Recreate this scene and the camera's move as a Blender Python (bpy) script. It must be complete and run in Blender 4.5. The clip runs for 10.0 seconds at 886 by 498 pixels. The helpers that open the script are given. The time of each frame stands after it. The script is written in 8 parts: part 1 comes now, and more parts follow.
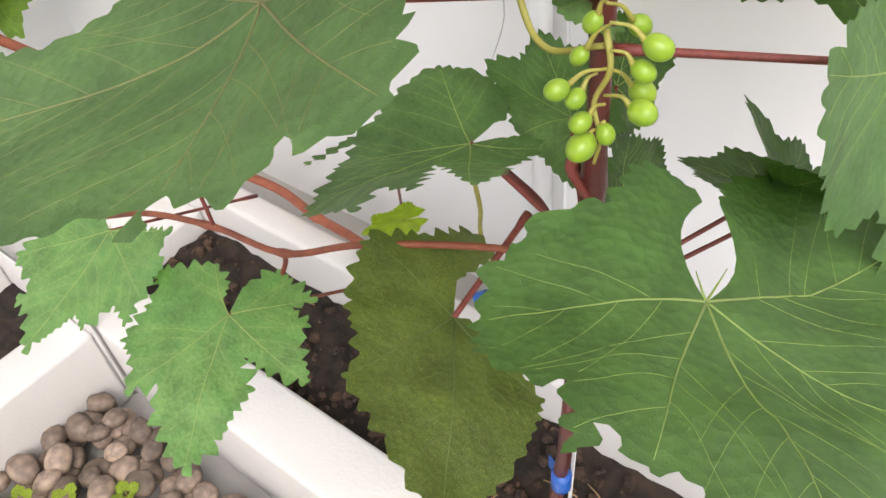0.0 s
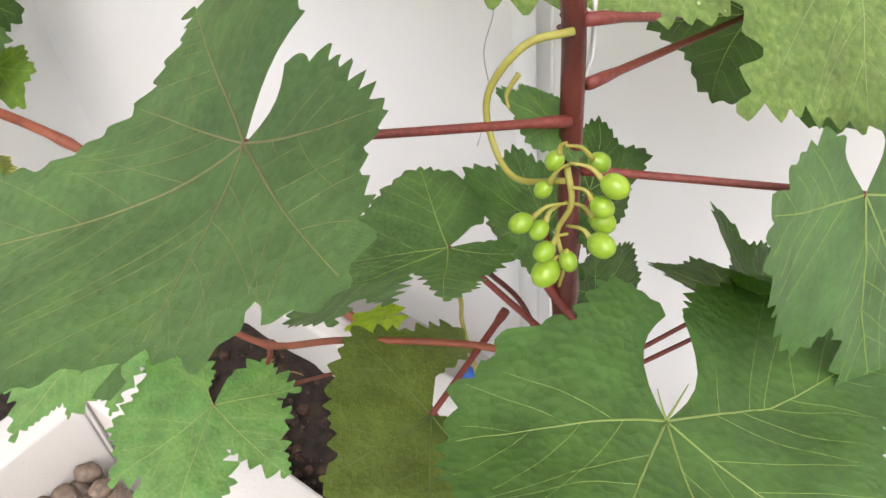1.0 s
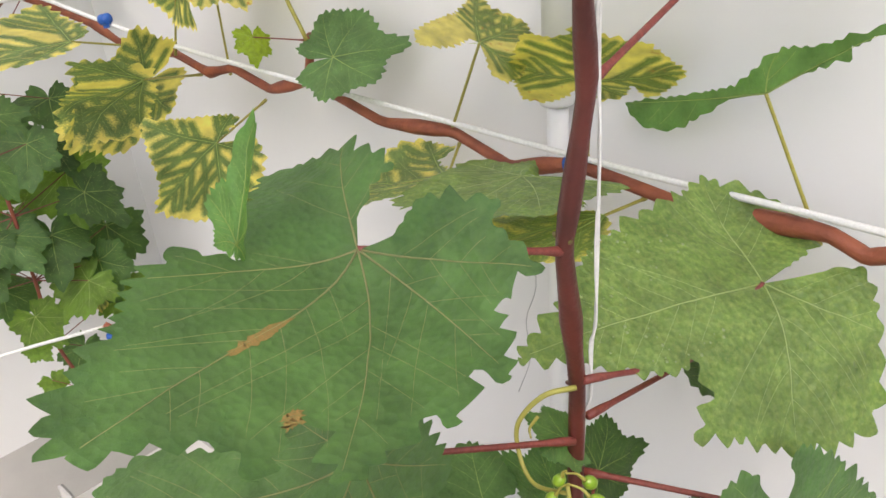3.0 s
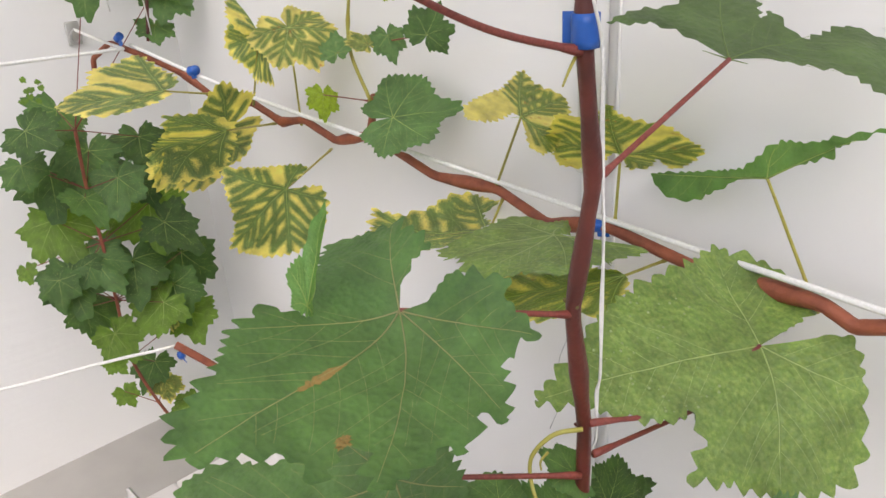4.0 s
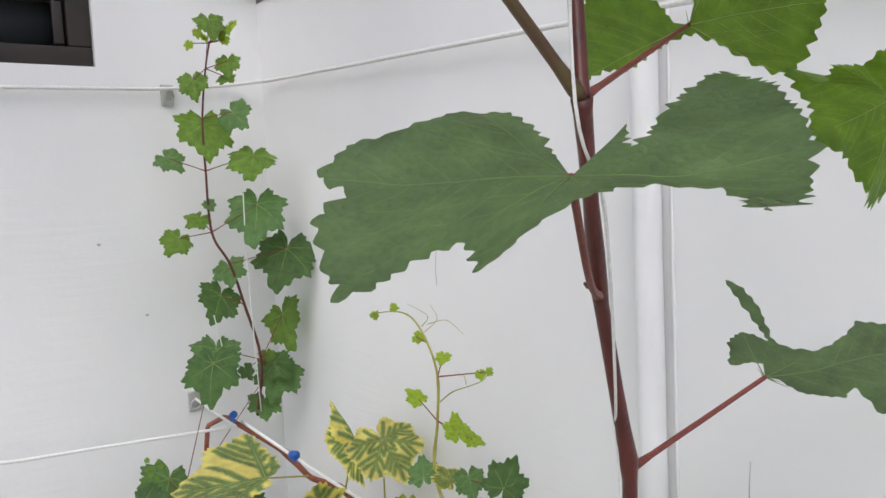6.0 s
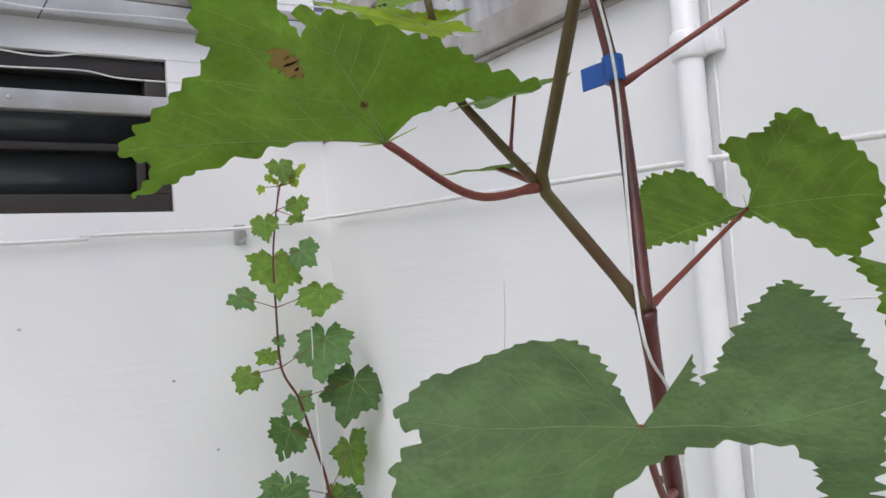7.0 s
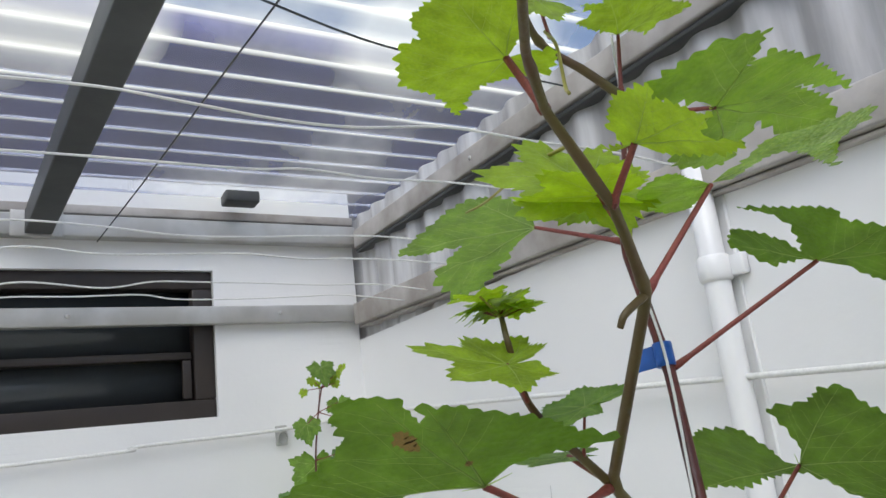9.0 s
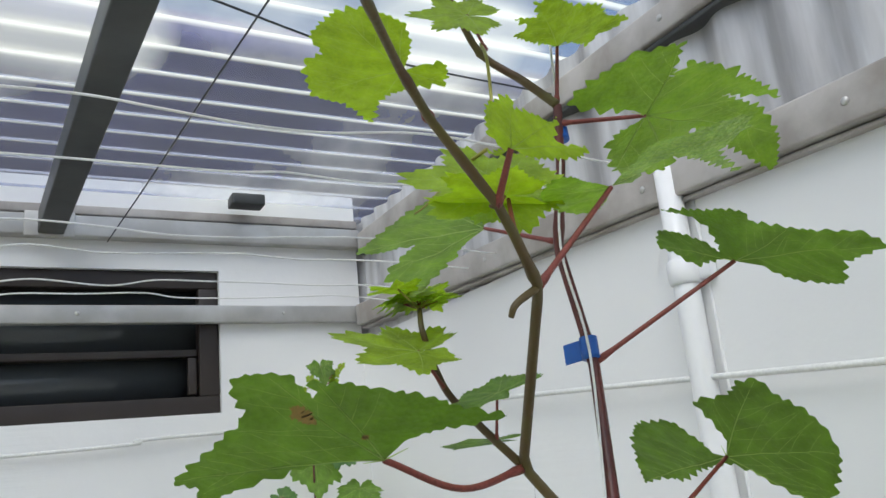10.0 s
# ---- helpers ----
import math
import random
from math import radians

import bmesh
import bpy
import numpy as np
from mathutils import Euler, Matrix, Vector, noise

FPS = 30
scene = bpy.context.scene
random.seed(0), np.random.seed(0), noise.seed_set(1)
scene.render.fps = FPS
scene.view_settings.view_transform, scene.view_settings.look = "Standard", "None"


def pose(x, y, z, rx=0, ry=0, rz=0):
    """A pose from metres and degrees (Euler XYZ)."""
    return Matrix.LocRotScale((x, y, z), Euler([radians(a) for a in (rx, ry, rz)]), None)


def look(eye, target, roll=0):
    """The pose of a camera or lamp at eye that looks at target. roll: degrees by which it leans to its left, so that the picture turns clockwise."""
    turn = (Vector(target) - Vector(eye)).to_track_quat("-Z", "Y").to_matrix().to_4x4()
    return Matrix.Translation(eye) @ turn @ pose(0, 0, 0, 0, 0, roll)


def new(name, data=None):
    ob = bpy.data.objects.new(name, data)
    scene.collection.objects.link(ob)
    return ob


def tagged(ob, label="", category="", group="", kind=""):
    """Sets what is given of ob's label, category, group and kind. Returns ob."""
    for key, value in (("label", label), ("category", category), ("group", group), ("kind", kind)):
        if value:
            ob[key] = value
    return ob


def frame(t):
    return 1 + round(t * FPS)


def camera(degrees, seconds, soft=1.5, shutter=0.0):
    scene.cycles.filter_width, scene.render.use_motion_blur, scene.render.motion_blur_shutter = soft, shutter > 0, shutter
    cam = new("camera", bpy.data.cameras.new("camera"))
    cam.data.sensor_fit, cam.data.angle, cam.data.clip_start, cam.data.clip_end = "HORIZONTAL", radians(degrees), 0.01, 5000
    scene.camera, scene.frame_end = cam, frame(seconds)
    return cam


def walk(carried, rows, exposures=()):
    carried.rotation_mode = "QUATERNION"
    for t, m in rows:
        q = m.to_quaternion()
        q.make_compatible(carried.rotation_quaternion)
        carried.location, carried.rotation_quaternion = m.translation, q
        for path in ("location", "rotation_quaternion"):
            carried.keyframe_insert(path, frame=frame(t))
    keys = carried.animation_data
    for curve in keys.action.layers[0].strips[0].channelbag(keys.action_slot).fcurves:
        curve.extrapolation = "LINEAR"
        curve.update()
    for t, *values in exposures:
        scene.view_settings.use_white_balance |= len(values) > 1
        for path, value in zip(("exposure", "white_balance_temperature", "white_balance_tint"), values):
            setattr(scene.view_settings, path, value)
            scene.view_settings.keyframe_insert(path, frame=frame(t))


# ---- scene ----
cam = camera(59.5, 10.0)
PATH = [
    (0.0, (0.3008, 0.3323, 0.7349), (-0.1120, 0.7763, 0.1392), -7.42),
    (0.5, (0.3019, 0.3443, 0.7512), (-0.1171, 0.8058, 0.1733), -6.96),
    (1.0, (0.3054, 0.3458, 0.7635), (-0.1240, 0.8233, 0.2066), -6.41),
    (1.5, (0.3030, 0.3265, 0.7900), (-0.1407, 0.8247, 0.2632), -4.77),
    (2.0, (0.3066, 0.3016, 0.8211), (-0.1735, 0.8217, 0.3505), -4.01),
    (2.5, (0.3334, 0.2983, 0.8708), (-0.1733, 0.8405, 0.4565), -4.47),
    (4.0, (0.4270, 0.2486, 0.9607), (-0.1559, 0.7552, 0.6055), -3.92),
    (4.5, (0.4428, 0.2456, 1.0036), (-0.1625, 0.7528, 0.6893), -3.09),
    (5.0, (0.4492, 0.2364, 1.0538), (-0.1828, 0.7511, 0.8126), -2.22),
    (5.5, (0.4662, 0.2296, 1.1273), (-0.1910, 0.7488, 0.9825), -2.08),
    (6.0, (0.4786, 0.2252, 1.1812), (-0.2060, 0.7239, 1.1096), -2.72),
    (7.5, (0.5009, 0.2094, 1.2555), (-0.2270, 0.6407, 1.3367), -5.21),
    (8.0, (0.5158, 0.1953, 1.2773), (-0.2132, 0.6181, 1.3882), -5.96),
    (8.5, (0.5132, 0.1841, 1.3014), (-0.2041, 0.6133, 1.4558), -6.58),
    (9.0, (0.5252, 0.1700, 1.3111), (-0.1766, 0.6015, 1.5205), -6.88),
    (9.5, (0.5483, 0.1744, 1.3118), (-0.1406, 0.6044, 1.5628), -6.96),
    (10.0, (0.5789, 0.2028, 1.2919), (-0.1352, 0.6087, 1.5103), -5.85),
]
walk(cam, [(t, look(eye, target, roll)) for t, eye, target, roll in PATH], [(0.0, 1.44, 7700, 6), (2.0, 1.44, 7800, 6), (2.5, 1.28, 7800, 6), (4.5, 0.98, 7700, 8), (6.0, 0.77, 7200, 4), (7.5, 0.80, 7100, 4), (10.0, 0.67, 7000, -4)])

# ---- light ----
world = bpy.data.worlds.new("sky")
scene.world = world
world.use_nodes = True
wn = world.node_tree
sky = wn.nodes.new("ShaderNodeTexSky")
sky.sky_type = 'NISHITA'
sky.sun_disc = False
sky.sun_elevation = radians(58)
sky.sun_rotation = radians(134)
sky.air_density, sky.dust_density, sky.ozone_density = 1.0, 4.0, 1.0
wn.links.new(sky.outputs[0], wn.nodes["Background"].inputs[0])
wn.nodes["Background"].inputs[1].default_value = 0.15
sun = new("sun", bpy.data.lights.new("sun", 'SUN'))
sun.data.energy, sun.data.angle, sun.data.color = 1.2, radians(35), (1.0, 0.97, 0.93)
sun.matrix_world = look((2.5, -2.0, 3.8), (0.0, 0.4, 0.6))


# ---- materials ----
def material(name, base, rough=0.5, metal=0.0, var=0.0, scale=8.0, bump=0.0, bump_scale=60.0, spec=0.5, second=None, detail=6.0):
    """A principled material whose base colour wanders between two tones at two scales, with fine relief."""
    m = bpy.data.materials.new(name)
    m.use_nodes = True
    t = m.node_tree
    p = t.nodes["Principled BSDF"]
    p.inputs["Roughness"].default_value = rough
    p.inputs["Metallic"].default_value = metal
    p.inputs["Specular IOR Level"].default_value = spec
    co = t.nodes.new("ShaderNodeTexCoord")
    if var or second:
        n = t.nodes.new("ShaderNodeTexNoise")
        n.inputs["Scale"].default_value, n.inputs["Detail"].default_value = scale, detail
        t.links.new(co.outputs["Object"], n.inputs["Vector"])
        r = t.nodes.new("ShaderNodeValToRGB")
        a = second or tuple(c * (1 - var) for c in base)
        r.color_ramp.elements[0].position, r.color_ramp.elements[0].color = 0.35, (*a, 1)
        r.color_ramp.elements[1].position, r.color_ramp.elements[1].color = 0.65, (*base, 1)
        t.links.new(n.outputs[0], r.inputs[0])
        t.links.new(r.outputs[0], p.inputs["Base Color"])
    else:
        p.inputs["Base Color"].default_value = (*base, 1)
    if bump:
        b = t.nodes.new("ShaderNodeBump")
        b.inputs["Strength"].default_value, b.inputs["Distance"].default_value = bump, 0.002
        n2 = t.nodes.new("ShaderNodeTexNoise")
        n2.inputs["Scale"].default_value, n2.inputs["Detail"].default_value = bump_scale, 5.0
        t.links.new(co.outputs["Object"], n2.inputs["Vector"])
        t.links.new(n2.outputs[0], b.inputs["Height"])
        t.links.new(b.outputs[0], p.inputs["Normal"])
    return m


def wall_paint(name):
    """White painted plaster: faint stains, trowel streaks and a fine grain."""
    m = material(name, (0.80, 0.80, 0.80), 0.55, var=0.06, scale=2.2)
    t = m.node_tree
    p = t.nodes["Principled BSDF"]
    co = t.nodes["Texture Coordinate"]
    mp = t.nodes.new("ShaderNodeMapping")
    mp.inputs["Scale"].default_value = (5, 5, 60)
    t.links.new(co.outputs["Object"], mp.inputs["Vector"])
    streak = t.nodes.new("ShaderNodeTexNoise")
    streak.inputs["Scale"].default_value, streak.inputs["Detail"].default_value = 1.2, 4
    t.links.new(mp.outputs[0], streak.inputs["Vector"])
    grain = t.nodes.new("ShaderNodeTexNoise")
    grain.inputs["Scale"].default_value, grain.inputs["Detail"].default_value = 90, 4
    t.links.new(co.outputs["Object"], grain.inputs["Vector"])
    patch = t.nodes.new("ShaderNodeTexNoise")
    patch.inputs["Scale"].default_value = 3.0
    t.links.new(co.outputs["Object"], patch.inputs["Vector"])
    pr = t.nodes.new("ShaderNodeMapRange")
    pr.inputs["From Min"].default_value, pr.inputs["From Max"].default_value = 0.5, 0.62
    t.links.new(patch.outputs[0], pr.inputs[0])
    mul = t.nodes.new("ShaderNodeMath")
    mul.operation = 'MULTIPLY'
    t.links.new(streak.outputs[0], mul.inputs[0])
    t.links.new(pr.outputs[0], mul.inputs[1])
    add = t.nodes.new("ShaderNodeMath")
    add.operation = 'MULTIPLY_ADD'
    t.links.new(grain.outputs[0], add.inputs[0])
    add.inputs[1].default_value = 0.25
    t.links.new(mul.outputs[0], add.inputs[2])
    b = t.nodes.new("ShaderNodeBump")
    b.inputs["Strength"].default_value, b.inputs["Distance"].default_value = 0.35, 0.003
    t.links.new(add.outputs[0], b.inputs["Height"])
    t.links.new(b.outputs[0], p.inputs["Normal"])
    return m


def leaf_material(name, face, under, vein, thin=0.35, rough=0.43, blotch=None, blotch_low=0.55, blotch_high=0.62, blotch_scale=30.0, stripes=None, fuzz=0.0, relief=0.2):
    """A leaf blade: mottled green with lighter tissue along its ribs, quilted relief and light passing through.
    blotch: a second colour in spots; stripes: a colour between the ribs."""
    m = bpy.data.materials.new(name)
    m.use_nodes = True
    t = m.node_tree
    p = t.nodes["Principled BSDF"]
    out = t.nodes["Material Output"]
    co = t.nodes.new("ShaderNodeTexCoord")
    info = t.nodes.new("ShaderNodeObjectInfo")
    off = t.nodes.new("ShaderNodeVectorMath")
    off.operation = 'MULTIPLY_ADD'
    off.inputs[1].default_value = (1, 1, 1)
    t.links.new(co.outputs["Object"], off.inputs[0])
    sc = t.nodes.new("ShaderNodeVectorMath")
    sc.operation = 'SCALE'
    sc.inputs[0].default_value = (7, 5, 3)
    t.links.new(info.outputs["Random"], sc.inputs["Scale"])
    t.links.new(sc.outputs[0], off.inputs[2])
    n = t.nodes.new("ShaderNodeTexNoise")
    n.inputs["Scale"].default_value, n.inputs["Detail"].default_value = 35, 6
    t.links.new(off.outputs[0], n.inputs["Vector"])
    r = t.nodes.new("ShaderNodeValToRGB")
    r.color_ramp.elements[0].position, r.color_ramp.elements[0].color = 0.3, (*under, 1)
    r.color_ramp.elements[1].position, r.color_ramp.elements[1].color = 0.7, (*face, 1)
    t.links.new(n.outputs[0], r.inputs[0])
    col = r.outputs[0]
    rib = t.nodes.new("ShaderNodeAttribute")
    rib.attribute_name = "rib"

    def mix(a, b, fac):
        x = t.nodes.new("ShaderNodeMix")
        x.data_type = 'RGBA'
        t.links.new(a, x.inputs["A"])
        x.inputs["B"].default_value = (*b, 1)
        t.links.new(fac, x.inputs["Factor"])
        return x.outputs["Result"]

    def ramp(value, low, high):
        x = t.nodes.new("ShaderNodeMapRange")
        x.inputs["From Min"].default_value, x.inputs["From Max"].default_value = low, high
        t.links.new(value, x.inputs[0])
        return x.outputs[0]

    if stripes:
        jag = t.nodes.new("ShaderNodeTexNoise")
        jag.inputs["Scale"].default_value, jag.inputs["Detail"].default_value = 70, 6
        t.links.new(off.outputs[0], jag.inputs["Vector"])
        warped = t.nodes.new("ShaderNodeMath")
        warped.operation = 'MULTIPLY_ADD'
        t.links.new(jag.outputs[0], warped.inputs[0])
        warped.inputs[1].default_value = 1.1
        t.links.new(rib.outputs["Fac"], warped.inputs[2])
        col = mix(col, stripes, ramp(warped.outputs[0], 0.80, 1.36))
    if blotch:
        bn = t.nodes.new("ShaderNodeTexNoise")
        bn.inputs["Scale"].default_value, bn.inputs["Detail"].default_value = blotch_scale, 8
        bn.inputs["Roughness"].default_value = 0.7
        t.links.new(off.outputs[0], bn.inputs["Vector"])
        col = mix(col, blotch, ramp(bn.outputs[0], blotch_low, blotch_high))
    if not stripes:
        near = t.nodes.new("ShaderNodeMapRange")
        near.inputs["From Min"].default_value, near.inputs["From Max"].default_value = 0.75, 0.0
        near.inputs["To Max"].default_value = 0.20
        t.links.new(rib.outputs["Fac"], near.inputs[0])
        col = mix(col, vein, near.outputs[0])
    broad = t.nodes.new("ShaderNodeTexNoise")
    broad.inputs["Scale"].default_value, broad.inputs["Detail"].default_value = 4.5, 4
    t.links.new(off.outputs[0], broad.inputs["Vector"])
    tone = t.nodes.new("ShaderNodeMath")
    tone.operation = 'MULTIPLY_ADD'
    t.links.new(broad.outputs[0], tone.inputs[0])
    tone.inputs[1].default_value = 1.15
    own = t.nodes.new("ShaderNodeMapRange")
    own.inputs["To Min"].default_value, own.inputs["To Max"].default_value = 0.28, 0.54
    t.links.new(info.outputs["Random"], own.inputs[0])
    t.links.new(own.outputs[0], tone.inputs[2])
    hsv = t.nodes.new("ShaderNodeHueSaturation")
    t.links.new(col, hsv.inputs["Color"])
    t.links.new(tone.outputs[0], hsv.inputs["Value"])
    col = hsv.outputs[0]
    t.links.new(col, p.inputs["Base Color"])
    p.inputs["Roughness"].default_value = rough
    p.inputs["Specular IOR Level"].default_value = 0.5
    if fuzz:
        p.inputs["Sheen Weight"].default_value = fuzz
    v = t.nodes.new("ShaderNodeTexVoronoi")
    v.feature = 'DISTANCE_TO_EDGE'
    v.inputs["Scale"].default_value = 130
    t.links.new(off.outputs[0], v.inputs["Vector"])
    vr = t.nodes.new("ShaderNodeMapRange")
    vr.inputs["From Max"].default_value = 0.12
    t.links.new(v.outputs[0], vr.inputs[0])
    b = t.nodes.new("ShaderNodeBump")
    b.inputs["Strength"].default_value, b.inputs["Distance"].default_value = 0.35, 0.0012
    t.links.new(vr.outputs[0], b.inputs["Height"])
    pillow = t.nodes.new("ShaderNodeTexVoronoi")
    pillow.inputs["Scale"].default_value = 24
    t.links.new(off.outputs[0], pillow.inputs["Vector"])
    b2 = t.nodes.new("ShaderNodeBump")
    b2.inputs["Strength"].default_value, b2.inputs["Distance"].default_value = relief, 0.005
    t.links.new(pillow.outputs[0], b2.inputs["Height"])
    t.links.new(b2.outputs[0], b.inputs["Normal"])
    t.links.new(b.outputs[0], p.inputs["Normal"])
    tr = t.nodes.new("ShaderNodeBsdfTranslucent")
    bright = t.nodes.new("ShaderNodeMix")
    bright.data_type = 'RGBA'
    bright.blend_type = 'MULTIPLY'
    bright.inputs["Factor"].default_value = 1.0
    bright.inputs["B"].default_value = (1.5, 1.6, 0.5, 1)
    t.links.new(col, bright.inputs["A"])
    t.links.new(bright.outputs["Result"], tr.inputs["Color"])
    mx = t.nodes.new("ShaderNodeMixShader")
    mx.inputs[0].default_value = thin
    t.links.new(p.outputs[0], mx.inputs[1])
    t.links.new(tr.outputs[0], mx.inputs[2])
    t.links.new(mx.outputs[0], out.inputs["Surface"])
    return m


WALL = wall_paint("white painted plaster")
PVC = material("white pvc", (0.82, 0.82, 0.83), 0.32, var=0.05, scale=14, bump=0.05)
CORD = material("white cord", (0.78, 0.78, 0.76), 0.7, var=0.12, scale=300, bump=0.4, bump_scale=900)
FOAM = material("white foam planter", (0.64, 0.625, 0.61), 0.6, var=0.06, scale=12, bump=0.25, bump_scale=260)
SOIL = material("dark soil", (0.034, 0.022, 0.015), 0.95, second=(0.008, 0.005, 0.004), scale=60, bump=1.0, bump_scale=120)
STONE = material("brown river pebble", (0.27, 0.20, 0.155), 0.6, second=(0.15, 0.112, 0.09), scale=2.2, bump=0.2, bump_scale=12)
st = STONE.node_tree
shade_of = st.nodes.new("ShaderNodeHueSaturation")
pick, level = st.nodes.new("ShaderNodeObjectInfo"), st.nodes.new("ShaderNodeMapRange")
level.inputs["To Min"].default_value, level.inputs["To Max"].default_value = 0.55, 1.45
st.links.new(pick.outputs["Random"], level.inputs[0])
st.links.new(level.outputs[0], shade_of.inputs["Value"])
st.links.new(st.nodes["Color Ramp"].outputs[0], shade_of.inputs["Color"])
st.links.new(shade_of.outputs[0], st.nodes["Principled BSDF"].inputs["Base Color"])
STEEL = material("galvanised steel", (0.55, 0.55, 0.54), 0.42, metal=0.55, second=(0.42, 0.41, 0.39), scale=12, bump=0.1)
RUST = material("weathered grey board", (0.47, 0.445, 0.425), 0.7, second=(0.30, 0.27, 0.245), scale=14, bump=0.3, bump_scale=70)
CLAD = material("streaked zinc sheet", (0.66, 0.66, 0.67), 0.45, metal=0.2, second=(0.36, 0.35, 0.35), scale=9, bump=0.15, bump_scale=50)
drip = CLAD.node_tree.nodes.new("ShaderNodeMapping")
drip.inputs["Scale"].default_value = (3.0, 3.0, 0.35)
CLAD.node_tree.links.new(CLAD.node_tree.nodes["Texture Coordinate"].outputs["Object"], drip.inputs["Vector"])
CLAD.node_tree.links.new(drip.outputs[0], CLAD.node_tree.nodes["Noise Texture"].inputs["Vector"])
DARKSTEEL = material("dark painted steel", (0.055, 0.058, 0.058), 0.5, var=0.3, scale=20, bump=0.1)
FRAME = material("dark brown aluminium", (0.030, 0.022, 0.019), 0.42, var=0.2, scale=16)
GLASS = material("dark window glass", (0.055, 0.062, 0.066), 0.14, var=0.15, scale=3)
TAPE = material("blue plastic tape", (0.010, 0.105, 0.44), 0.38, var=0.2, scale=60, bump=0.15, bump_scale=300)
CANE = material("red brown vine shoot", (0.125, 0.026, 0.020), 0.36, second=(0.070, 0.016, 0.013), scale=40, bump=0.3, bump_scale=300)
OLDCANE = material("orange brown woody cane", (0.30, 0.085, 0.042), 0.6, second=(0.19, 0.050, 0.028), scale=50, bump=0.6, bump_scale=260)
GREENCANE = material("green brown young shoot", (0.110, 0.092, 0.024), 0.42, second=(0.085, 0.042, 0.018), scale=28, bump=0.25, bump_scale=260)
PETIOLE = material("reddish leaf stalk", (0.24, 0.052, 0.040), 0.5, second=(0.16, 0.032, 0.024), scale=45, bump=0.15, bump_scale=260)
PALESTALK = material("yellow green stalk", (0.38, 0.36, 0.085), 0.5, second=(0.30, 0.26, 0.05), scale=60)


def rib_material(name, colour, thin=0.45):
    """The flesh of a leaf rib, which lets part of the light through."""
    m = material(name, colour, 0.5, var=0.2, scale=60)
    t = m.node_tree
    glow = t.nodes.new("ShaderNodeBsdfTranslucent")
    glow.inputs["Color"].default_value = (min(1, colour[0] * 1.9), min(1, colour[1] * 1.9), colour[2] * 0.9, 1)
    both = t.nodes.new("ShaderNodeMixShader")
    both.inputs[0].default_value = thin
    t.links.new(t.nodes["Principled BSDF"].outputs[0], both.inputs[1])
    t.links.new(glow.outputs[0], both.inputs[2])
    t.links.new(both.outputs[0], t.nodes["Material Output"].inputs["Surface"])
    return m


VEIN = rib_material("pale yellow green rib", (0.34, 0.44, 0.17), 0.35)
DULLVEIN = rib_material("dull green rib", (0.150, 0.215, 0.085), 0.3)
REDVEIN = rib_material("pinkish rib", (0.30, 0.29, 0.14), 0.3)
GRAPE = material("unripe green grape", (0.29, 0.44, 0.045), 0.30, second=(0.22, 0.36, 0.035), scale=60, bump=0.05, bump_scale=400)
GRAPE.node_tree.nodes["Principled BSDF"].inputs["Subsurface Weight"].default_value = 0.25
GRAPE.node_tree.nodes["Principled BSDF"].inputs["Subsurface Radius"].default_value = (0.004, 0.006, 0.001)
LEAF = leaf_material("dark green vine leaf", (0.094, 0.194, 0.058), (0.070, 0.154, 0.046), (0.20, 0.31, 0.11), thin=0.24)
YOUNG = leaf_material("bright green young leaf", (0.30, 0.41, 0.038), (0.23, 0.35, 0.030), (0.36, 0.46, 0.12), thin=0.5)
MID = leaf_material("mid green leaf", (0.128, 0.232, 0.029), (0.098, 0.188, 0.023), (0.26, 0.38, 0.12), thin=0.38)
FRESH = leaf_material("light green leaf", (0.135, 0.285, 0.095), (0.10, 0.235, 0.072), (0.28, 0.40, 0.16), thin=0.35)
SPECKLED = leaf_material("olive speckled leaf", (0.100, 0.150, 0.040), (0.075, 0.120, 0.034), (0.16, 0.21, 0.08), blotch=(0.22, 0.24, 0.06), blotch_low=0.52, blotch_high=0.60, blotch_scale=160)
SILVER = leaf_material("pale blotched leaf", (0.175, 0.290, 0.070), (0.125, 0.225, 0.052), (0.26, 0.36, 0.14), blotch=(0.36, 0.45, 0.14), blotch_low=0.44, blotch_high=0.86, blotch_scale=30, fuzz=0.1, rough=0.26, relief=0.45)
STRIPED = leaf_material("yellow and green striped leaf", (0.150, 0.225, 0.085), (0.115, 0.180, 0.064), (0.2, 0.3, 0.1), stripes=(0.72, 0.62, 0.21))
FADED = leaf_material("yellowing leaf", (0.16, 0.22, 0.060), (0.12, 0.18, 0.045), (0.2, 0.3, 0.1), stripes=(0.62, 0.54, 0.18), blotch=(0.42, 0.17, 0.035), blotch_low=0.61, blotch_high=0.70, blotch_scale=5)
# leaf green with shade put into its colour, for inner and corner leaves
SHADE = leaf_material("shaded green leaf", (0.058, 0.132, 0.028), (0.040, 0.100, 0.021), (0.12, 0.18, 0.06), thin=0.3)
DEW = material("water drop", (0.29, 0.39, 0.13), 0.04, spec=0.9)
BRIGHT = leaf_material("bright mid green leaf", (0.185, 0.305, 0.035), (0.140, 0.250, 0.028), (0.29, 0.40, 0.12), thin=0.45)
VIVID = leaf_material("fresh green vine leaf", (0.090, 0.198, 0.052), (0.064, 0.150, 0.040), (0.17, 0.28, 0.09), thin=0.25)
# LEAF darkened and greyed for leaves that the light leaves dim
DARKENED = leaf_material("darkened dull green leaf", (0.080, 0.136, 0.042), (0.060, 0.108, 0.034), (0.15, 0.22, 0.09), thin=0.16)
SCAR = material("brown dry patch", (0.42, 0.23, 0.07), 0.8, second=(0.22, 0.19, 0.05), scale=150, bump=0.5, bump_scale=400)


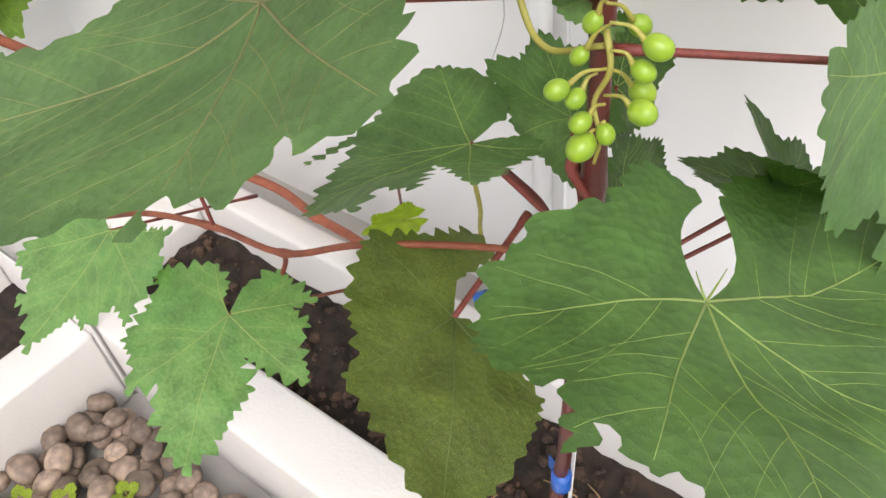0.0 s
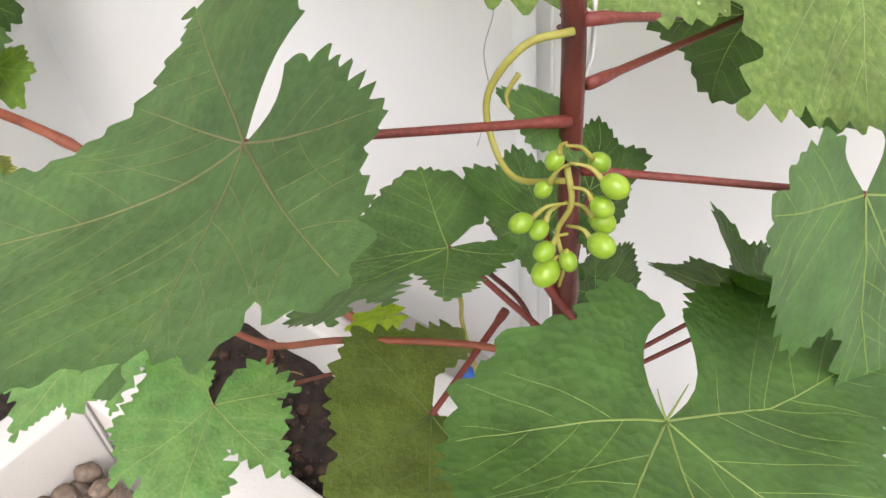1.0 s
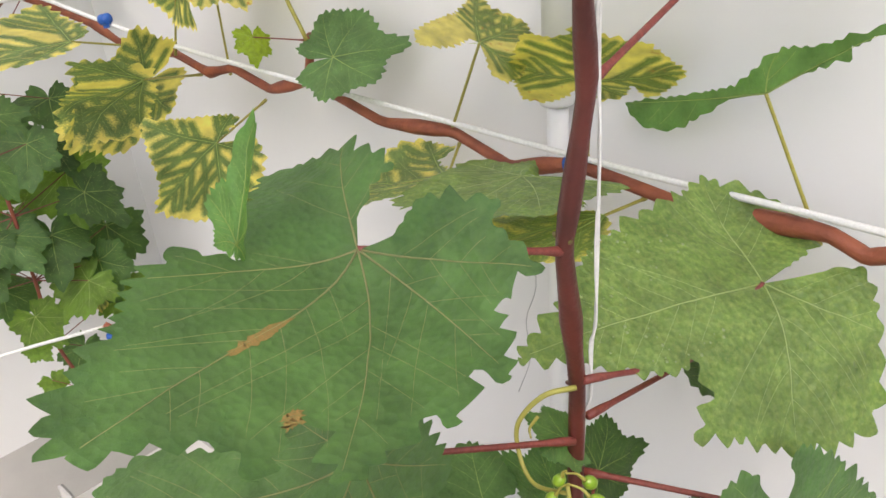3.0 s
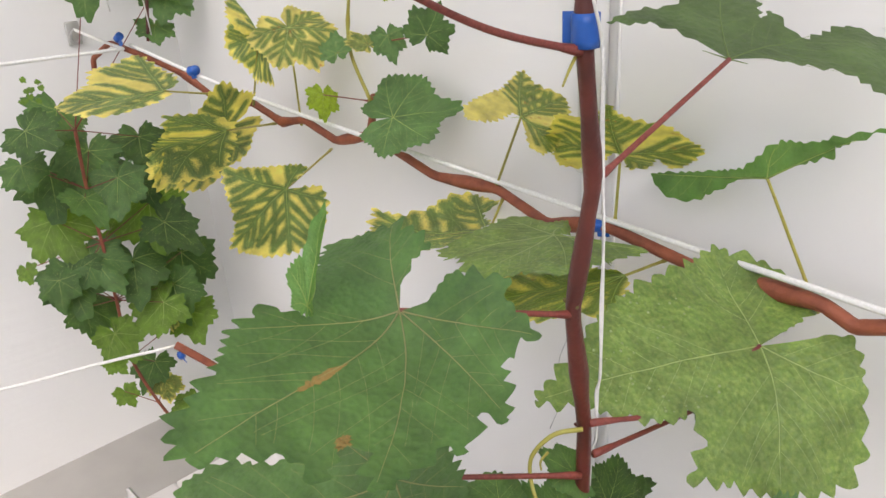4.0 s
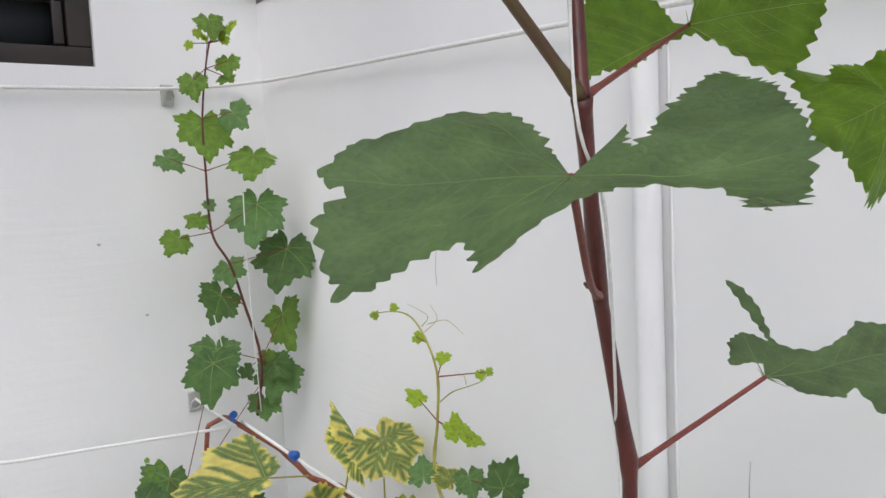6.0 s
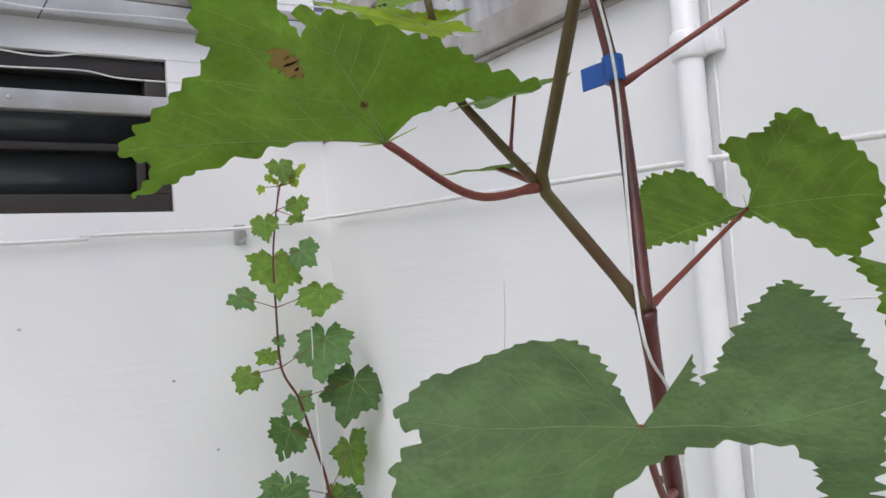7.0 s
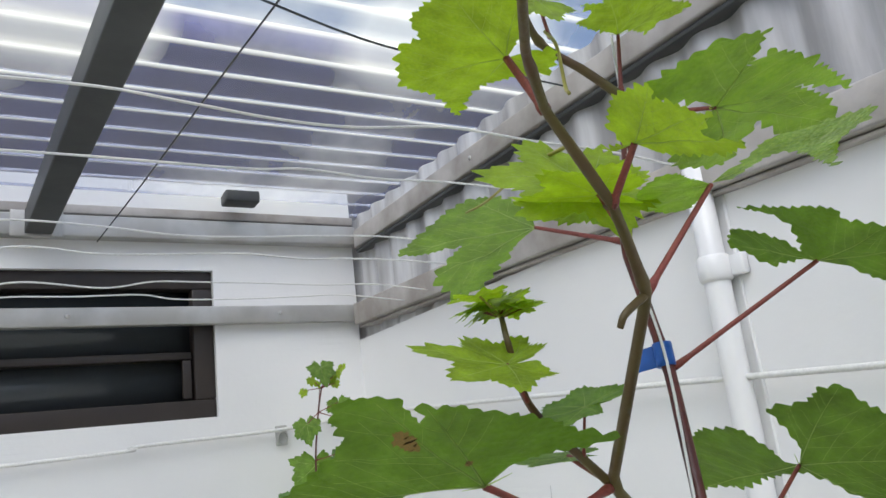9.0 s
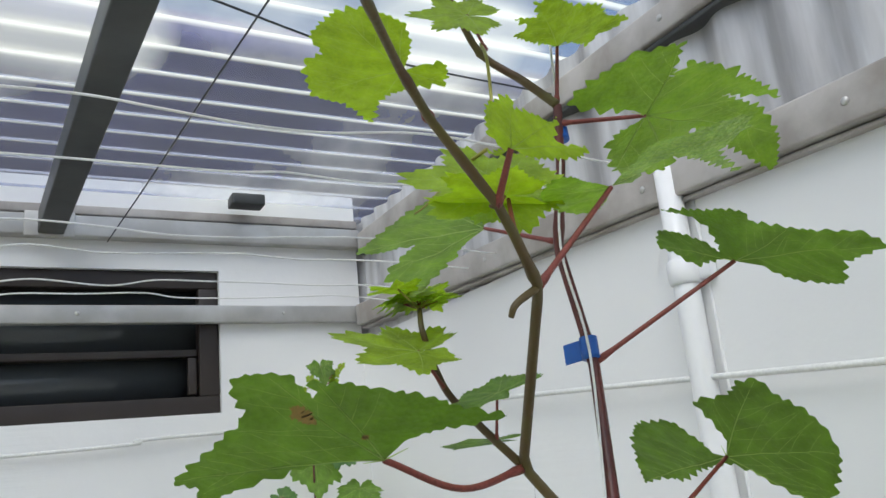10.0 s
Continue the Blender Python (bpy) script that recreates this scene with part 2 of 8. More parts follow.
# ---- builders ----
from mathutils.geometry import delaunay_2d_cdt


def mesh_of(bm, name, mat, smooth=True):
    me = bpy.data.meshes.new(name)
    bm.normal_update()
    bm.to_mesh(me)
    bm.free()
    me.materials.append(mat)
    if smooth:
        for f in me.polygons:
            f.use_smooth = True
    return me


def thing(name, label, category, kind="", group="", at=(0, 0, 0)):
    ob = new(name)
    ob.empty_display_size = 0.05
    ob.location = at
    return tagged(ob, label, category, group, kind)


def part(name, bm, mat, parent=None, label="", smooth=True):
    me = bm if isinstance(bm, bpy.types.Mesh) else mesh_of(bm, name, mat, smooth)
    ob = new(name, me)
    if parent:
        ob.parent = parent
    return tagged(ob, label)


def box_bm(size, at=(0, 0, 0), bevel=0.0, bm=None, turn=None):
    one = bmesh.new()
    bmesh.ops.create_cube(one, size=1.0)
    bmesh.ops.scale(one, vec=size, verts=one.verts)
    if bevel:
        bmesh.ops.bevel(one, geom=one.edges, offset=bevel, segments=2, affect='EDGES', profile=0.6)
    if turn:
        bmesh.ops.rotate(one, cent=(0, 0, 0), matrix=turn, verts=one.verts)
    bmesh.ops.translate(one, vec=at, verts=one.verts)
    if bm is None:
        return one
    tmp = bpy.data.meshes.new("tmp")
    one.to_mesh(tmp)
    one.free()
    bm.from_mesh(tmp)
    bpy.data.meshes.remove(tmp)
    return bm


def span(lo, hi, bevel=0.0, bm=None):
    """A box from its lowest to its highest corner."""
    return box_bm([b - a for a, b in zip(lo, hi)], [(a + b) / 2 for a, b in zip(lo, hi)], bevel, bm)


def spline(points, n=8):
    """Catmull-Rom points through the given ones."""
    pts = [Vector(p) for p in points]
    if len(pts) < 3:
        return [pts[0].lerp(pts[-1], i / n) for i in range(n + 1)]
    ext = [pts[0] * 2 - pts[1]] + pts + [pts[-1] * 2 - pts[-2]]
    out = []
    for i in range(1, len(ext) - 2):
        a, b, c, d = ext[i - 1:i + 3]
        for k in range(n):
            s = k / n
            out.append(0.5 * ((2 * b) + (c - a) * s + (2 * a - 5 * b + 4 * c - d) * s * s + (3 * b - a - 3 * c + d) * s ** 3))
    out.append(pts[-1])
    return out


def tube_bm(points, radius, sides=8, bm=None, wobble=0.0, seed=0):
    """A round tube along points; radius: one number, or a function of 0..1 along it."""
    bm = bm or bmesh.new()
    rnd = random.Random(seed)
    pts = [Vector(p) for p in points]
    n = len(pts)
    rings = []
    side = None
    for i, p in enumerate(pts):
        d = (pts[min(i + 1, n - 1)] - pts[max(i - 1, 0)]).normalized()
        if side is None:
            side = d.orthogonal().normalized()
        side = (side - d * side.dot(d)).normalized()
        up = d.cross(side)
        r = radius(i / (n - 1)) if callable(radius) else radius
        ring = []
        for k in range(sides):
            a = 2 * math.pi * k / sides
            rr = r * (1 + wobble * (rnd.random() - 0.5))
            ring.append(bm.verts.new(p + side * (rr * math.cos(a)) + up * (rr * math.sin(a))))
        rings.append(ring)
    for a, b in zip(rings, rings[1:]):
        for k in range(sides):
            bm.faces.new((a[k], a[(k + 1) % sides], b[(k + 1) % sides], b[k]))
    bm.faces.new(list(reversed(rings[0])))
    bm.faces.new(rings[-1])
    return bm


def ball_bm(radius, at=(0, 0, 0), stretch=(1, 1, 1), bm=None, seg=12, turn=None):
    one = bmesh.new()
    bmesh.ops.create_uvsphere(one, u_segments=seg, v_segments=max(6, seg * 2 // 3), radius=radius)
    bmesh.ops.scale(one, vec=stretch, verts=one.verts)
    if turn:
        bmesh.ops.rotate(one, cent=(0, 0, 0), matrix=turn, verts=one.verts)
    bmesh.ops.translate(one, vec=at, verts=one.verts)
    if bm is None:
        return one
    tmp = bpy.data.meshes.new("tmp")
    one.to_mesh(tmp)
    one.free()
    bm.from_mesh(tmp)
    bpy.data.meshes.remove(tmp)
    return bm


# ---- the setting ----
LEFT, BACK, ROOF = -1.03, 0.885, 1.84

ground = part("ground", span((-9, -9, -0.30), (9, 9, -0.03)), material("concrete ground", (0.40, 0.39, 0.37), 0.8, var=0.15, scale=6, bump=0.3), label="grey concrete ground under the planters")
tagged(ground, category="ground", kind="structure")
wall_back = part("wall_back", span((LEFT - 0.15, BACK, -0.03), (2.6, BACK + 0.15, 1.56)), WALL, smooth=False)
tagged(wall_back, "white painted plaster wall behind the vines", "wall", kind="structure")

# the wall with the slit window, built round its opening
WIN_Y0, WIN_Y1, WIN_Z0, WIN_Z1 = -0.55, 0.57, 1.42, 1.714
bm = span((LEFT - 0.15, -2.2, -0.03), (LEFT, BACK, WIN_Z0))
span((LEFT - 0.15, -2.2, WIN_Z1), (LEFT, BACK, 1.90), bm=bm)
span((LEFT - 0.15, WIN_Y1, WIN_Z0), (LEFT, BACK, WIN_Z1), bm=bm)
span((LEFT - 0.15, -2.2, WIN_Z0), (LEFT, WIN_Y0, WIN_Z1), bm=bm)
wall_left = part("wall_left", bm, WALL, smooth=False)
tagged(wall_left, "white painted plaster wall with a slit window", "wall", kind="structure")
# two unseen walls, added to close the scene; low enough to let light in
wall_right = part("wall_right", span((2.6, -2.2, -0.03), (2.75, BACK + 0.15, 1.2)), WALL, smooth=False)
tagged(wall_right, "unseen low white side wall added to shape the light", "wall", kind="structure")
wall_front = part("wall_front", span((LEFT - 0.15, -2.35, -0.03), (2.75, -2.2, 0.9)), WALL, smooth=False)
tagged(wall_front, "unseen low white front wall added to shape the light", "wall", kind="structure")

# troughs with soil, and the pebbles between them
RIM, EARTH = 0.095, 0.06
FLOOR_Y = 0.497


def trough(name, outer, inner, label):
    """A foam trough seen from above: outer and inner are (x0, y0, x1, y1)."""
    th = thing(name, label, "planter", at=(0, 0, 0))
    ox0, oy0, ox1, oy1 = outer
    ix0, iy0, ix1, iy1 = inner
    part("side_wall", span((ox0, oy0, -0.03), (ox1, iy0, RIM), 0.006), FOAM, th)
    part("side_wall", span((ox0, iy1, -0.03), (ox1, oy1, RIM + 0.035), 0.006), FOAM, th)
    part("end_wall", span((ox0, iy0, -0.03), (ix0, iy1, RIM), 0.006), FOAM, th)
    part("end_wall", span((ix1, iy0, -0.03), (ox1, iy1, RIM), 0.006), FOAM, th)
    bm = bmesh.new()
    rnd = random.Random(len(name))
    nx, ny = max(8, int((ix1 - ix0) / 0.012)), max(8, int((iy1 - iy0) / 0.012))
    grid = [[bm.verts.new((ix0 + (ix1 - ix0) * i / nx, iy0 + (iy1 - iy0) * j / ny, EARTH + 0.012 * noise.noise((i * 0.5, j * 0.5, 2.0)) + rnd.uniform(-0.003, 0.003))) for j in range(ny + 1)] for i in range(nx + 1)]
    for i in range(nx):
        for j in range(ny):
            bm.faces.new((grid[i][j], grid[i + 1][j], grid[i + 1][j + 1], grid[i][j + 1]))
    part("soil", bm, SOIL, th, "dark moist potting soil")
    return th


trough("long_planter", (-0.66, 0.497, 1.9, 0.735), (-0.455, 0.566, 1.84, 0.698), "white foam trough planter with dark soil")
trough("corner_planter", (-0.66, -1.2, -0.395, 0.495), (-0.60, -1.14, -0.455, 0.49), "white foam trough planter standing along the window wall")


def pebble_mesh(seed):
    rnd = random.Random(seed)
    bm = bmesh.new()
    bmesh.ops.create_icosphere(bm, subdivisions=2, radius=1.0)
    for v in bm.verts:
        v.co *= 1 + 0.16 * noise.noise(v.co * 1.3 + Vector((seed * 3.1, 0, 0)))
        v.co.z *= 0.62
        v.co.y *= rnd.uniform(0.78, 0.80)
    return mesh_of(bm, "pebble", STONE)


PEBBLES = [pebble_mesh(i) for i in range(8)]
bed = thing("pebble_bed", "bed of smooth brown river pebbles between the planters", "pebbles", kind="structure")
rnd = random.Random(5)
for layer, (step, z) in enumerate(((0.030, -0.006), (0.034, 0.010))):
    y = -0.02
    while y < 0.485:
        x = -0.385
        while x < 0.12:
            jx, jy = x + rnd.uniform(-0.007, 0.007), y + rnd.uniform(-0.007, 0.007)
            if y > 0.30 + 0.0 * x or rnd.random() < 0.35:
                p = part("pebble", rnd.choice(PEBBLES), None, bed)
                s = rnd.uniform(0.014, 0.021)
                p.matrix_basis = Matrix.LocRotScale((jx, jy, z + rnd.uniform(-0.004, 0.006)), Euler((rnd.uniform(-0.5, 0.5), rnd.uniform(-0.5, 0.5), rnd.uniform(0, 6.3))), (s, s, s * rnd.uniform(0.8, 1.1)))
            x += step
        y += step

# window
win = thing("window_1", "dark brown framed slit window with dark glass", "window", kind="structure")
fx0, fx1 = LEFT - 0.07, LEFT - 0.012
bm = span((fx0, WIN_Y0, WIN_Z0), (fx1, WIN_Y1, WIN_Z0 + 0.036), 0.003)
span((fx0, WIN_Y0, WIN_Z1 - 0.036), (fx1, WIN_Y1, WIN_Z1), 0.003, bm)
span((fx0, WIN_Y1 - 0.040, WIN_Z0 + 0.036), (fx1, WIN_Y1, WIN_Z1 - 0.036), 0.003, bm)
span((fx0, WIN_Y0, WIN_Z0 + 0.036), (fx1, WIN_Y0 + 0.04, WIN_Z1 - 0.036), 0.003, bm)
part("window_frame", bm, FRAME, win)
part("sash", span((fx0 + 0.008, WIN_Y0 + 0.05, WIN_Z0 + 0.118), (fx1 - 0.012, WIN_Y1 - 0.042, WIN_Z0 + 0.133), 0.002), FRAME, win)
part("latch", span((fx1 - 0.016, WIN_Y1 - 0.062, WIN_Z0 + 0.04), (fx1 - 0.004, WIN_Y1 - 0.045, WIN_Z0 + 0.115), 0.002), FRAME, win)
part("pane", span((fx0 + 0.012, WIN_Y0 + 0.04, WIN_Z0 + 0.03), (fx0 + 0.018, WIN_Y1 - 0.03, WIN_Z0 + 0.12)), GLASS, win)
part("pane", span((fx0 + 0.020, WIN_Y0 + 0.04, WIN_Z0 + 0.12), (fx0 + 0.026, WIN_Y1 - 0.03, WIN_Z1 - 0.03)), GLASS, win)
# dark sheet behind the panes in place of the unlit room
part("dark_backing", span((fx0 - 0.06, WIN_Y0, WIN_Z0), (fx0 - 0.05, WIN_Y1, WIN_Z1)), FRAME, win)


def bolt(parent, at, axis='x', r=0.0045):
    bm = ball_bm(r, (0, 0, 0), (0.55, 1, 1) if axis == 'x' else (1, 0.55, 1), seg=8)
    b = part("bolt", bm, STEEL, parent)
    b.location = at
    return b


# metal rail across the window and along the wall
rail = thing("wall_rail", "flat galvanised steel rail bolted across the window", "rail", kind="structure")
part("flat_bar", span((LEFT, -2.1, 1.600), (LEFT + 0.022, BACK - 0.002, 1.636), 0.003), STEEL, rail)
for y in (0.30, 0.70, 0.05):
    bolt(rail, (LEFT + 0.023, y, 1.619))
rail2 = thing("top_rail", "weathered steel rail under the roof edge", "rail", kind="structure")
part("flat_bar", span((LEFT, -2.1, 1.770), (LEFT + 0.030, BACK - 0.002, 1.812), 0.003), STEEL, rail2)
part("upper_flange", span((LEFT, -2.1, 1.818), (LEFT + 0.02, BACK - 0.002, 1.836), 0.002), RUST, rail2)
lamp_box = part("bracket", span((LEFT + 0.03, 0.585, 1.842), (LEFT + 0.075, 0.655, 1.866), 0.004), DARKSTEEL, rail2, "small dark bracket")

# flashing and corrugated cladding on top of the back wall
flash = thing("wall_flashing", "weathered grey metal flashing along the wall top", "flashing", kind="structure")
strip = part("lower_strip", box_bm((3.66, 0.052, 0.046), (0, 0, 0), 0.003), RUST, flash)
strip.matrix_basis = pose(0.826, BACK + 0.004, 1.5485, 0, 2.0, 0)
# thin lip added to make the shadow line below the lower strip
lip = part("shadow_lip", box_bm((3.66, 0.030, 0.005), (0, 0, 0), 0.002), RUST, flash)
lip.matrix_basis = pose(0.826, BACK + 0.004, 1.5215, 0, 2.0, 0)
part("upper_strip", span((LEFT + 0.035, BACK - 0.010, 1.760), (2.6, BACK + 0.03, 1.800), 0.003), RUST, flash)
# thin dark bar drawn in for the shadow line under the upper strip
part("shadow_strip", span((LEFT + 0.035, BACK - 0.006, 1.750), (2.6, BACK + 0.03, 1.757), 0.002), DARKSTEEL, flash)
for x in (-0.45, -0.08, 0.19, 0.5):
    bolt(flash, (x, BACK - 0.022, 1.5765 - 0.035 * x), 'y')
for x in (-0.5, -0.015, 0.42):
    bolt(flash, (x, BACK - 0.010, 1.780), 'y')


def corrugated(lo, hi, z, pitch, depth, along):
    """A corrugated sheet: ridges along x ('x'), y ('y') or up ('z')."""
    bm = bmesh.new()
    n = int((hi[0] - lo[0]) / pitch * 8)
    rows = []
    for i in range(n + 1):
        s = lo[0] + (hi[0] - lo[0]) * i / n
        h = depth * math.sin(2 * math.pi * s / pitch)
        ring = []
        for e in (lo[1], (lo[1] + hi[1]) / 2, hi[1]):
            ring.append(bm.verts.new((s, e, z + h) if along == 'y' else (s, z + h, e)))
        rows.append(ring)
    for a, b in zip(rows, rows[1:]):
        for k in range(2):
            bm.faces.new((a[k], b[k], b[k + 1], a[k + 1]))
    return bm


clad = part("corrugated_cladding", corrugated((LEFT - 0.10, 1.56), (2.6, 1.84), BACK + 0.012, 0.075, 0.006, 'z'), CLAD)
tagged(clad, "dull corrugated metal sheet above the wall", "cladding", kind="structure")

POLY = bpy.data.materials.new("clear corrugated polycarbonate")
POLY.use_nodes = True
pt = POLY.node_tree
pp = pt.nodes["Principled BSDF"]
pp.inputs["Base Color"].default_value = (0.62, 0.63, 0.80, 1)
pp.inputs["Roughness"].default_value = 0.12
tl = pt.nodes.new("ShaderNodeBsdfTranslucent")
tl.inputs["Color"].default_value = (0.96, 0.97, 0.94, 1)
tp = pt.nodes.new("ShaderNodeBsdfTransparent")
tp.inputs["Color"].default_value = (0.62, 0.655, 0.815, 1)
mxa, mxb = pt.nodes.new("ShaderNodeMixShader"), pt.nodes.new("ShaderNodeMixShader")
mxa.inputs[0].default_value, mxb.inputs[0].default_value = 0.60, 0.12
pt.links.new(tl.outputs[0], mxa.inputs[1])
pt.links.new(tp.outputs[0], mxa.inputs[2])
pt.links.new(mxa.outputs[0], mxb.inputs[1])
pt.links.new(pp.outputs[0], mxb.inputs[2])
pt.links.new(mxb.outputs[0], pt.nodes["Material Output"].inputs["Surface"])
xyz = pt.nodes.new("ShaderNodeTexCoord")
sep = pt.nodes.new("ShaderNodeSeparateXYZ")
wavy = pt.nodes.new("ShaderNodeMath")
wavy.operation = 'SINE'
rate = pt.nodes.new("ShaderNodeMath")
rate.operation = 'MULTIPLY'
rate.inputs[1].default_value = 2 * math.pi / 0.075
# milky stripes along the crests paint the bright highlights of the ridges
crest = pt.nodes.new("ShaderNodeMapRange")
crest.inputs["From Min"].default_value, crest.inputs["From Max"].default_value = 0.72, 1.0
crest.inputs["To Min"].default_value, crest.inputs["To Max"].default_value = 0.93, 0.36
pt.links.new(xyz.outputs["Object"], sep.inputs[0])
pt.links.new(sep.outputs["X"], rate.inputs[0])
pt.links.new(rate.outputs[0], wavy.inputs[0])
pt.links.new(wavy.outputs[0], crest.inputs[0])
# random milky patches: dirt and white glare painted into one mask
glare_dirt_noise = pt.nodes.new("ShaderNodeTexNoise")
glare_dirt_noise.inputs["Scale"].default_value, glare_dirt_noise.inputs["Detail"].default_value = 2.2, 6
pt.links.new(xyz.outputs["Object"], glare_dirt_noise.inputs["Vector"])
wr = pt.nodes.new("ShaderNodeMapRange")
wr.inputs["From Min"].default_value, wr.inputs["From Max"].default_value = 0.52, 0.70
wr.inputs["To Min"].default_value, wr.inputs["To Max"].default_value = 1.0, 0.62
pt.links.new(glare_dirt_noise.outputs[0], wr.inputs[0])
glare_dirt = pt.nodes.new("ShaderNodeMath")
glare_dirt.operation = 'MULTIPLY'
pt.links.new(crest.outputs[0], glare_dirt.inputs[0])
pt.links.new(wr.outputs[0], glare_dirt.inputs[1])
# two milky patches with ragged edges, painted in for white glare on the sheet
clear = glare_dirt.outputs[0]
for spot, reach in (((-0.37, 0.20, 1.87), 0.17), ((-0.30, 0.72, 1.87), 0.17)):
    gap_to = pt.nodes.new("ShaderNodeVectorMath")
    gap_to.operation = 'DISTANCE'
    gap_to.inputs[1].default_value = spot
    pt.links.new(xyz.outputs["Object"], gap_to.inputs[0])
    ragged = pt.nodes.new("ShaderNodeMath")
    ragged.operation = 'MULTIPLY_ADD'
    pt.links.new(glare_dirt_noise.outputs[0], ragged.inputs[0])
    ragged.inputs[1].default_value = 0.22
    pt.links.new(gap_to.outputs["Value"], ragged.inputs[2])
    glare_patch = pt.nodes.new("ShaderNodeMapRange")
    glare_patch.inputs["From Min"].default_value, glare_patch.inputs["From Max"].default_value = reach + 0.09, reach + 0.13
    glare_patch.inputs["To Min"].default_value, glare_patch.inputs["To Max"].default_value = 0.48, 1.0
    pt.links.new(ragged.outputs[0], glare_patch.inputs[0])
    both = pt.nodes.new("ShaderNodeMath")
    both.operation = 'MULTIPLY'
    pt.links.new(clear, both.inputs[0])
    pt.links.new(glare_patch.outputs[0], both.inputs[1])
    clear = both.outputs[0]
pt.links.new(clear, mxa.inputs[0])
roof = part("roof", corrugated((LEFT - 0.3, -1.5), (2.7, 1.5), ROOF + 0.03, 0.075, 0.009, 'y'), POLY)
tagged(roof, "bluish clear corrugated polycarbonate roof sheet", "roof", kind="structure")
# added slab: its dark blue gives the sheet below a darker look
eave = part("added_dark_slab", span((-4.2, -1.2, 2.6), (-1.70, 3.0, 2.75)), material("dark blue slab", (0.14, 0.14, 0.34), 0.8, var=0.3, scale=3))
tagged(eave, "dark slab added above the clear roof to darken the view through it", "eave", kind="structure")

beam = thing("roof_beam", "dark grey square steel tube carrying the roof", "beam", kind="structure")
beam_tube = part("tube", box_bm((3.56, 0.045, 0.047), (0, 0, 0), 0.003), DARKSTEEL, beam)
beam_tube.matrix_basis = pose(0.785, 0.347, 1.792, 0, 0, 3.1)
part("end_plate", span((LEFT + 0.030, 0.205, 1.765), (LEFT + 0.036, 0.292, 1.815), 0.002), STEEL, beam)

# rain pipe
pipe = thing("drain_pipe", "white pvc pipe clipped to the wall", "pipe", kind="structure")
PX, PY, PR = -0.043, BACK - 0.0165, 0.0145
part("tube", tube_bm([(PX, PY, 0.70 + 0.186 * i) for i in range(6)], PR, 20), PVC, pipe)
part("socket", tube_bm([(PX, PY - 0.001, 0.690), (PX, PY - 0.001, 0.694), (PX, PY - 0.001, 0.712), (PX, PY - 0.001, 0.716)], lambda s: PR + (0.0035 if 0.1 < s < 0.9 else 0.001), 20), PVC, pipe)
part("lower_tube", tube_bm([(PX, PY, -0.02), (PX, PY, 0.70)], PR * 0.72, 16), PVC, pipe)
bm = tube_bm([(PX, PY, 1.452), (PX, PY, 1.455), (PX, PY, 1.478), (PX, PY, 1.481)], lambda s: PR + (0.004 if 0.1 < s < 0.9 else 0.002), 20)
span((PX + 0.012, BACK - 0.012, 1.455), (PX + 0.034, BACK - 0.001, 1.478), 0.002, bm)
part("clip", bm, PVC, pipe)
seam = part("wall_seam", tube_bm([(PX + 0.0185, BACK - 0.001, 0.0 + 0.05 * i) for i in range(32)], lambda s: 0.0022 + 0.0010 * math.sin(97 * s) * math.sin(31 * s), 6), WALL)
tagged(seam, "bead of white caulk along the pipe", "trim", kind="structure")


# ---- vines ----
LOBES = ("T", "L1", "R1", "L2", "R2", "BL", "BR")
ANGLE = dict(T=0, L1=50, R1=-50, L2=103, R2=-103, BL=152, BR=-152)
REACH = dict(T=1.0, L1=0.88, R1=0.88, L2=0.80, R2=0.80, BL=0.60, BR=0.60)


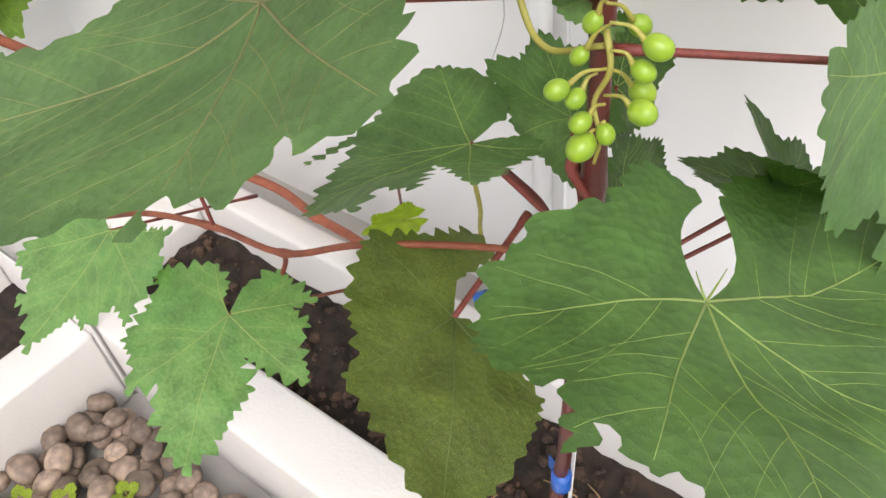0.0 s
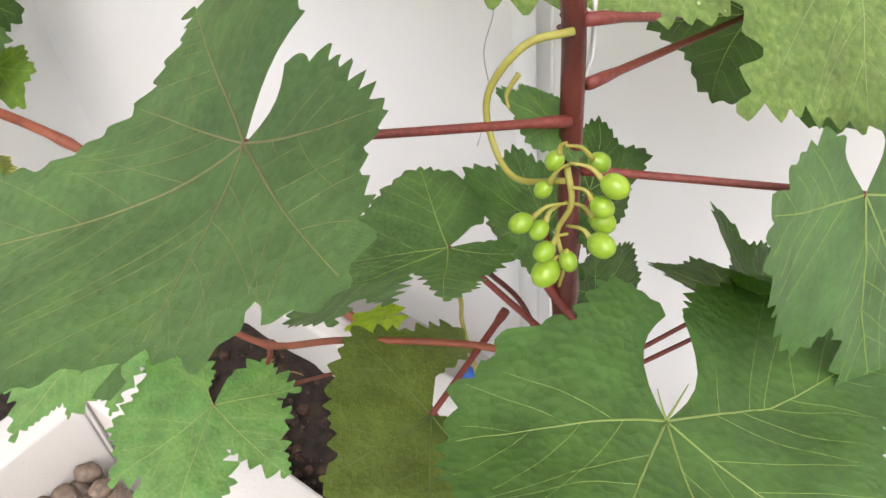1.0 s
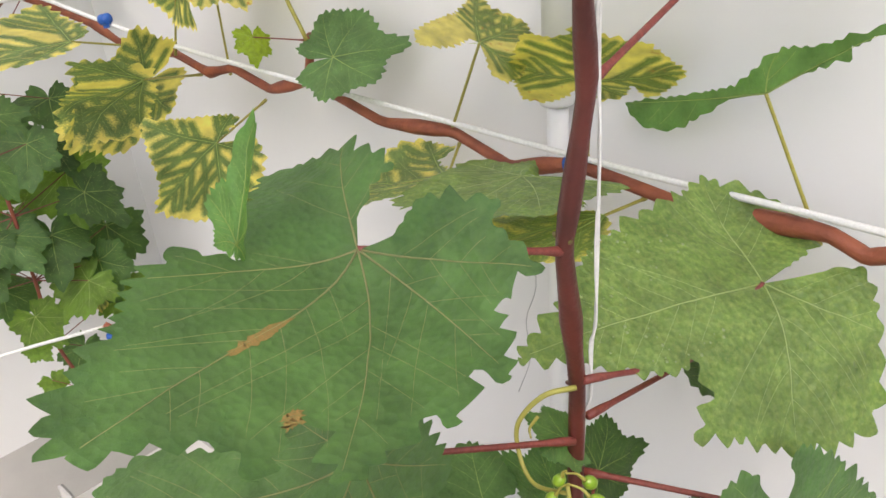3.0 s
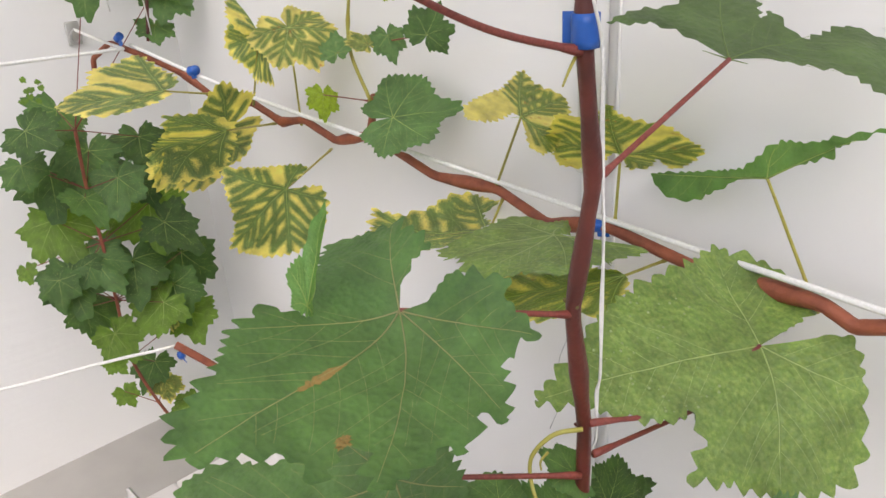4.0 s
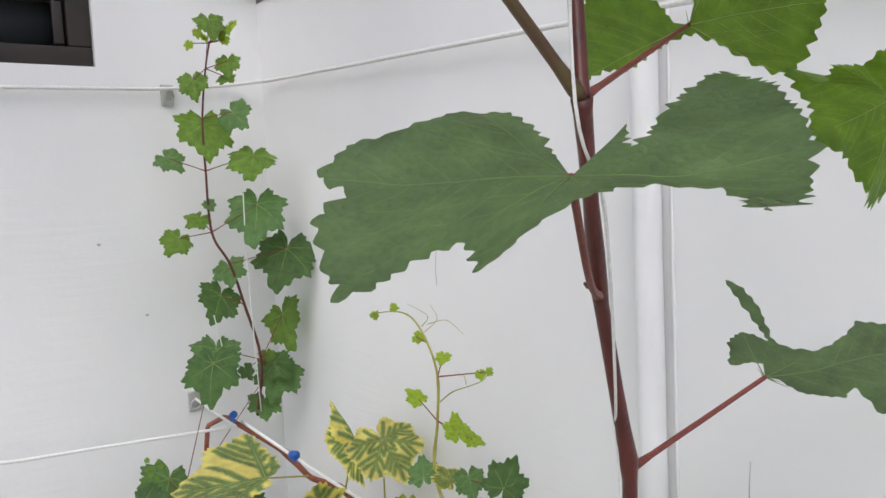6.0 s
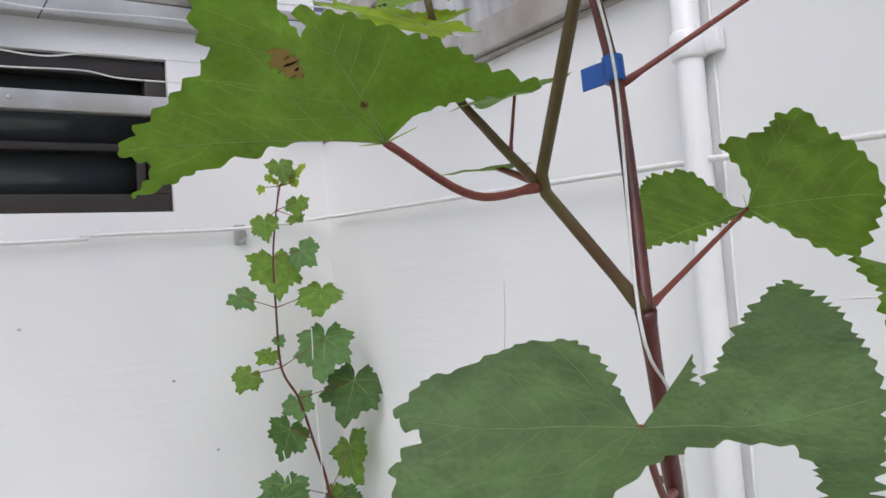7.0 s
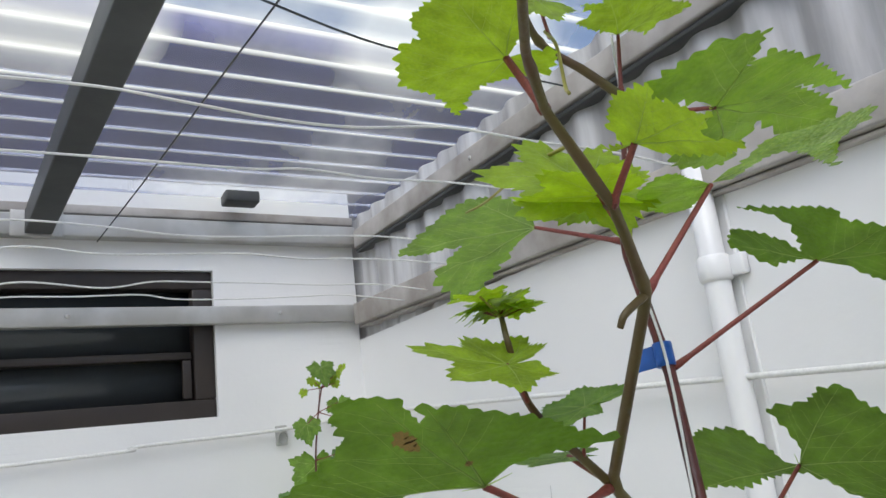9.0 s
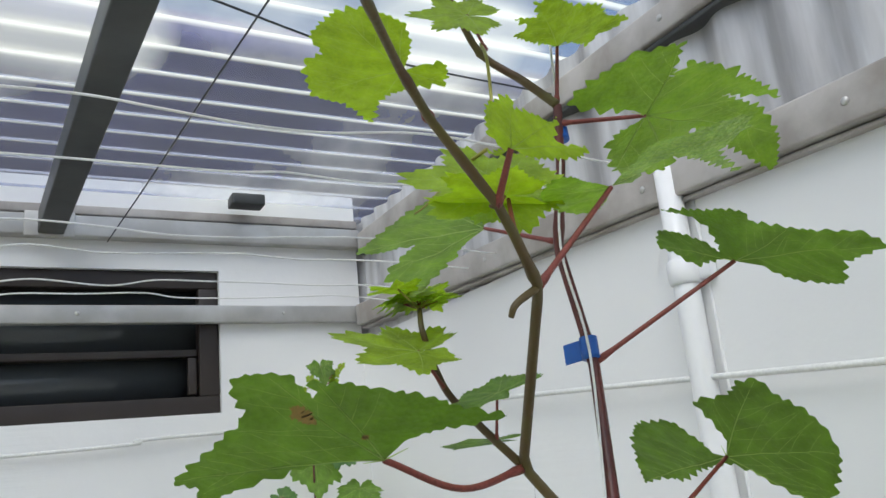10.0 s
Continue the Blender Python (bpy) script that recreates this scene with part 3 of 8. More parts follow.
def leaf_meshes(lobes, bend, mat, vein_mat, seed=0, rings=11, steps=180, notch=0.70, teeth=0.042, quilt=0.05, wave=0.065, veins=True, spread=(0, 0, 0, 0, 0, 0, 0), gap=8, branches=5, scars=(), dew=()):
    """Blade and ribs of a five-lobed toothed vine leaf of unit length: stalk joint at the origin, tip along +y, face up.
    lobes: lengths of the tip, the upper, lower and basal lobes; bend: how far each of them lifts (+) or droops (-);
    spread: degrees by which each turns from its usual direction."""
    rnd = random.Random(seed)
    ang = {k: ANGLE[k] + s for k, s in zip(LOBES, spread)}
    ba = np.array((-180, ang["BR"], ang["R2"], ang["R1"], ang["T"], ang["L1"], ang["L2"], ang["BL"], 180), float)
    bt, bl1, br1, bl2, br2, bbl, bbr = bend
    bh = np.array(((bbl + bbr) / 2, bbr, br2, br1, bt, bl1, bl2, bbl, (bbl + bbr) / 2))
    length = {k: REACH[k] * v for k, v in zip(LOBES, lobes)}
    knots = [(180, 0.05), (180 - gap, 0.62 * length["BL"])]
    order = ("BL", "L2", "L1", "T", "R1", "R2", "BR")
    sinus = notch if isinstance(notch, tuple) else (0.97, notch, notch, notch, notch, 0.97)
    for a, b in zip(order, order[1:]):
        knots.append((ang[a], length[a]))
        deep = sinus[order.index(a)]
        mid_a = (ang[a] + ang[b]) / 2 + rnd.uniform(-3, 3)
        knots.append((mid_a, deep * min(length[a], length[b]) * rnd.uniform(0.96, 1.05)))
    knots += [(ang["BR"], length["BR"]), (gap - 180, 0.62 * length["BR"]), (-180, 0.05)]
    ka = np.array([k[0] for k in knots][::-1], float)
    kr = np.array([k[1] for k in knots][::-1], float)

    def outline(deg):
        i = min(max(int(np.searchsorted(ka, deg)), 1), len(ka) - 1)
        s = (deg - ka[i - 1]) / (ka[i] - ka[i - 1])
        s = s * s * (3 - 2 * s)
        return kr[i - 1] + (kr[i] - kr[i - 1]) * s

    ribs = []
    for k in ("T", "L1", "R1", "L2", "R2", "BL", "BR"):
        a = radians(ang[k])
        ln = length[k] * (0.93 if k[0] != "B" else 0.75)
        end = Vector((-math.sin(a) * ln, math.cos(a) * ln))
        side = Vector((end.y, -end.x)).normalized()
        bow = rnd.uniform(-0.04, 0.04)
        main = [end * (i / 8) + side * (bow * math.sin(math.pi * i / 8)) for i in range(9)]
        ribs.append((main, 1.0 if k[0] != "B" else 0.55))
        if k[0] == "B":
            continue
        n = branches if k == "T" else branches - 1
        for j in range(n):
            s = 0.20 + 0.62 * j / n + rnd.uniform(-0.02, 0.02)
            p0 = end * s
            for sgn in (-1, 1):
                w = end.normalized() * 0.72 + side * (sgn * 0.70)
                far = (1 - s) * 0.60 * ln + 0.10
                branch = []
                for i in range(7):
                    q = p0 + w * (far * i / 6) + end.normalized() * (0.05 * (i / 6) ** 2)
                    r = q.length
                    aq = math.degrees(math.atan2(-q.x, q.y))
                    nearest = min(ang, key=lambda o: abs(aq - ang[o]))
                    if r > 0.96 * outline(aq) or (i > 1 and nearest != k):
                        break
                    branch.append(q)
                if len(branch) > 2:
                    ribs.append((branch, 0.42 * (1 - 0.35 * s)))

    segs = [(p, q, w) for line, w in ribs for p, q in zip(line, line[1:])]
    sa = np.array([s[0] for s in segs])
    sb = np.array([s[1] for s in segs])
    sw = np.array([s[2] for s in segs])
    sd = sb - sa
    ll = (sd ** 2).sum(1)

    def rib_distance(x, y):
        p = np.array((x, y))
        u = np.clip(((p - sa) * sd).sum(1) / ll, 0, 1)
        d = np.hypot(*(sa + sd * u[:, None] - p).T)
        return d.min(), (d + 0.30 * (sw < 0.5)).min()

    def height(x, y):
        r2 = x * x + y * y
        d, dm = rib_distance(x, y)
        deg = math.degrees(math.atan2(-x, y))
        i = min(max(int(np.searchsorted(ba, deg)), 1), 8)
        s = (deg - ba[i - 1]) / (ba[i] - ba[i - 1])
        s = s * s * (3 - 2 * s)
        h = (bh[i - 1] + (bh[i] - bh[i - 1]) * s) * min(1.25, math.sqrt(r2) / max(outline(deg), 0.3)) ** 1.6
        h += quilt * min(dm, 0.25)
        return h + wave * noise.noise((x * 2.6 + seed * 7.3, y * 2.6, 0.5)) * min(1, r2 * 2.0), d

    bm = bmesh.new()
    rib = bm.verts.layers.float.new("rib")
    mid = bm.verts.new((0, 0, height(0, 0)[0]))
    grid = []
    tooth = rnd.randrange(3)
    for k in range(steps + 1):
        deg = -180 + 360 * k / steps
        r = outline(deg)
        a = radians(deg)
        bite = (0.0, 0.62, 1.0, 0.42)[(k + tooth) % 4] if steps <= 180 else (0.0, 0.34, 0.66, 0.88, 1.0, 0.80, 0.40, 0.14)[(k + tooth) % 8]
        big = 1 + 0.45 * math.sin(k * (0.61 if steps <= 180 else 0.305) + seed)
        r_out = r * (1 + teeth * big * (bite * 1.7 - 0.75)) if abs(deg) < 178 - gap else r
        col = []
        for i in range(1, rings + 1):
            s = i / rings
            rr = r * s if i < rings else r_out
            if i == rings - 1:
                rr = r * 0.4 * s + r_out * 0.6 * s
            x, y = -math.sin(a) * rr, math.cos(a) * rr
            z, d = height(x, y)
            v = bm.verts.new((x, y, z))
            v[rib] = min(1.0, d / 0.085)
            col.append(v)
        grid.append(col)
    for c0, c1 in zip(grid, grid[1:]):
        bm.faces.new((mid, c1[0], c0[0]))
        for i in range(rings - 1):
            bm.faces.new((c0[i], c1[i], c1[i + 1], c0[i + 1]))
    bmesh.ops.recalc_face_normals(bm, faces=bm.faces)
    blade = mesh_of(bm, "leaf", mat)
    dry = []
    if scars:
        for x0, y0, x1, y1, wide in scars:
            sb_ = bmesh.new()
            a, b = Vector((x0, y0)), Vector((x1, y1))
            d = (b - a).normalized()
            s = Vector((d.y, -d.x))
            rows = []
            for i in range(17):
                u = i / 16
                c = a.lerp(b, u)
                w = wide * math.sin(math.pi * min(0.97, max(0.03, u))) ** 0.6
                row = []
                for j in range(-2, 3):
                    q = c + s * (w * j / 2 * rnd.uniform(0.55, 1.2)) + d * rnd.uniform(-0.01, 0.01)
                    row.append(sb_.verts.new((q.x, q.y, height(q.x, q.y)[0] + 0.004)))
                rows.append(row)
            for r0, r1 in zip(rows, rows[1:]):
                for j in range(4):
                    sb_.faces.new((r0[j], r0[j + 1], r1[j + 1], r1[j]))
            dry.append(mesh_of(sb_, "dry_patch", SCAR))
    if dew:
        db = bmesh.new()
        for low, high, near, far, count in dew:
            for i in range(count):
                deg, share = rnd.uniform(low, high), math.sqrt(rnd.uniform(near * near, far * far))
                r = outline(deg) * share
                x, y = -math.sin(radians(deg)) * r, math.cos(radians(deg)) * r
                ball_bm(rnd.choice((0.004, 0.006, 0.008, 0.012)), (x, y, height(x, y)[0] + 0.002), (1, 1, 0.6), db, 8)
        dry.append(mesh_of(db, "dew", DEW))
    if not veins:
        return blade, None, dry
    vb = bmesh.new()
    for line, w in ribs:
        pts = []
        for i in range(len(line) - 1):
            for j in range(3):
                q = line[i].lerp(line[i + 1], j / 3)
                pts.append((q.x, q.y, height(q.x, q.y)[0]))
        q = line[-1]
        pts.append((q.x, q.y, height(q.x, q.y)[0]))
        tube_bm(pts, lambda s, w=w: (0.0052 if w > 0.5 else 0.0021) * w * (1 - 0.85 * s) + 0.0005, 5, vb)
    return blade, mesh_of(vb, "rib_net", vein_mat), dry


def blade_meshes(rim, mat, vein_mat, seed=0, grain=0.04, teeth=0.030, quilt=0.05, wave=0.03, veins=True, branches=5, scars=(), dew=(), throat=0.0):
    """Blade and ribs of a toothed vine leaf of unit length, stalk joint at the origin, face up.
    rim: the lobes and bays of its edge in order round the joint, each as (degrees, reach, lift), with a 1 after it where a main rib runs to it;
    throat: how far the edges of the bay at the joint bow apart; scars: (rim number, from, to, aside, width) along a rib."""
    rnd = random.Random(seed)
    knots = [Vector((-math.sin(radians(a)) * r, math.cos(radians(a)) * r, h)) for a, r, h, *mark in rim]
    edge = []
    for i, (p, q) in enumerate(zip(knots, knots[1:])):
        b, d = knots[max(i - 1, 0)], knots[min(i + 2, len(knots) - 1)]
        n = max(2, int((q - p).length / 0.018))
        for k in range(n):
            s = k / n
            curve = 0.5 * ((2 * p) + (q - b) * s + (2 * b - 5 * p + 4 * q - d) * s * s + (3 * p - b - 3 * q + d) * s ** 3)
            edge.append(p.lerp(q, s).lerp(curve, 0.55))
    edge.append(knots[-1])
    flat = np.array([(p.x, p.y) for p in edge])
    ahead = np.gradient(flat, axis=0)
    out = np.stack((ahead[:, 1], -ahead[:, 0]), 1) / (np.hypot(*ahead.T)[:, None] + 1e-9)
    run = np.r_[0, np.cumsum(np.hypot(*np.diff(flat, axis=0).T))]
    bite, at, total = np.zeros(len(flat)), 0.02, run[-1]
    while at < total - 0.02:
        wide = rnd.choice((0.06, 0.08, 0.10, 0.13, 0.16)) * rnd.uniform(0.85, 1.15)
        deep = teeth * rnd.uniform(0.45, 1.3) * (wide / 0.08) ** 0.7
        u = (run - at) / wide
        inside = (u >= 0) & (u < 1)
        peak = rnd.uniform(0.5, 0.68)
        skew = np.where(u < peak, 0.5 * np.clip(u, 0, 1) / peak, 1 - 0.5 * np.clip(1 - u, 0, 1) / (1 - peak))
        shape = 1 - np.abs(2 * skew - 1) ** 1.12
        bite = np.where(inside, deep * (1.55 * shape - 0.75), bite)
        at += wide
    fade = np.minimum(1, np.minimum(run, total - run) / 0.12)
    flat = flat + out * (bite * fade)[:, None]
    # the closed outline, with the bay at the joint bowed open
    ends = []
    for p, sgn in ((flat[-1], -1), (flat[0], 1)):
        side = np.array((-p[1], p[0])) / (np.hypot(*p) + 1e-9) * sgn
        ends.append([p * s + side * (throat * math.sin(math.pi * s)) for s in (0.85, 0.7, 0.55, 0.4, 0.25, 0.12)])
    loop = np.array(list(flat) + ends[0] + [(0.0, 0.0)] + ends[1][::-1])
    ribs = []
    mains = [(k, n) for n, (k, row) in enumerate(zip(knots, rim)) if len(row) > 3]
    tips = [Vector((k.x, k.y)) for k, n in mains]
    ring = [Vector(p) for p in loop[::2]]

    def within(q):
        odd = False
        for a, b in zip(ring, ring[1:] + ring[:1]):
            if (a.y > q.y) != (b.y > q.y) and q.x < (b.x - a.x) * (q.y - a.y) / (b.y - a.y) + a.x:
                odd = not odd
        return odd

    def off_line(q, tip):
        u = min(1, max(0, q.dot(tip) / tip.length_squared))
        return (q - tip * u).length

    for (k, n), tip in zip(mains, tips):
        side = Vector((tip.y, -tip.x)).normalized()
        sway = rnd.uniform(-0.03, 0.03)
        line = [tip * (0.95 * i / 9) + side * (sway * math.sin(math.pi * i / 9)) for i in range(10)]
        while len(line) > 2 and not within(line[-1] * 1.01):
            line.pop()
        outside = [i for i, q in enumerate(line) if i > 1 and not within(q)]
        line = line[:max(3, outside[0])] if outside else line
        whole = (len(line) - 1) / 9
        ribs.append((line, 1.0))
        ln = tip.length
        count = max(2, round(branches * ln))
        for j in range(count):
            for sgn in (-1, 1):
                s = 0.16 + 0.70 * (j + rnd.uniform(0.1, 0.6)) / count
                if s > whole:
                    continue
                p0 = tip * (0.95 * s) + side * (sway * math.sin(math.pi * s))
                lean, hook = rnd.uniform(0.58, 0.80), rnd.uniform(0.02, 0.16)
                w = tip.normalized() * lean + side * (sgn * math.sqrt(1 - lean * lean))
                far = (1 - s) * 0.62 * ln + 0.12
                line = []
                for i in range(8):
                    q = p0 + w * (far * i / 7) + tip.normalized() * (hook * (i / 7) ** 2)
                    if not within(q * 1.04) or any(t is not tip and off_line(q, t) < 0.045 for t in tips):
                        break
                    line.append(q)
                if len(line) > 2:
                    ribs.append((line, 0.34 * (1 - 0.35 * s)))

    # one smooth sheet through the lifted edge
    known = np.array([(0.0, 0.0)] + [(k.x, k.y) for k in knots])
    rise = np.array([0.0] + [k.z for k in knots])
    tilt = np.linalg.lstsq(known, rise, rcond=None)[0]
    pull = np.exp(-((known[:, None] - known[None]) ** 2).sum(2) / (2 * 0.5 ** 2))
    weight = np.linalg.solve(pull + 0.02 * np.eye(len(known)), rise - known @ tilt)
    rest = float(np.exp(-(known ** 2).sum(1) / (2 * 0.5 ** 2)) @ weight)

    def nearest_rib(pts, low):
        segs = [(p, q) for line, w in ribs if w > low for p, q in zip(line, line[1:])]
        best = np.full(len(pts), 9.0)
        for p, q in segs:
            p, v = np.array(p), np.array(q - p)
            u = np.clip(((pts - p) @ v) / (v @ v), 0, 1)
            best = np.minimum(best, np.hypot(*(p + u[:, None] * v - pts).T))
        return best

    def sheet(pts):
        pts = np.asarray(pts, float).reshape(-1, 2)
        smooth = pts @ tilt + np.exp(-((pts[:, None] - known[None]) ** 2).sum(2) / (2 * 0.5 ** 2)) @ weight - rest
        rough = np.array([noise.noise((x * 2.6 + seed * 7.3, y * 2.6, 0.5)) + 0.35 * noise.noise((x * 8 + seed, y * 8, 3.5)) for x, y in pts])
        far = nearest_rib(pts, 0.5)
        return smooth + quilt * np.minimum(far, 0.25) + wave * rough * np.minimum(1, 2 * np.hypot(*pts.T))

    inner = []
    low, high = loop.min(0), loop.max(0)
    for i in range(int((high[0] - low[0]) / grain) + 1):
        for j in range(int((high[1] - low[1]) / grain) + 1):
            inner.append(Vector((low[0] + grain * (i + 0.5 * (j % 2)) + rnd.uniform(-0.15, 0.15) * grain, low[1] + grain * (j + rnd.uniform(-0.15, 0.15)))))
    inner = [q for q in inner if within(q * 1.03)]
    corners = [Vector(p) for p in loop] + inner
    n = len(loop)
    done = delaunay_2d_cdt(corners, [(i, (i + 1) % n) for i in range(n)], [], 0, 1e-6)
    pts = np.array([tuple(v) for v in done[0]])
    close, z = nearest_rib(pts, 0.0), sheet(pts)
    bm = bmesh.new()
    layer = bm.verts.layers.float.new("rib")
    made = []
    for (x, y), h, d in zip(pts, z, close):
        v = bm.verts.new((x, y, h))
        v[layer] = min(1.0, d / 0.085)
        made.append(v)
    tris = np.array(done[2])
    mids = pts[tris].mean(1)
    turns = np.zeros(len(mids))
    for p, q in zip(loop, np.roll(loop, -1, 0)):
        a, b = p - mids, q - mids
        turns += np.arctan2(a[:, 0] * b[:, 1] - a[:, 1] * b[:, 0], (a * b).sum(1))
    for tri in tris[np.abs(turns) > 3.0]:
        bm.faces.new([made[i] for i in tri])
    for v in [v for v in bm.verts if not v.link_faces]:
        bm.verts.remove(v)
    bmesh.ops.recalc_face_normals(bm, faces=bm.faces)
    if bm.faces and sum(f.normal.z for f in bm.faces) < 0:
        bmesh.ops.reverse_faces(bm, faces=bm.faces)
    blade = mesh_of(bm, "leaf", mat)

    def height(q):
        return float(sheet((q.x, q.y))[0])

    extra = []
    for number, s0, s1, aside, wide in scars:
        tip = Vector((knots[number].x, knots[number].y))
        side = Vector((tip.y, -tip.x)).normalized()
        sb = bmesh.new()
        rows = []
        for i in range(19):
            u = i / 18
            c = tip * (s0 + (s1 - s0) * u) + side * aside
            w = wide * math.sin(math.pi * min(0.97, max(0.03, u))) ** 0.6
            row = []
            for j in range(-2, 3):
                q = c + side * (w * j / 2 * rnd.uniform(0.45, 1.25)) + tip.normalized() * rnd.uniform(-0.012, 0.012)
                row.append(sb.verts.new((q.x, q.y, height(q) + 0.004)))
            rows.append(row)
        for r0, r1 in zip(rows, rows[1:]):
            for j in range(4):
                sb.faces.new((r0[j], r0[j + 1], r1[j + 1], r1[j]))
        extra.append(mesh_of(sb, "dry_patch", SCAR))
    if dew:
        db = bmesh.new()
        for low, high, near, far, count in dew:
            for i in range(count):
                c = flat[min(len(flat) - 1, int(rnd.uniform(low, high) * len(flat)))] * rnd.uniform(near, far)
                ball_bm(rnd.choice((0.004, 0.005, 0.007, 0.010)), (c[0], c[1], height(Vector(c)) + 0.002), (1, 1, 0.6), db, 8)
        extra.append(mesh_of(db, "dew", DEW))
    if not veins:
        return blade, None, extra
    vb = bmesh.new()
    for line, w in ribs:
        way = []
        for p, q in zip(line, line[1:]):
            way += [p.lerp(q, j / 2) for j in range(2)]
        way.append(line[-1])
        tube_bm([(q.x, q.y, h) for q, h in zip(way, sheet([tuple(q) for q in way]))], lambda s, w=w: (0.0050 if w > 0.5 else 0.0022) * w * (1 - 0.82 * s) + 0.0005, 5, vb)
    return blade, mesh_of(vb, "rib_net", vein_mat), extra


SEED = [0]


def leaf(vine, node, at, turn, size, lobes=(1, 1, 1, 1, 1, 1, 1), bend=(0, 0, 0, 0, 0, 0, 0), mat=None, vein_mat=None, stalk=None, sag=0.0, thick=0.0021, label="", veins=True, notch=0.70, teeth=0.042, quilt=0.05, wave=0.065, rings=11, steps=180, spread=(0, 0, 0, 0, 0, 0, 0), gap=8, branches=5, scars=(), dew=(), rim=None, throat=0.0):
    """One leaf of a vine: its stalk springs from node (None: no stalk). rim: its own edge, lobe by lobe, in place of the common form."""
    SEED[0] += 1
    if rim:
        blade, ribs, dry = blade_meshes(rim, mat or LEAF, vein_mat or VEIN, SEED[0], 0.022 if rings > 20 else 0.034, 0.72 * teeth, quilt, 0.5 * wave, veins, branches, scars, dew, throat)
    else:
        blade, ribs, dry = leaf_meshes(lobes, bend, mat or LEAF, vein_mat or VEIN, SEED[0], rings, steps, notch, teeth, quilt, wave, veins, spread, gap, branches, scars, dew)
    ob = part("leaf", blade, None, vine, label)
    ob.matrix_basis = pose(*at, *turn) @ Matrix.Scale(size, 4)
    if ribs:
        part("rib_net", ribs, None, ob)
    for patch in dry:
        if patch.name.startswith("dew"):
            tagged(part("dew", patch, None, ob, "glistening drops of water"), kind="stuff")
        else:
            part("dry_patch", patch, None, ob, "brown dry patch")
    if node is not None:
        a, b = Vector(node), Vector(at)
        m = a.lerp(b, 0.5) + Vector((0, 0, sag))
        pts = spline([a, m, b], 7)
        r = thick
        back = ob.matrix_basis.inverted()
        bm = tube_bm([back @ p for p in pts], lambda s: (r * (1.35 if s < 0.12 else 1.0) * (1 - 0.22 * s)) / size, 8)
        part("stalk", bm, stalk or PETIOLE, ob)
    return ob


def kinked(points):
    """Straight internodes with short bends at the joints."""
    p = [Vector(q) for q in points]
    out = [p[0]]
    for a, b in zip(p, p[1:]):
        out += [a.lerp(b, s) for s in (0.06, 0.25, 0.5, 0.75, 0.94)]
    return out + [p[-1]]


def cane(vine, points, radius, mat, nodes=(), swell=1.35, n=8, label="", name="stem", seed=1, kink=False):
    """A shoot through points with swollen joints at the given shares of its length."""
    pts = kinked(points) if kink else spline(points, n)

    def r(s):
        base = radius(s) if callable(radius) else radius
        return base * (1 + (swell - 1) * sum(math.exp(-((s - c) / 0.012) ** 2) for c in nodes))
    return part(name, tube_bm(pts, r, 12, wobble=0.05, seed=seed), mat, vine, label)


def tape(vine, at, turn, width=0.016, r=0.0075, flag=0.014):
    """A strip of blue tape round a stem with a loose end."""
    bm = tube_bm([(0, 0, -width / 2), (0, 0, -width / 4), (0, 0, width / 4), (0, 0, width / 2)], r, 14)
    box_bm((flag, 0.0009, width * 0.95), (r + flag / 2 - 0.002, -0.002, 0.001), 0.0003, bm)
    ob = part("tape", bm, TAPE, vine, "strip of blue tape")
    ob.matrix_basis = pose(*at, *turn)
    return ob


# the young vine trained up a string
vine = thing("grapevine", "young grapevine trained up a white string, with large green leaves", "vine", at=(0, 0, 0))
STEM = [(0.150, 0.585, 0.05), (0.146, 0.590, 0.14), (0.153, 0.592, 0.23), (0.160, 0.590, 0.36), (0.166, 0.588, 0.50), (0.164, 0.593, 0.627), (0.1655, 0.577, 0.7225), (0.172, 0.587, 0.805), (0.178, 0.569, 0.887), (0.1686, 0.585, 1.001), (0.1785, 0.5516, 1.1153), (0.2195, 0.4990, 1.2180)]
cane(vine, STEM, lambda s: 0.0058 - 0.0016 * s, CANE, (0.08, 0.36, 0.503, 0.58, 0.652, 0.735, 0.825, 0.92, 0.995), label="smooth red brown main shoot", kink=True)
cane(vine, [(0.2195, 0.4990, 1.2180), (0.203, 0.514, 1.28), (0.183, 0.531, 1.342), (0.172, 0.524, 1.42), (0.186, 0.525, 1.475), (0.192, 0.525, 1.518)], lambda s: 0.0042 - 0.0012 * s, CANE, (0.43, 0.66, 0.98), label="thin red brown upper shoot", kink=True)
cane(vine, [(0.192, 0.525, 1.518), (0.183, 0.505, 1.538), (0.172, 0.480, 1.561), (0.188, 0.450, 1.586), (0.205, 0.41, 1.62)], lambda s: 0.0034 - 0.0014 * s, GREENCANE, (0.5,), label="green growing tip")
cane(vine, [(0.2195, 0.4990, 1.2180), (0.2015, 0.4545, 1.2820), (0.2801, 0.4235, 1.3664), (0.292, 0.406, 1.385), (0.3025, 0.3904, 1.3984), (0.313, 0.3537, 1.4314), (0.335, 0.330, 1.440), (0.374, 0.300, 1.439), (0.42, 0.26, 1.445)], lambda s: 0.0032 - 0.0018 * s, GREENCANE, (0.02, 0.30, 0.55, 0.70, 0.86), kink=True, label="olive green side shoot", seed=3)
cane(vine, [(0.2015, 0.4545, 1.282), (0.197, 0.430, 1.308), (0.1958, 0.4126, 1.3281), (0.2109, 0.3946, 1.3555), (0.206, 0.396, 1.371)], lambda s: 0.0026 - 0.0012 * s, GREENCANE, (0.55,), label="short young side shoot", seed=4)
tape(vine, (0.178, 0.570, 0.893), (0, 0, 205), 0.017, 0.0075, 0.007)
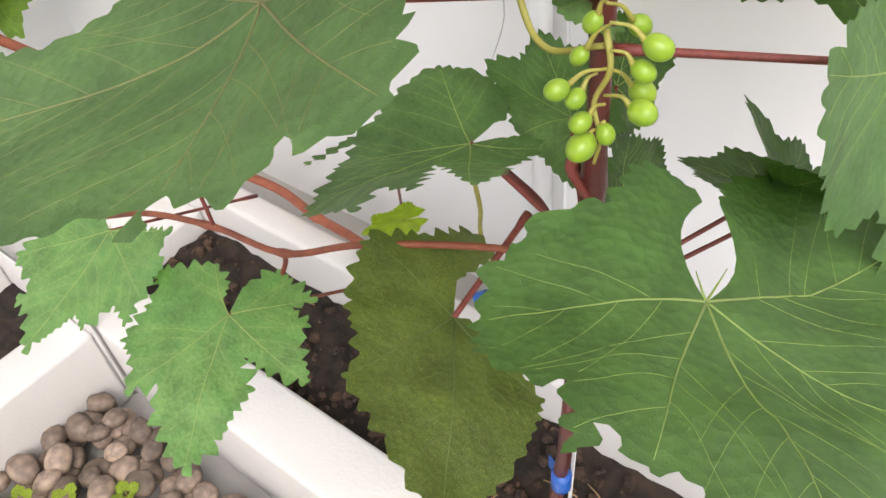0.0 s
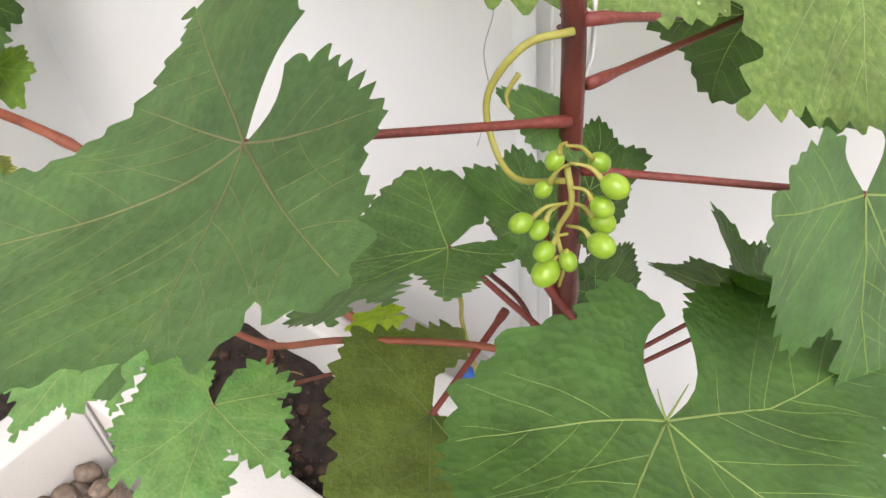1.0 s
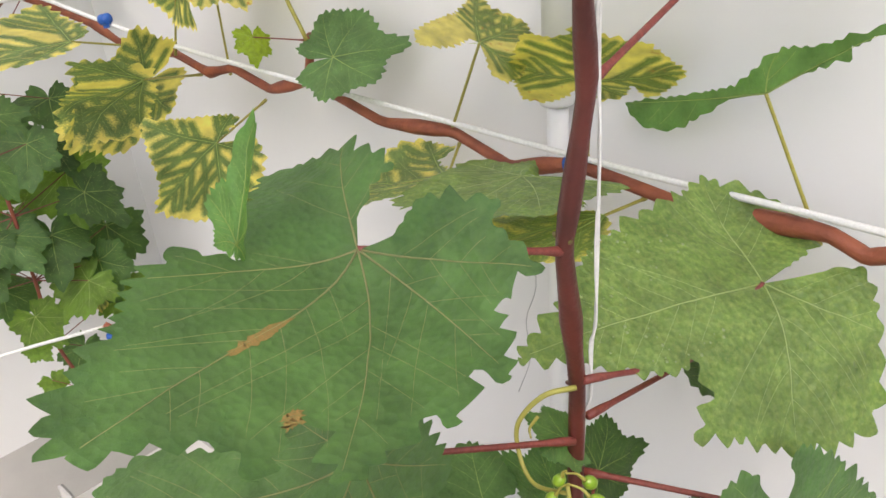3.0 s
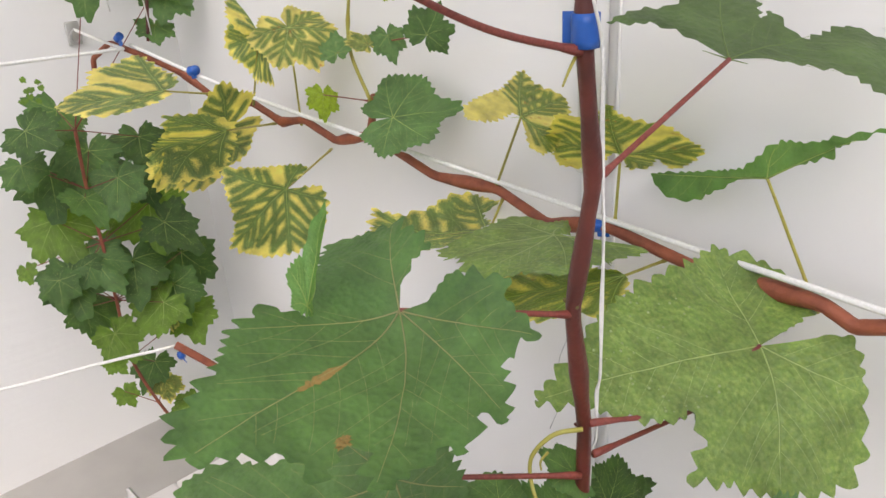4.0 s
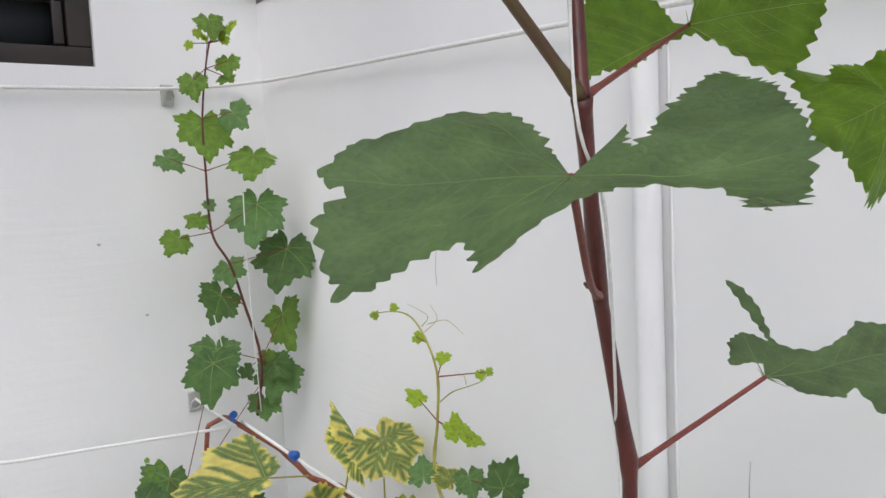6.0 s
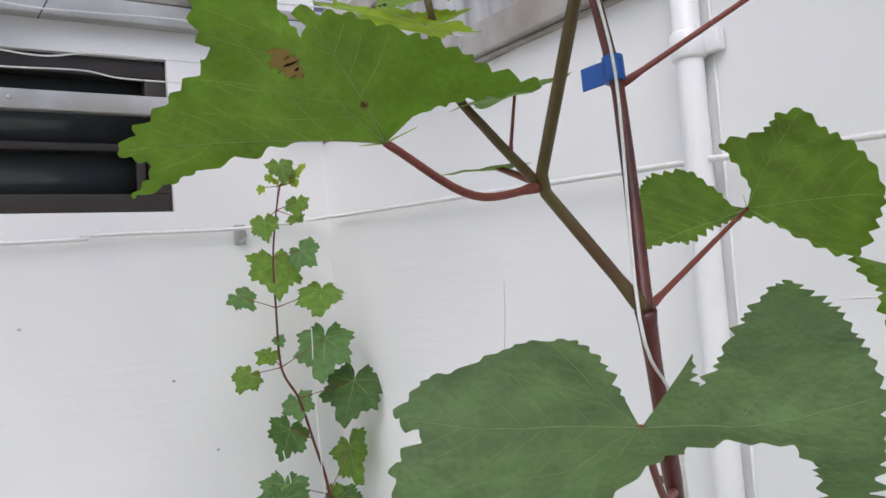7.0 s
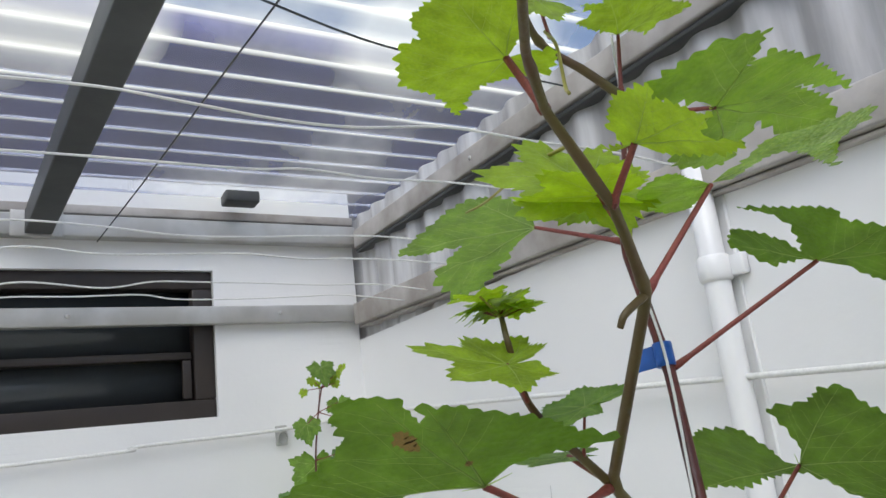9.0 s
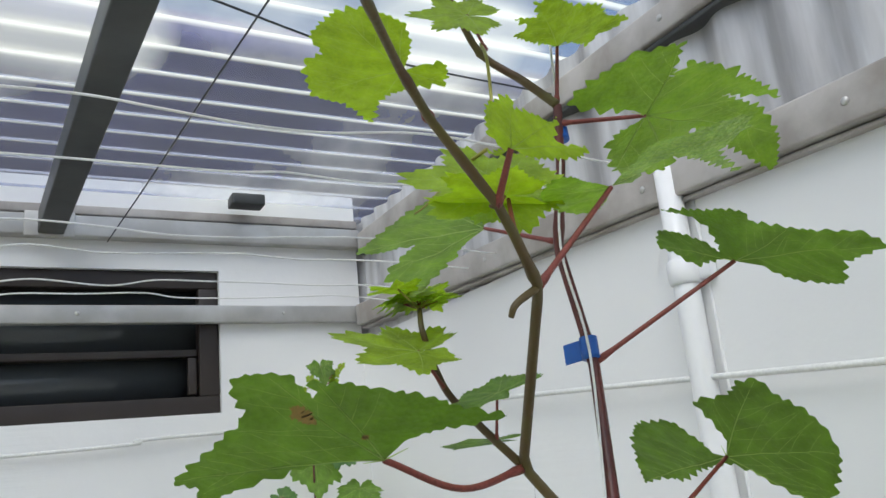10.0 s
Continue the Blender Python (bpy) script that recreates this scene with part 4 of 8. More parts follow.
tape(vine, (0.182, 0.530, 1.350), (8, 6, 200), 0.0145, 0.0060, 0.017)
tape(vine, (0.152, 0.590, 0.19), (0, 0, 160), 0.018, 0.0078, 0.012)
tape(vine, (0.186, 0.529, 1.50), (0, 10, 160), 0.012, 0.0055, 0.012)
leaf(vine, (-0.020, 0.600, 0.300), (-0.0054, 0.4707, 0.3995), (-9.0, -5.4, -135.3), 0.0694, rim=((-161, 0.17, -0), (-177, 0.37, -0.03), (-165, 0.6, -0.03, 1), (-149, 0.68, -0.04), (-132, 0.91, -0.11), (-119, 0.77, -0.12), (-103, 0.79, -0.14), (-85, 0.9, -0.13), (-66, 0.86, -0.08), (-54, 1.01, -0.07, 1), (-42, 0.83, -0.05), (-36, 1, -0.07), (-23, 1.18, -0.09), (-13, 1.36, -0.12, 1), (-3, 1.14, -0.1), (3, 0.93, -0.08), (17, 0.73, -0.07), (19, 0.45, -0.04), (29, 0.62, -0.07), (44, 0.92, -0.12, 1), (67, 0.66, -0.08), (81, 0.68, -0.07), (94, 0.54, -0.07), (102, 0.74, -0.09, 1), (143, 0.63, -0.12), (161, 0.31, -0.04)), mat=FRESH, stalk=OLDCANE, thick=0.0014, teeth=0.06)
leaf(vine, (-0.150, 0.600, 0.330), (-0.1162, 0.47, 0.4124), (-19.8, 2.3, -174.6), 0.0725, rim=((-118, 0.13, -0), (-137, 0.35, -0, 1), (-94, 0.71, -0.03), (-70, 0.76, 0.02), (-51, 0.91, 0.08, 1), (-25, 0.83, 0.04), (-25, 1, 0.05), (-12, 1.01, 0.03), (0, 1.24, 0.02, 1), (17, 0.83, -0.01), (25, 0.95, -0.03), (42, 0.78, -0.05), (48, 1, -0.08), (60, 0.84, -0.06, 1), (84, 0.8, 0), (92, 0.68, 0.03), (107, 0.71, 0.07, 1), (118, 0.17, 0.01)), mat=FRESH, thick=0.0014, teeth=0.06)
leaf(vine, (0.120, 0.600, 0.440), (0.1244, 0.5234, 0.4293), (21.7, -12.2, 175.0), 0.0943, rim=((-142, 0.27, 0.03), (-162, 0.54, 0.04), (-164, 0.72, 0.03, 1), (-148, 0.8, 0.06), (-122, 0.59, 0.13), (-89, 0.69, 0.07, 1), (-49, 0.6, -0.02), (-9, 0.67, -0.01), (-3, 0.83, -0.02, 1), (16, 0.94, -0.04), (28, 1.09, -0.07), (38, 1.23, -0.11, 1), (51, 1.04, -0.12), (63, 0.88, -0.09), (85, 0.67, -0.02, 1), (92, 0.39, -0.01), (142, 0.09, -0)), mat=SPECKLED, vein_mat=DULLVEIN)
leaf(vine, None, (0.2472, 0.5243, 0.5171), (21.4, -15.7, -159.2), 0.1224, rim=((-176, 0.45, 0.11), (-173, 0.51, 0.14), (-156, 0.55, 0.17, 1), (-145, 0.52, 0.15), (-123, 0.43, 0.14), (-122, 0.42, 0.06), (-117, 0.49, 0.07), (-103, 0.59, -0.02), (-95, 0.57, -0.06), (-88, 0.64, -0.11), (-66, 0.68, -0.14, 1), (-48, 0.78, -0.11), (-34, 0.77, -0.06), (-32, 0.71, -0.05), (-26, 0.87, -0.04), (-22, 0.92, -0.04), (-20, 0.81, -0.03), (-17, 0.81, -0.02), (-13, 0.87, -0.01, 1), (-8, 0.83, -0), (-3, 1.01, 0), (10, 0.99, 0.04, 1), (22, 0.84, 0.04), (66, 0.75, 0.02, 1), (106, 0.77, 0.04), (133, 1.21, 0.18, 1), (146, 1.24, 0.27), (155, 1.19, 0.19), (163, 1.02, 0.17, 1), (173, 0.79, 0.15), (176, 0.51, 0.11)), mat=VIVID, throat=0.085)
leaf(vine, (0.160, 0.600, 0.430), (0.1026, 0.5753, 0.4986), (-0.5, 11.6, 162.0), 0.0846, rim=((-162, 0.2, 0), (-167, 0.49, -0), (-136, 0.65, 0.14), (-112, 0.79, 0.23, 1), (-93, 0.76, 0.18), (-68, 0.71, 0.08), (-42, 0.86, 0.08), (-26, 0.99, 0.11, 1), (-45, 0.73, 0.06), (9, 1.15, 0.19, 1), (31, 1.17, 0.3), (28, 0.89, 0.23), (45, 1.03, 0.34), (35, 0.46, 0.11), (59, 0.99, 0.33, 1), (69, 0.87, 0.24), (80, 0.57, 0.09), (130, 0.42, -0.05, 1), (154, 0.36, -0.05), (162, 0.16, -0.02)), mat=LEAF)
leaf(vine, (0.166, 0.587, 0.589), (0.1057, 0.4731, 0.6229), (-22.9, 22.4, 173.3), 0.1284, rim=((-177, 0.41, 0.08), (-143, 0.8, 0.14), (-120, 1.16, 0.14, 1), (-114, 0.9, 0.12), (-95, 0.73, 0.12, 1), (-72, 0.84, 0.19), (-68, 1.17, 0.32), (-59, 1.32, 0.4), (-48, 1.28, 0.35, 1), (-30, 0.98, 0.27), (-27, 0.8, 0.21), (-8, 0.8, 0.22), (13, 0.83, 0.17), (19, 0.8, 0.13), (25, 0.72, 0.08), (33, 0.8, 0.06, 1), (34, 0.7, 0.04), (47, 0.82, 0.01), (56, 0.74, -0), (60, 0.83, -0), (65, 0.87, -0), (69, 0.9, 0, 1), (78, 0.79, 0.01), (85, 0.66, 0.02), (98, 0.6, 0.02, 1), (146, 0.33, 0.04), (177, 0.24, 0.04)), mat=LEAF, throat=0.05, wave=0.02, vein_mat=REDVEIN)
leaf(vine, (0.167, 0.595, 0.560), (0.2743, 0.634, 0.5633), (-74.1, -4.9, -101.8), 0.1118, rim=((-141, 0.26, -0.01), (-145, 0.4, -0.01), (-125, 0.57, 0.01), (-107, 0.7, 0.04, 1), (-91, 0.71, 0.04), (-72, 0.64, 0), (-45, 0.63, -0.03), (-21, 0.51, -0.01), (-12, 0.8, 0), (0, 1.05, 0.03, 1), (18, 1.31, 0.03), (34, 1.21, 0.02, 1), (51, 0.72, 0.01), (70, 0.93, 0.01, 1), (102, 0.5, 0), (156, 0.34, -0), (141, 0.15, -0)), mat=VIVID)
leaf(vine, (0.169, 0.592, 0.632), (0.2047, 0.7551, 0.6314), (2.1, -30.7, 156.6), 0.1302, rim=((-168, 0.14, 0), (-167, 0.46, 0.02), (-151, 0.62, -0.03), (-125, 0.7, -0.07), (-103, 0.78, -0.06, 1), (-84, 0.68, -0.07), (-50, 0.77, -0.05), (-27, 0.96, -0.04), (-9, 1.21, -0.02), (-1, 1.46, -0.03, 1), (5, 1.18, -0.04), (11, 1.03, -0.05), (21, 0.79, -0.07), (25, 0.66, -0.06), (35, 0.75, -0.1), (37, 0.95, -0.16), (57, 0.84, -0.18), (72, 0.84, -0.2, 1), (90, 0.85, -0.22), (101, 0.86, -0.21), (112, 0.8, -0.15), (133, 0.63, 0.04, 1), (165, 0.51, 0.1), (168, 0.32, 0.05)), mat=SILVER, sag=-0.022, quilt=0.09, dew=((0.28, 0.62, 0.55, 0.97, 70),))
leaf(vine, (0.166, 0.579, 0.720), (0.1469, 0.4596, 0.7666), (-37.2, -8.5, -179.2), 0.0969, rim=((-140, 0.15, 0), (-157, 0.29, 0.03), (-167, 0.41, 0.06), (-130, 0.65, -0.08, 1), (-97, 0.83, -0.13), (-58, 0.44, 0.26), (-36, 0.38, 0.3), (-40, 0.49, 0.42), (-34, 0.57, 0.56), (-22, 0.63, 0.67, 1), (-2, 0.76, 0.77), (9, 1.03, 0.96), (17, 1.11, 0.94, 1), (28, 0.96, 0.66), (34, 0.98, 0.59), (39, 1.07, 0.6), (40, 0.83, 0.39), (44, 0.88, 0.37), (49, 1.09, 0.45, 1), (56, 1.01, 0.31), (65, 0.91, 0.18), (69, 0.99, 0.17), (77, 0.84, 0.08), (82, 0.95, 0.08, 1), (99, 0.69, 0.02), (110, 0.81, -0, 1), (127, 0.6, 0.01), (136, 0.63, 0.01), (143, 0.48, 0.04), (155, 0.34, 0.04), (140, 0.16, -0.01)), mat=VIVID, vein_mat=REDVEIN, scars=((12, 0.36, 0.58, 0.0, 0.022), (15, 0.74, 0.82, 0.0, 0.03)))
leaf(vine, None, (0.1734, 0.4357, 0.9371), (63.8, -58.1, 131.1), 0.1114, rim=((-8, 0.07, 0.01), (-10, 0.24, 0.02), (-11, 0.37, 0.04), (-21, 0.48, 0.05), (-29, 0.55, 0.06, 1), (-22, 0.55, 0.06), (-22, 0.62, 0.07, 1), (-10, 0.72, 0.08), (-2, 0.78, 0.08), (2, 0.79, 0.07), (8, 0.92, 0.08), (14, 1.03, 0.08, 1), (20, 1.08, 0.07), (24, 1.15, 0.06, 1), (21, 0.99, 0.06), (17, 0.8, 0.06), (14, 0.6, 0.05), (11, 0.37, 0.03), (8, 0.14, 0.01)), mat=BRIGHT, sag=0.004, teeth=0.016)
leaf(vine, (0.178, 0.570, 0.882), (0.1569, 0.4488, 0.9344), (23.9, 7.8, -21.8), 0.0653, rim=((-99, 0.18, 0.01), (-93, 0.66, 0.11, 1), (-60, 0.39, 0.04), (-49, 0.67, 0.1), (-57, 1.09, 0.21, 1), (-26, 0.87, 0.12), (-24, 1.07, 0.17, 1), (13, 0.71, 0.09), (47, 0.53, 0.07), (43, 0.76, 0.12, 1), (60, 0.53, 0.08), (88, 0.67, 0.15), (87, 1.01, 0.24, 1), (102, 0.85, 0.2), (99, 0.3, 0.03)), mat=DARKENED, sag=-0.006, teeth=0.032)
leaf(vine, (0.172, 0.587, 0.805), (0.1785, 0.7172, 0.8523), (18.8, 14.7, 28.4), 0.1121, rim=((-61, 0.22, -0.01), (-72, 0.68, -0.04), (-87, 1, -0.06, 1), (-55, 1.16, -0.04), (-48, 1.13, -0.04), (-39, 0.97, -0.03, 1), (-37, 0.64, -0.02), (-15, 0.67, -0.01), (-13, 0.53, -0.01), (-3, 0.91, 0.01), (11, 0.99, 0.03, 1), (39, 0.63, -0.01), (58, 0.69, -0.04), (80, 0.75, -0.06, 1), (64, 0.49, -0.03), (61, 0.19, -0.01)), mat=DARKENED, vein_mat=DULLVEIN, teeth=0.032)
leaf(vine, (0.1686, 0.585, 1.001), (0.1892, 0.6996, 1.0407), (12.4, 24.3, -2.0), 0.0884, rim=((-45, 0.1, -0), (-73, 0.28, 0), (-63, 0.54, 0.03, 1), (-50, 0.61, 0.05), (-67, 0.83, 0.05, 1), (-25, 1.27, 0.19, 1), (-12, 1.12, 0.2), (-3, 1, 0.17, 1), (-6, 0.84, 0.13), (-6, 0.56, 0.06), (29, 0.44, 0.02), (43, 0.77, 0.08), (51, 0.99, 0.15), (59, 1.06, 0.17, 1), (52, 0.74, 0.09), (37, 0.43, 0.02), (50, 0.46, 0.04), (66, 0.47, 0.06, 1), (90, 0.38, 0.06), (96, 0.32, 0.05), (127, 0.27, 0.03, 1), (79, 0.16, 0.01), (45, 0.15, 0.01)), mat=DARKENED, vein_mat=DULLVEIN, teeth=0.016)
leaf(vine, (0.1785, 0.5516, 1.1130), (0.286, 0.4221, 1.1814), (-21.6, -2.6, -139.0), 0.0957, rim=((-161, 0.16, -0), (-160, 0.5, 0.02), (-154, 0.69, 0.05), (-145, 0.75, 0.06, 1), (-114, 0.85, 0.03), (-109, 0.97, 0.01), (-94, 1.02, -0.06, 1), (-90, 0.87, -0.07), (-82, 0.96, -0.12), (-73, 0.95, -0.17), (-50, 0.93, -0.22, 1), (-50, 0.65, -0.15), (-45, 0.48, -0.09), (-22, 0.65, -0.06, 1), (-14, 0.48, -0.01), (35, 0.22, 0.01), (85, 0.38, -0.01), (77, 0.58, -0.02), (27, 1.1, 0.3, 1), (102, 0.88, 0.06, 1), (152, 1.51, 0.01), (155, 1.14, 0.03), (144, 0.37, -0.02), (161, 0.61, -0.01)), mat=DARKENED, vein_mat=DULLVEIN, teeth=0.032, sag=-0.013)
leaf(vine, (0.2195, 0.4990, 1.2180), (0.1756, 0.6427, 1.2721), (-130.3, 12.3, 169.7), 0.084, rim=((-127, 0.12, -0), (-162, 0.28, 0), (-162, 0.54, 0), (-136, 0.86, -0.02), (-113, 1.1, -0.07), (-91, 1.47, -0.13, 1), (-90, 1.12, -0.1), (-84, 0.84, -0.07), (-85, 0.45, -0.04), (-52, 0.1, -0), (21, 0.2, 0), (24, 0.59, -0), (27, 0.74, -0, 1), (37, 0.84, -0.02), (69, 0.99, -0.07, 1), (90, 1, -0.09), (106, 0.94, -0.09), (116, 1, -0.08, 1), (124, 0.87, -0.06), (128, 0.73, -0.05), (155, 0.6, -0.01, 1), (145, 0.39, -0.01), (127, 0.19, -0.01)), mat=MID, thick=0.0018, teeth=0.032)
leaf(vine, (0.2015, 0.4545, 1.2810), (0.2328, 0.3563, 1.2928), (150.8, -13.9, 50.5), 0.0855, rim=((-61, 0.18, -0), (-75, 0.36, -0), (-86, 0.61, 0), (-88, 0.74, 0, 1), (-68, 0.58, -0.01), (-47, 0.57, -0.01), (-13, 0.66, -0.04), (3, 0.77, -0.06, 1), (9, 0.65, -0.05), (9, 0.86, -0.08), (15, 0.94, -0.09, 1), (22, 1.03, -0.1), (29, 0.93, -0.07), (34, 0.83, -0.05), (43, 0.89, -0.04), (64, 1.11, -0.01, 1), (70, 0.99, -0), (78, 1.11, 0, 1), (72, 0.74, 0), (61, 0.38, -0)), mat=MID, sag=-0.012, scars=((11, 0.50, 0.66, 0.02, 0.06), (7, 0.30, 0.34, 0.01, 0.02)), teeth=0.032)
leaf(vine, (0.183, 0.531, 1.340), (0.2482, 0.603, 1.3935), (140.9, 25.4, 21.1), 0.0652, rim=((-89, 0.27, -0.01), (-102, 0.58, -0.04), (-93, 0.99, -0.06), (-77, 1.05, -0.06), (-69, 1.44, -0.07, 1), (-60, 1.32, -0.04), (-45, 0.84, 0, 1), (-22, 0.68, 0.03), (-14, 0.75, 0.04), (4, 0.7, 0.03), (55, 0.86, -0.03, 1), (40, 0.65, -0.01), (28, 0.48, 0.01), (54, 0.16, 0), (60, 0.38, -0.01), (76, 0.81, -0.05), (95, 0.87, -0.05, 1), (100, 0.72, -0.04), (115, 0.51, -0.02), (89, 0.1, 0)), mat=MID, thick=0.0018, teeth=0.032)
leaf(vine, (0.1958, 0.4126, 1.3281), (0.2195, 0.386, 1.3457), (10.8, -25.0, 141.1), 0.0429, (1.09, 1.00, 0.94, 1.00, 1.00, 1.00, 0.82), (0.13, 0.03, 0.07, 0.01, 0.06, 0.00, 0.17), mat=YOUNG, notch=0.72, teeth=0.068, thick=0.0011, spread=(-2, -1, -1, 0, 1, 0, 4))
leaf(vine, (0.172, 0.524, 1.425), (0.0875, 0.5212, 1.4605), (16.8, -45.7, 114.0), 0.0876, rim=((-67, 0.26, 0), (-45, 0.69, 0), (-32, 0.88, -0, 1), (-12, 0.95, 0), (19, 1.22, -0, 1), (26, 0.88, -0), (28, 0.65, -0), (45, 0.98, -0.01, 1), (66, 1.03, -0.02, 1), (74, 0.83, -0.02), (73, 0.48, -0.01), (67, 0.22, -0)), mat=BRIGHT, thick=0.0018, teeth=0.045)
leaf(vine, (0.313, 0.3537, 1.4314), (0.2973, 0.3513, 1.4614), (-176.5, -11.6, -81.0), 0.0446, rim=((-161, 0.15, -0), (-157, 0.42, -0.01), (-146, 0.7, -0.02, 1), (-127, 0.94, -0.04), (-108, 1, -0.05, 1), (-80, 0.99, -0.06), (-67, 0.83, -0.03), (-58, 1, -0.02), (-30, 1.06, 0.02, 1), (-11, 0.86, -0), (15, 1.07, -0.05, 1), (11, 0.59, -0.02), (53, 0.29, -0.01), (106, 0.47, 0, 1), (147, 0.46, -0), (161, 0.22, -0)), mat=YOUNG, teeth=0.045)
leaf(vine, (0.3025, 0.3904, 1.3984), (0.3245, 0.3859, 1.4161), (138.1, 23.4, 3.7), 0.0434, rim=((-110, 0.24, 0), (-101, 0.59, -0), (-93, 1.02, -0), (-87, 1.16, -0, 1), (-82, 0.81, -0), (-69, 1.09, 0, 1), (-69, 0.94, 0), (-55, 0.81, 0), (-44, 0.69, 0), (-38, 0.82, 0, 1), (-23, 0.65, 0), (-4, 0.53, 0), (44, 0.29, 0), (87, 0.15, -0), (98, 0.49, 0, 1), (110, 0.31, -0)), mat=YOUNG, thick=0.0018, teeth=0.045)
leaf(vine, (0.190, 0.525, 1.505), (0.2224, 0.5754, 1.5028), (170.3, 13.3, 146.4), 0.1026, rim=((-138, 0.06, 0), (-145, 0.31, -0), (-105, 0.63, 0, 1), (-72, 0.81, 0, 1), (-43, 0.53, -0), (-44, 1.01, 0), (-43, 1.55, 0.09), (-32, 1.31, 0.01, 1), (-17, 0.9, 0), (2, 0.53, 0.01), (-10, 1, 0.01, 1), (26, 0.62, 0.01), (64, 0.54, 0.01), (68, 0.36, 0), (78, 0.68, 0.02, 1), (104, 0.68, -0.01), (131, 0.62, -0.05), (153, 0.59, -0.07, 1), (152, 0.37, -0.03), (138, 0.13, -0.01)), mat=BRIGHT, thick=0.0018, teeth=0.045)
leaf(vine, (0.2801, 0.4235, 1.3664), (0.2845, 0.4758, 1.42), (-176.0, -2.6, -50.8), 0.0389, rim=((-70, 0.32, 0), (-66, 0.86, -0, 1), (-53, 1.06, 0), (-25, 0.99, 0, 1), (26, 0.92, 0, 1), (59, 0.83, 0), (70, 0.44, -0)), mat=BRIGHT, thick=0.0018, teeth=0.045)
# curled lobe: the pale material paints in the glare on its top
leaf(vine, None, (0.2857, 0.4764, 1.4211), (171.0, -1.9, 119.5), 0.0741, rim=((-52, 0.17, 0), (14, 0.35, -0), (3, 0.51, 0), (-48, 1.08, 0, 1), (-15, 0.76, 0), (0, 0.98, 0), (10, 1.02, 0, 1), (24, 0.88, 0), (45, 0.6, -0), (45, 0.43, -0), (52, 0.15, -0)), mat=SILVER, teeth=0.045)
leaf(vine, (0.192, 0.525, 1.520), (0.1903, 0.5342, 1.5658), (175.6, -15.4, 69.7), 0.0529, rim=((-58, 0.12, 0), (-112, 0.59, -0.03), (-91, 0.64, -0.03), (-89, 0.88, -0.03), (-80, 1.07, -0.04, 1), (-58, 0.76, -0.02), (-29, 0.85, -0.03), (-7, 0.8, -0.06, 1), (6, 0.91, -0.1), (12, 1.01, -0.14), (28, 1.06, -0.17, 1), (32, 0.81, -0.12), (46, 0.98, -0.17), (46, 0.69, -0.11), (62, 0.77, -0.14, 1), (64, 0.46, -0.06), (58, 0.16, -0.01)), mat=YOUNG, thick=0.0016, teeth=0.045)
# small inner leaves, most in the green darkened for shade
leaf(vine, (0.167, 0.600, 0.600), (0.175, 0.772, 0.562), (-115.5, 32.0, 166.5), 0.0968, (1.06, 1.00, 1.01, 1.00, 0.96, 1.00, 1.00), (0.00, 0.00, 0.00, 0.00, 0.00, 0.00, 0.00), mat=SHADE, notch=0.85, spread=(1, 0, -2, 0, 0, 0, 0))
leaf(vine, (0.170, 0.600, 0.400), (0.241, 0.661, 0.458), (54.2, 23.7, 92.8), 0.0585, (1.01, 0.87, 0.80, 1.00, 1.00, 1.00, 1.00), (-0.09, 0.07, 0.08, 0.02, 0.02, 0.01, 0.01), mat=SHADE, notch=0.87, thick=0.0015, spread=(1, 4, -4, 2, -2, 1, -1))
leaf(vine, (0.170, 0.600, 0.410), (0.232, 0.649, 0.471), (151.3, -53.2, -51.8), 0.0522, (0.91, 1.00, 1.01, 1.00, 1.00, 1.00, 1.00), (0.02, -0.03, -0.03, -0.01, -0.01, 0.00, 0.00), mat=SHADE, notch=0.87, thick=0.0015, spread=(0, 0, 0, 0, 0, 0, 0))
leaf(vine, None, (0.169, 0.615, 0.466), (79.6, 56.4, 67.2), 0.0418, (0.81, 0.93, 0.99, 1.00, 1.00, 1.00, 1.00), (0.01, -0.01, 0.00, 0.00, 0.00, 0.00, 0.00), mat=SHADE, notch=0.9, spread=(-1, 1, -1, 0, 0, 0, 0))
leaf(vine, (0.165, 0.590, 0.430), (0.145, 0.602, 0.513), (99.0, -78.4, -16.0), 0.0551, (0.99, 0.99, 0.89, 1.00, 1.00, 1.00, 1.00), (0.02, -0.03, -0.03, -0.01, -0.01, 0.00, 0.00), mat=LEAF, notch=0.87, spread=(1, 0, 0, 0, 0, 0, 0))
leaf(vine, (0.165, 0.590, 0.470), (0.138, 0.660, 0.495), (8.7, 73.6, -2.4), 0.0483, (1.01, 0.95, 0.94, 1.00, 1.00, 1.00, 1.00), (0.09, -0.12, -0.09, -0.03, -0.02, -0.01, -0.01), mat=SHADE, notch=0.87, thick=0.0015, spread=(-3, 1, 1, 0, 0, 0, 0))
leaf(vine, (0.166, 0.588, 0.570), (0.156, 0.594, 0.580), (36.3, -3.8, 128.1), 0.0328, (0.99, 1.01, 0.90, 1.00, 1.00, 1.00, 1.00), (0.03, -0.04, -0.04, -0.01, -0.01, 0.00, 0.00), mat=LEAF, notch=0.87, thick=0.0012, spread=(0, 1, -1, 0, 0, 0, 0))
leaf(vine, (0.020, 0.600, 0.420), (0.073, 0.549, 0.452), (-164.3, -67.9, -55.2), 0.0245, (0.97, 1.00, 1.00, 1.00, 1.00, 1.00, 1.00), (0.00, 0.00, 0.00, 0.00, 0.00, 0.00, 0.00), mat=YOUNG, notch=0.87, thick=0.001, spread=(0, 0, 0, 0, 0, 0, 0))
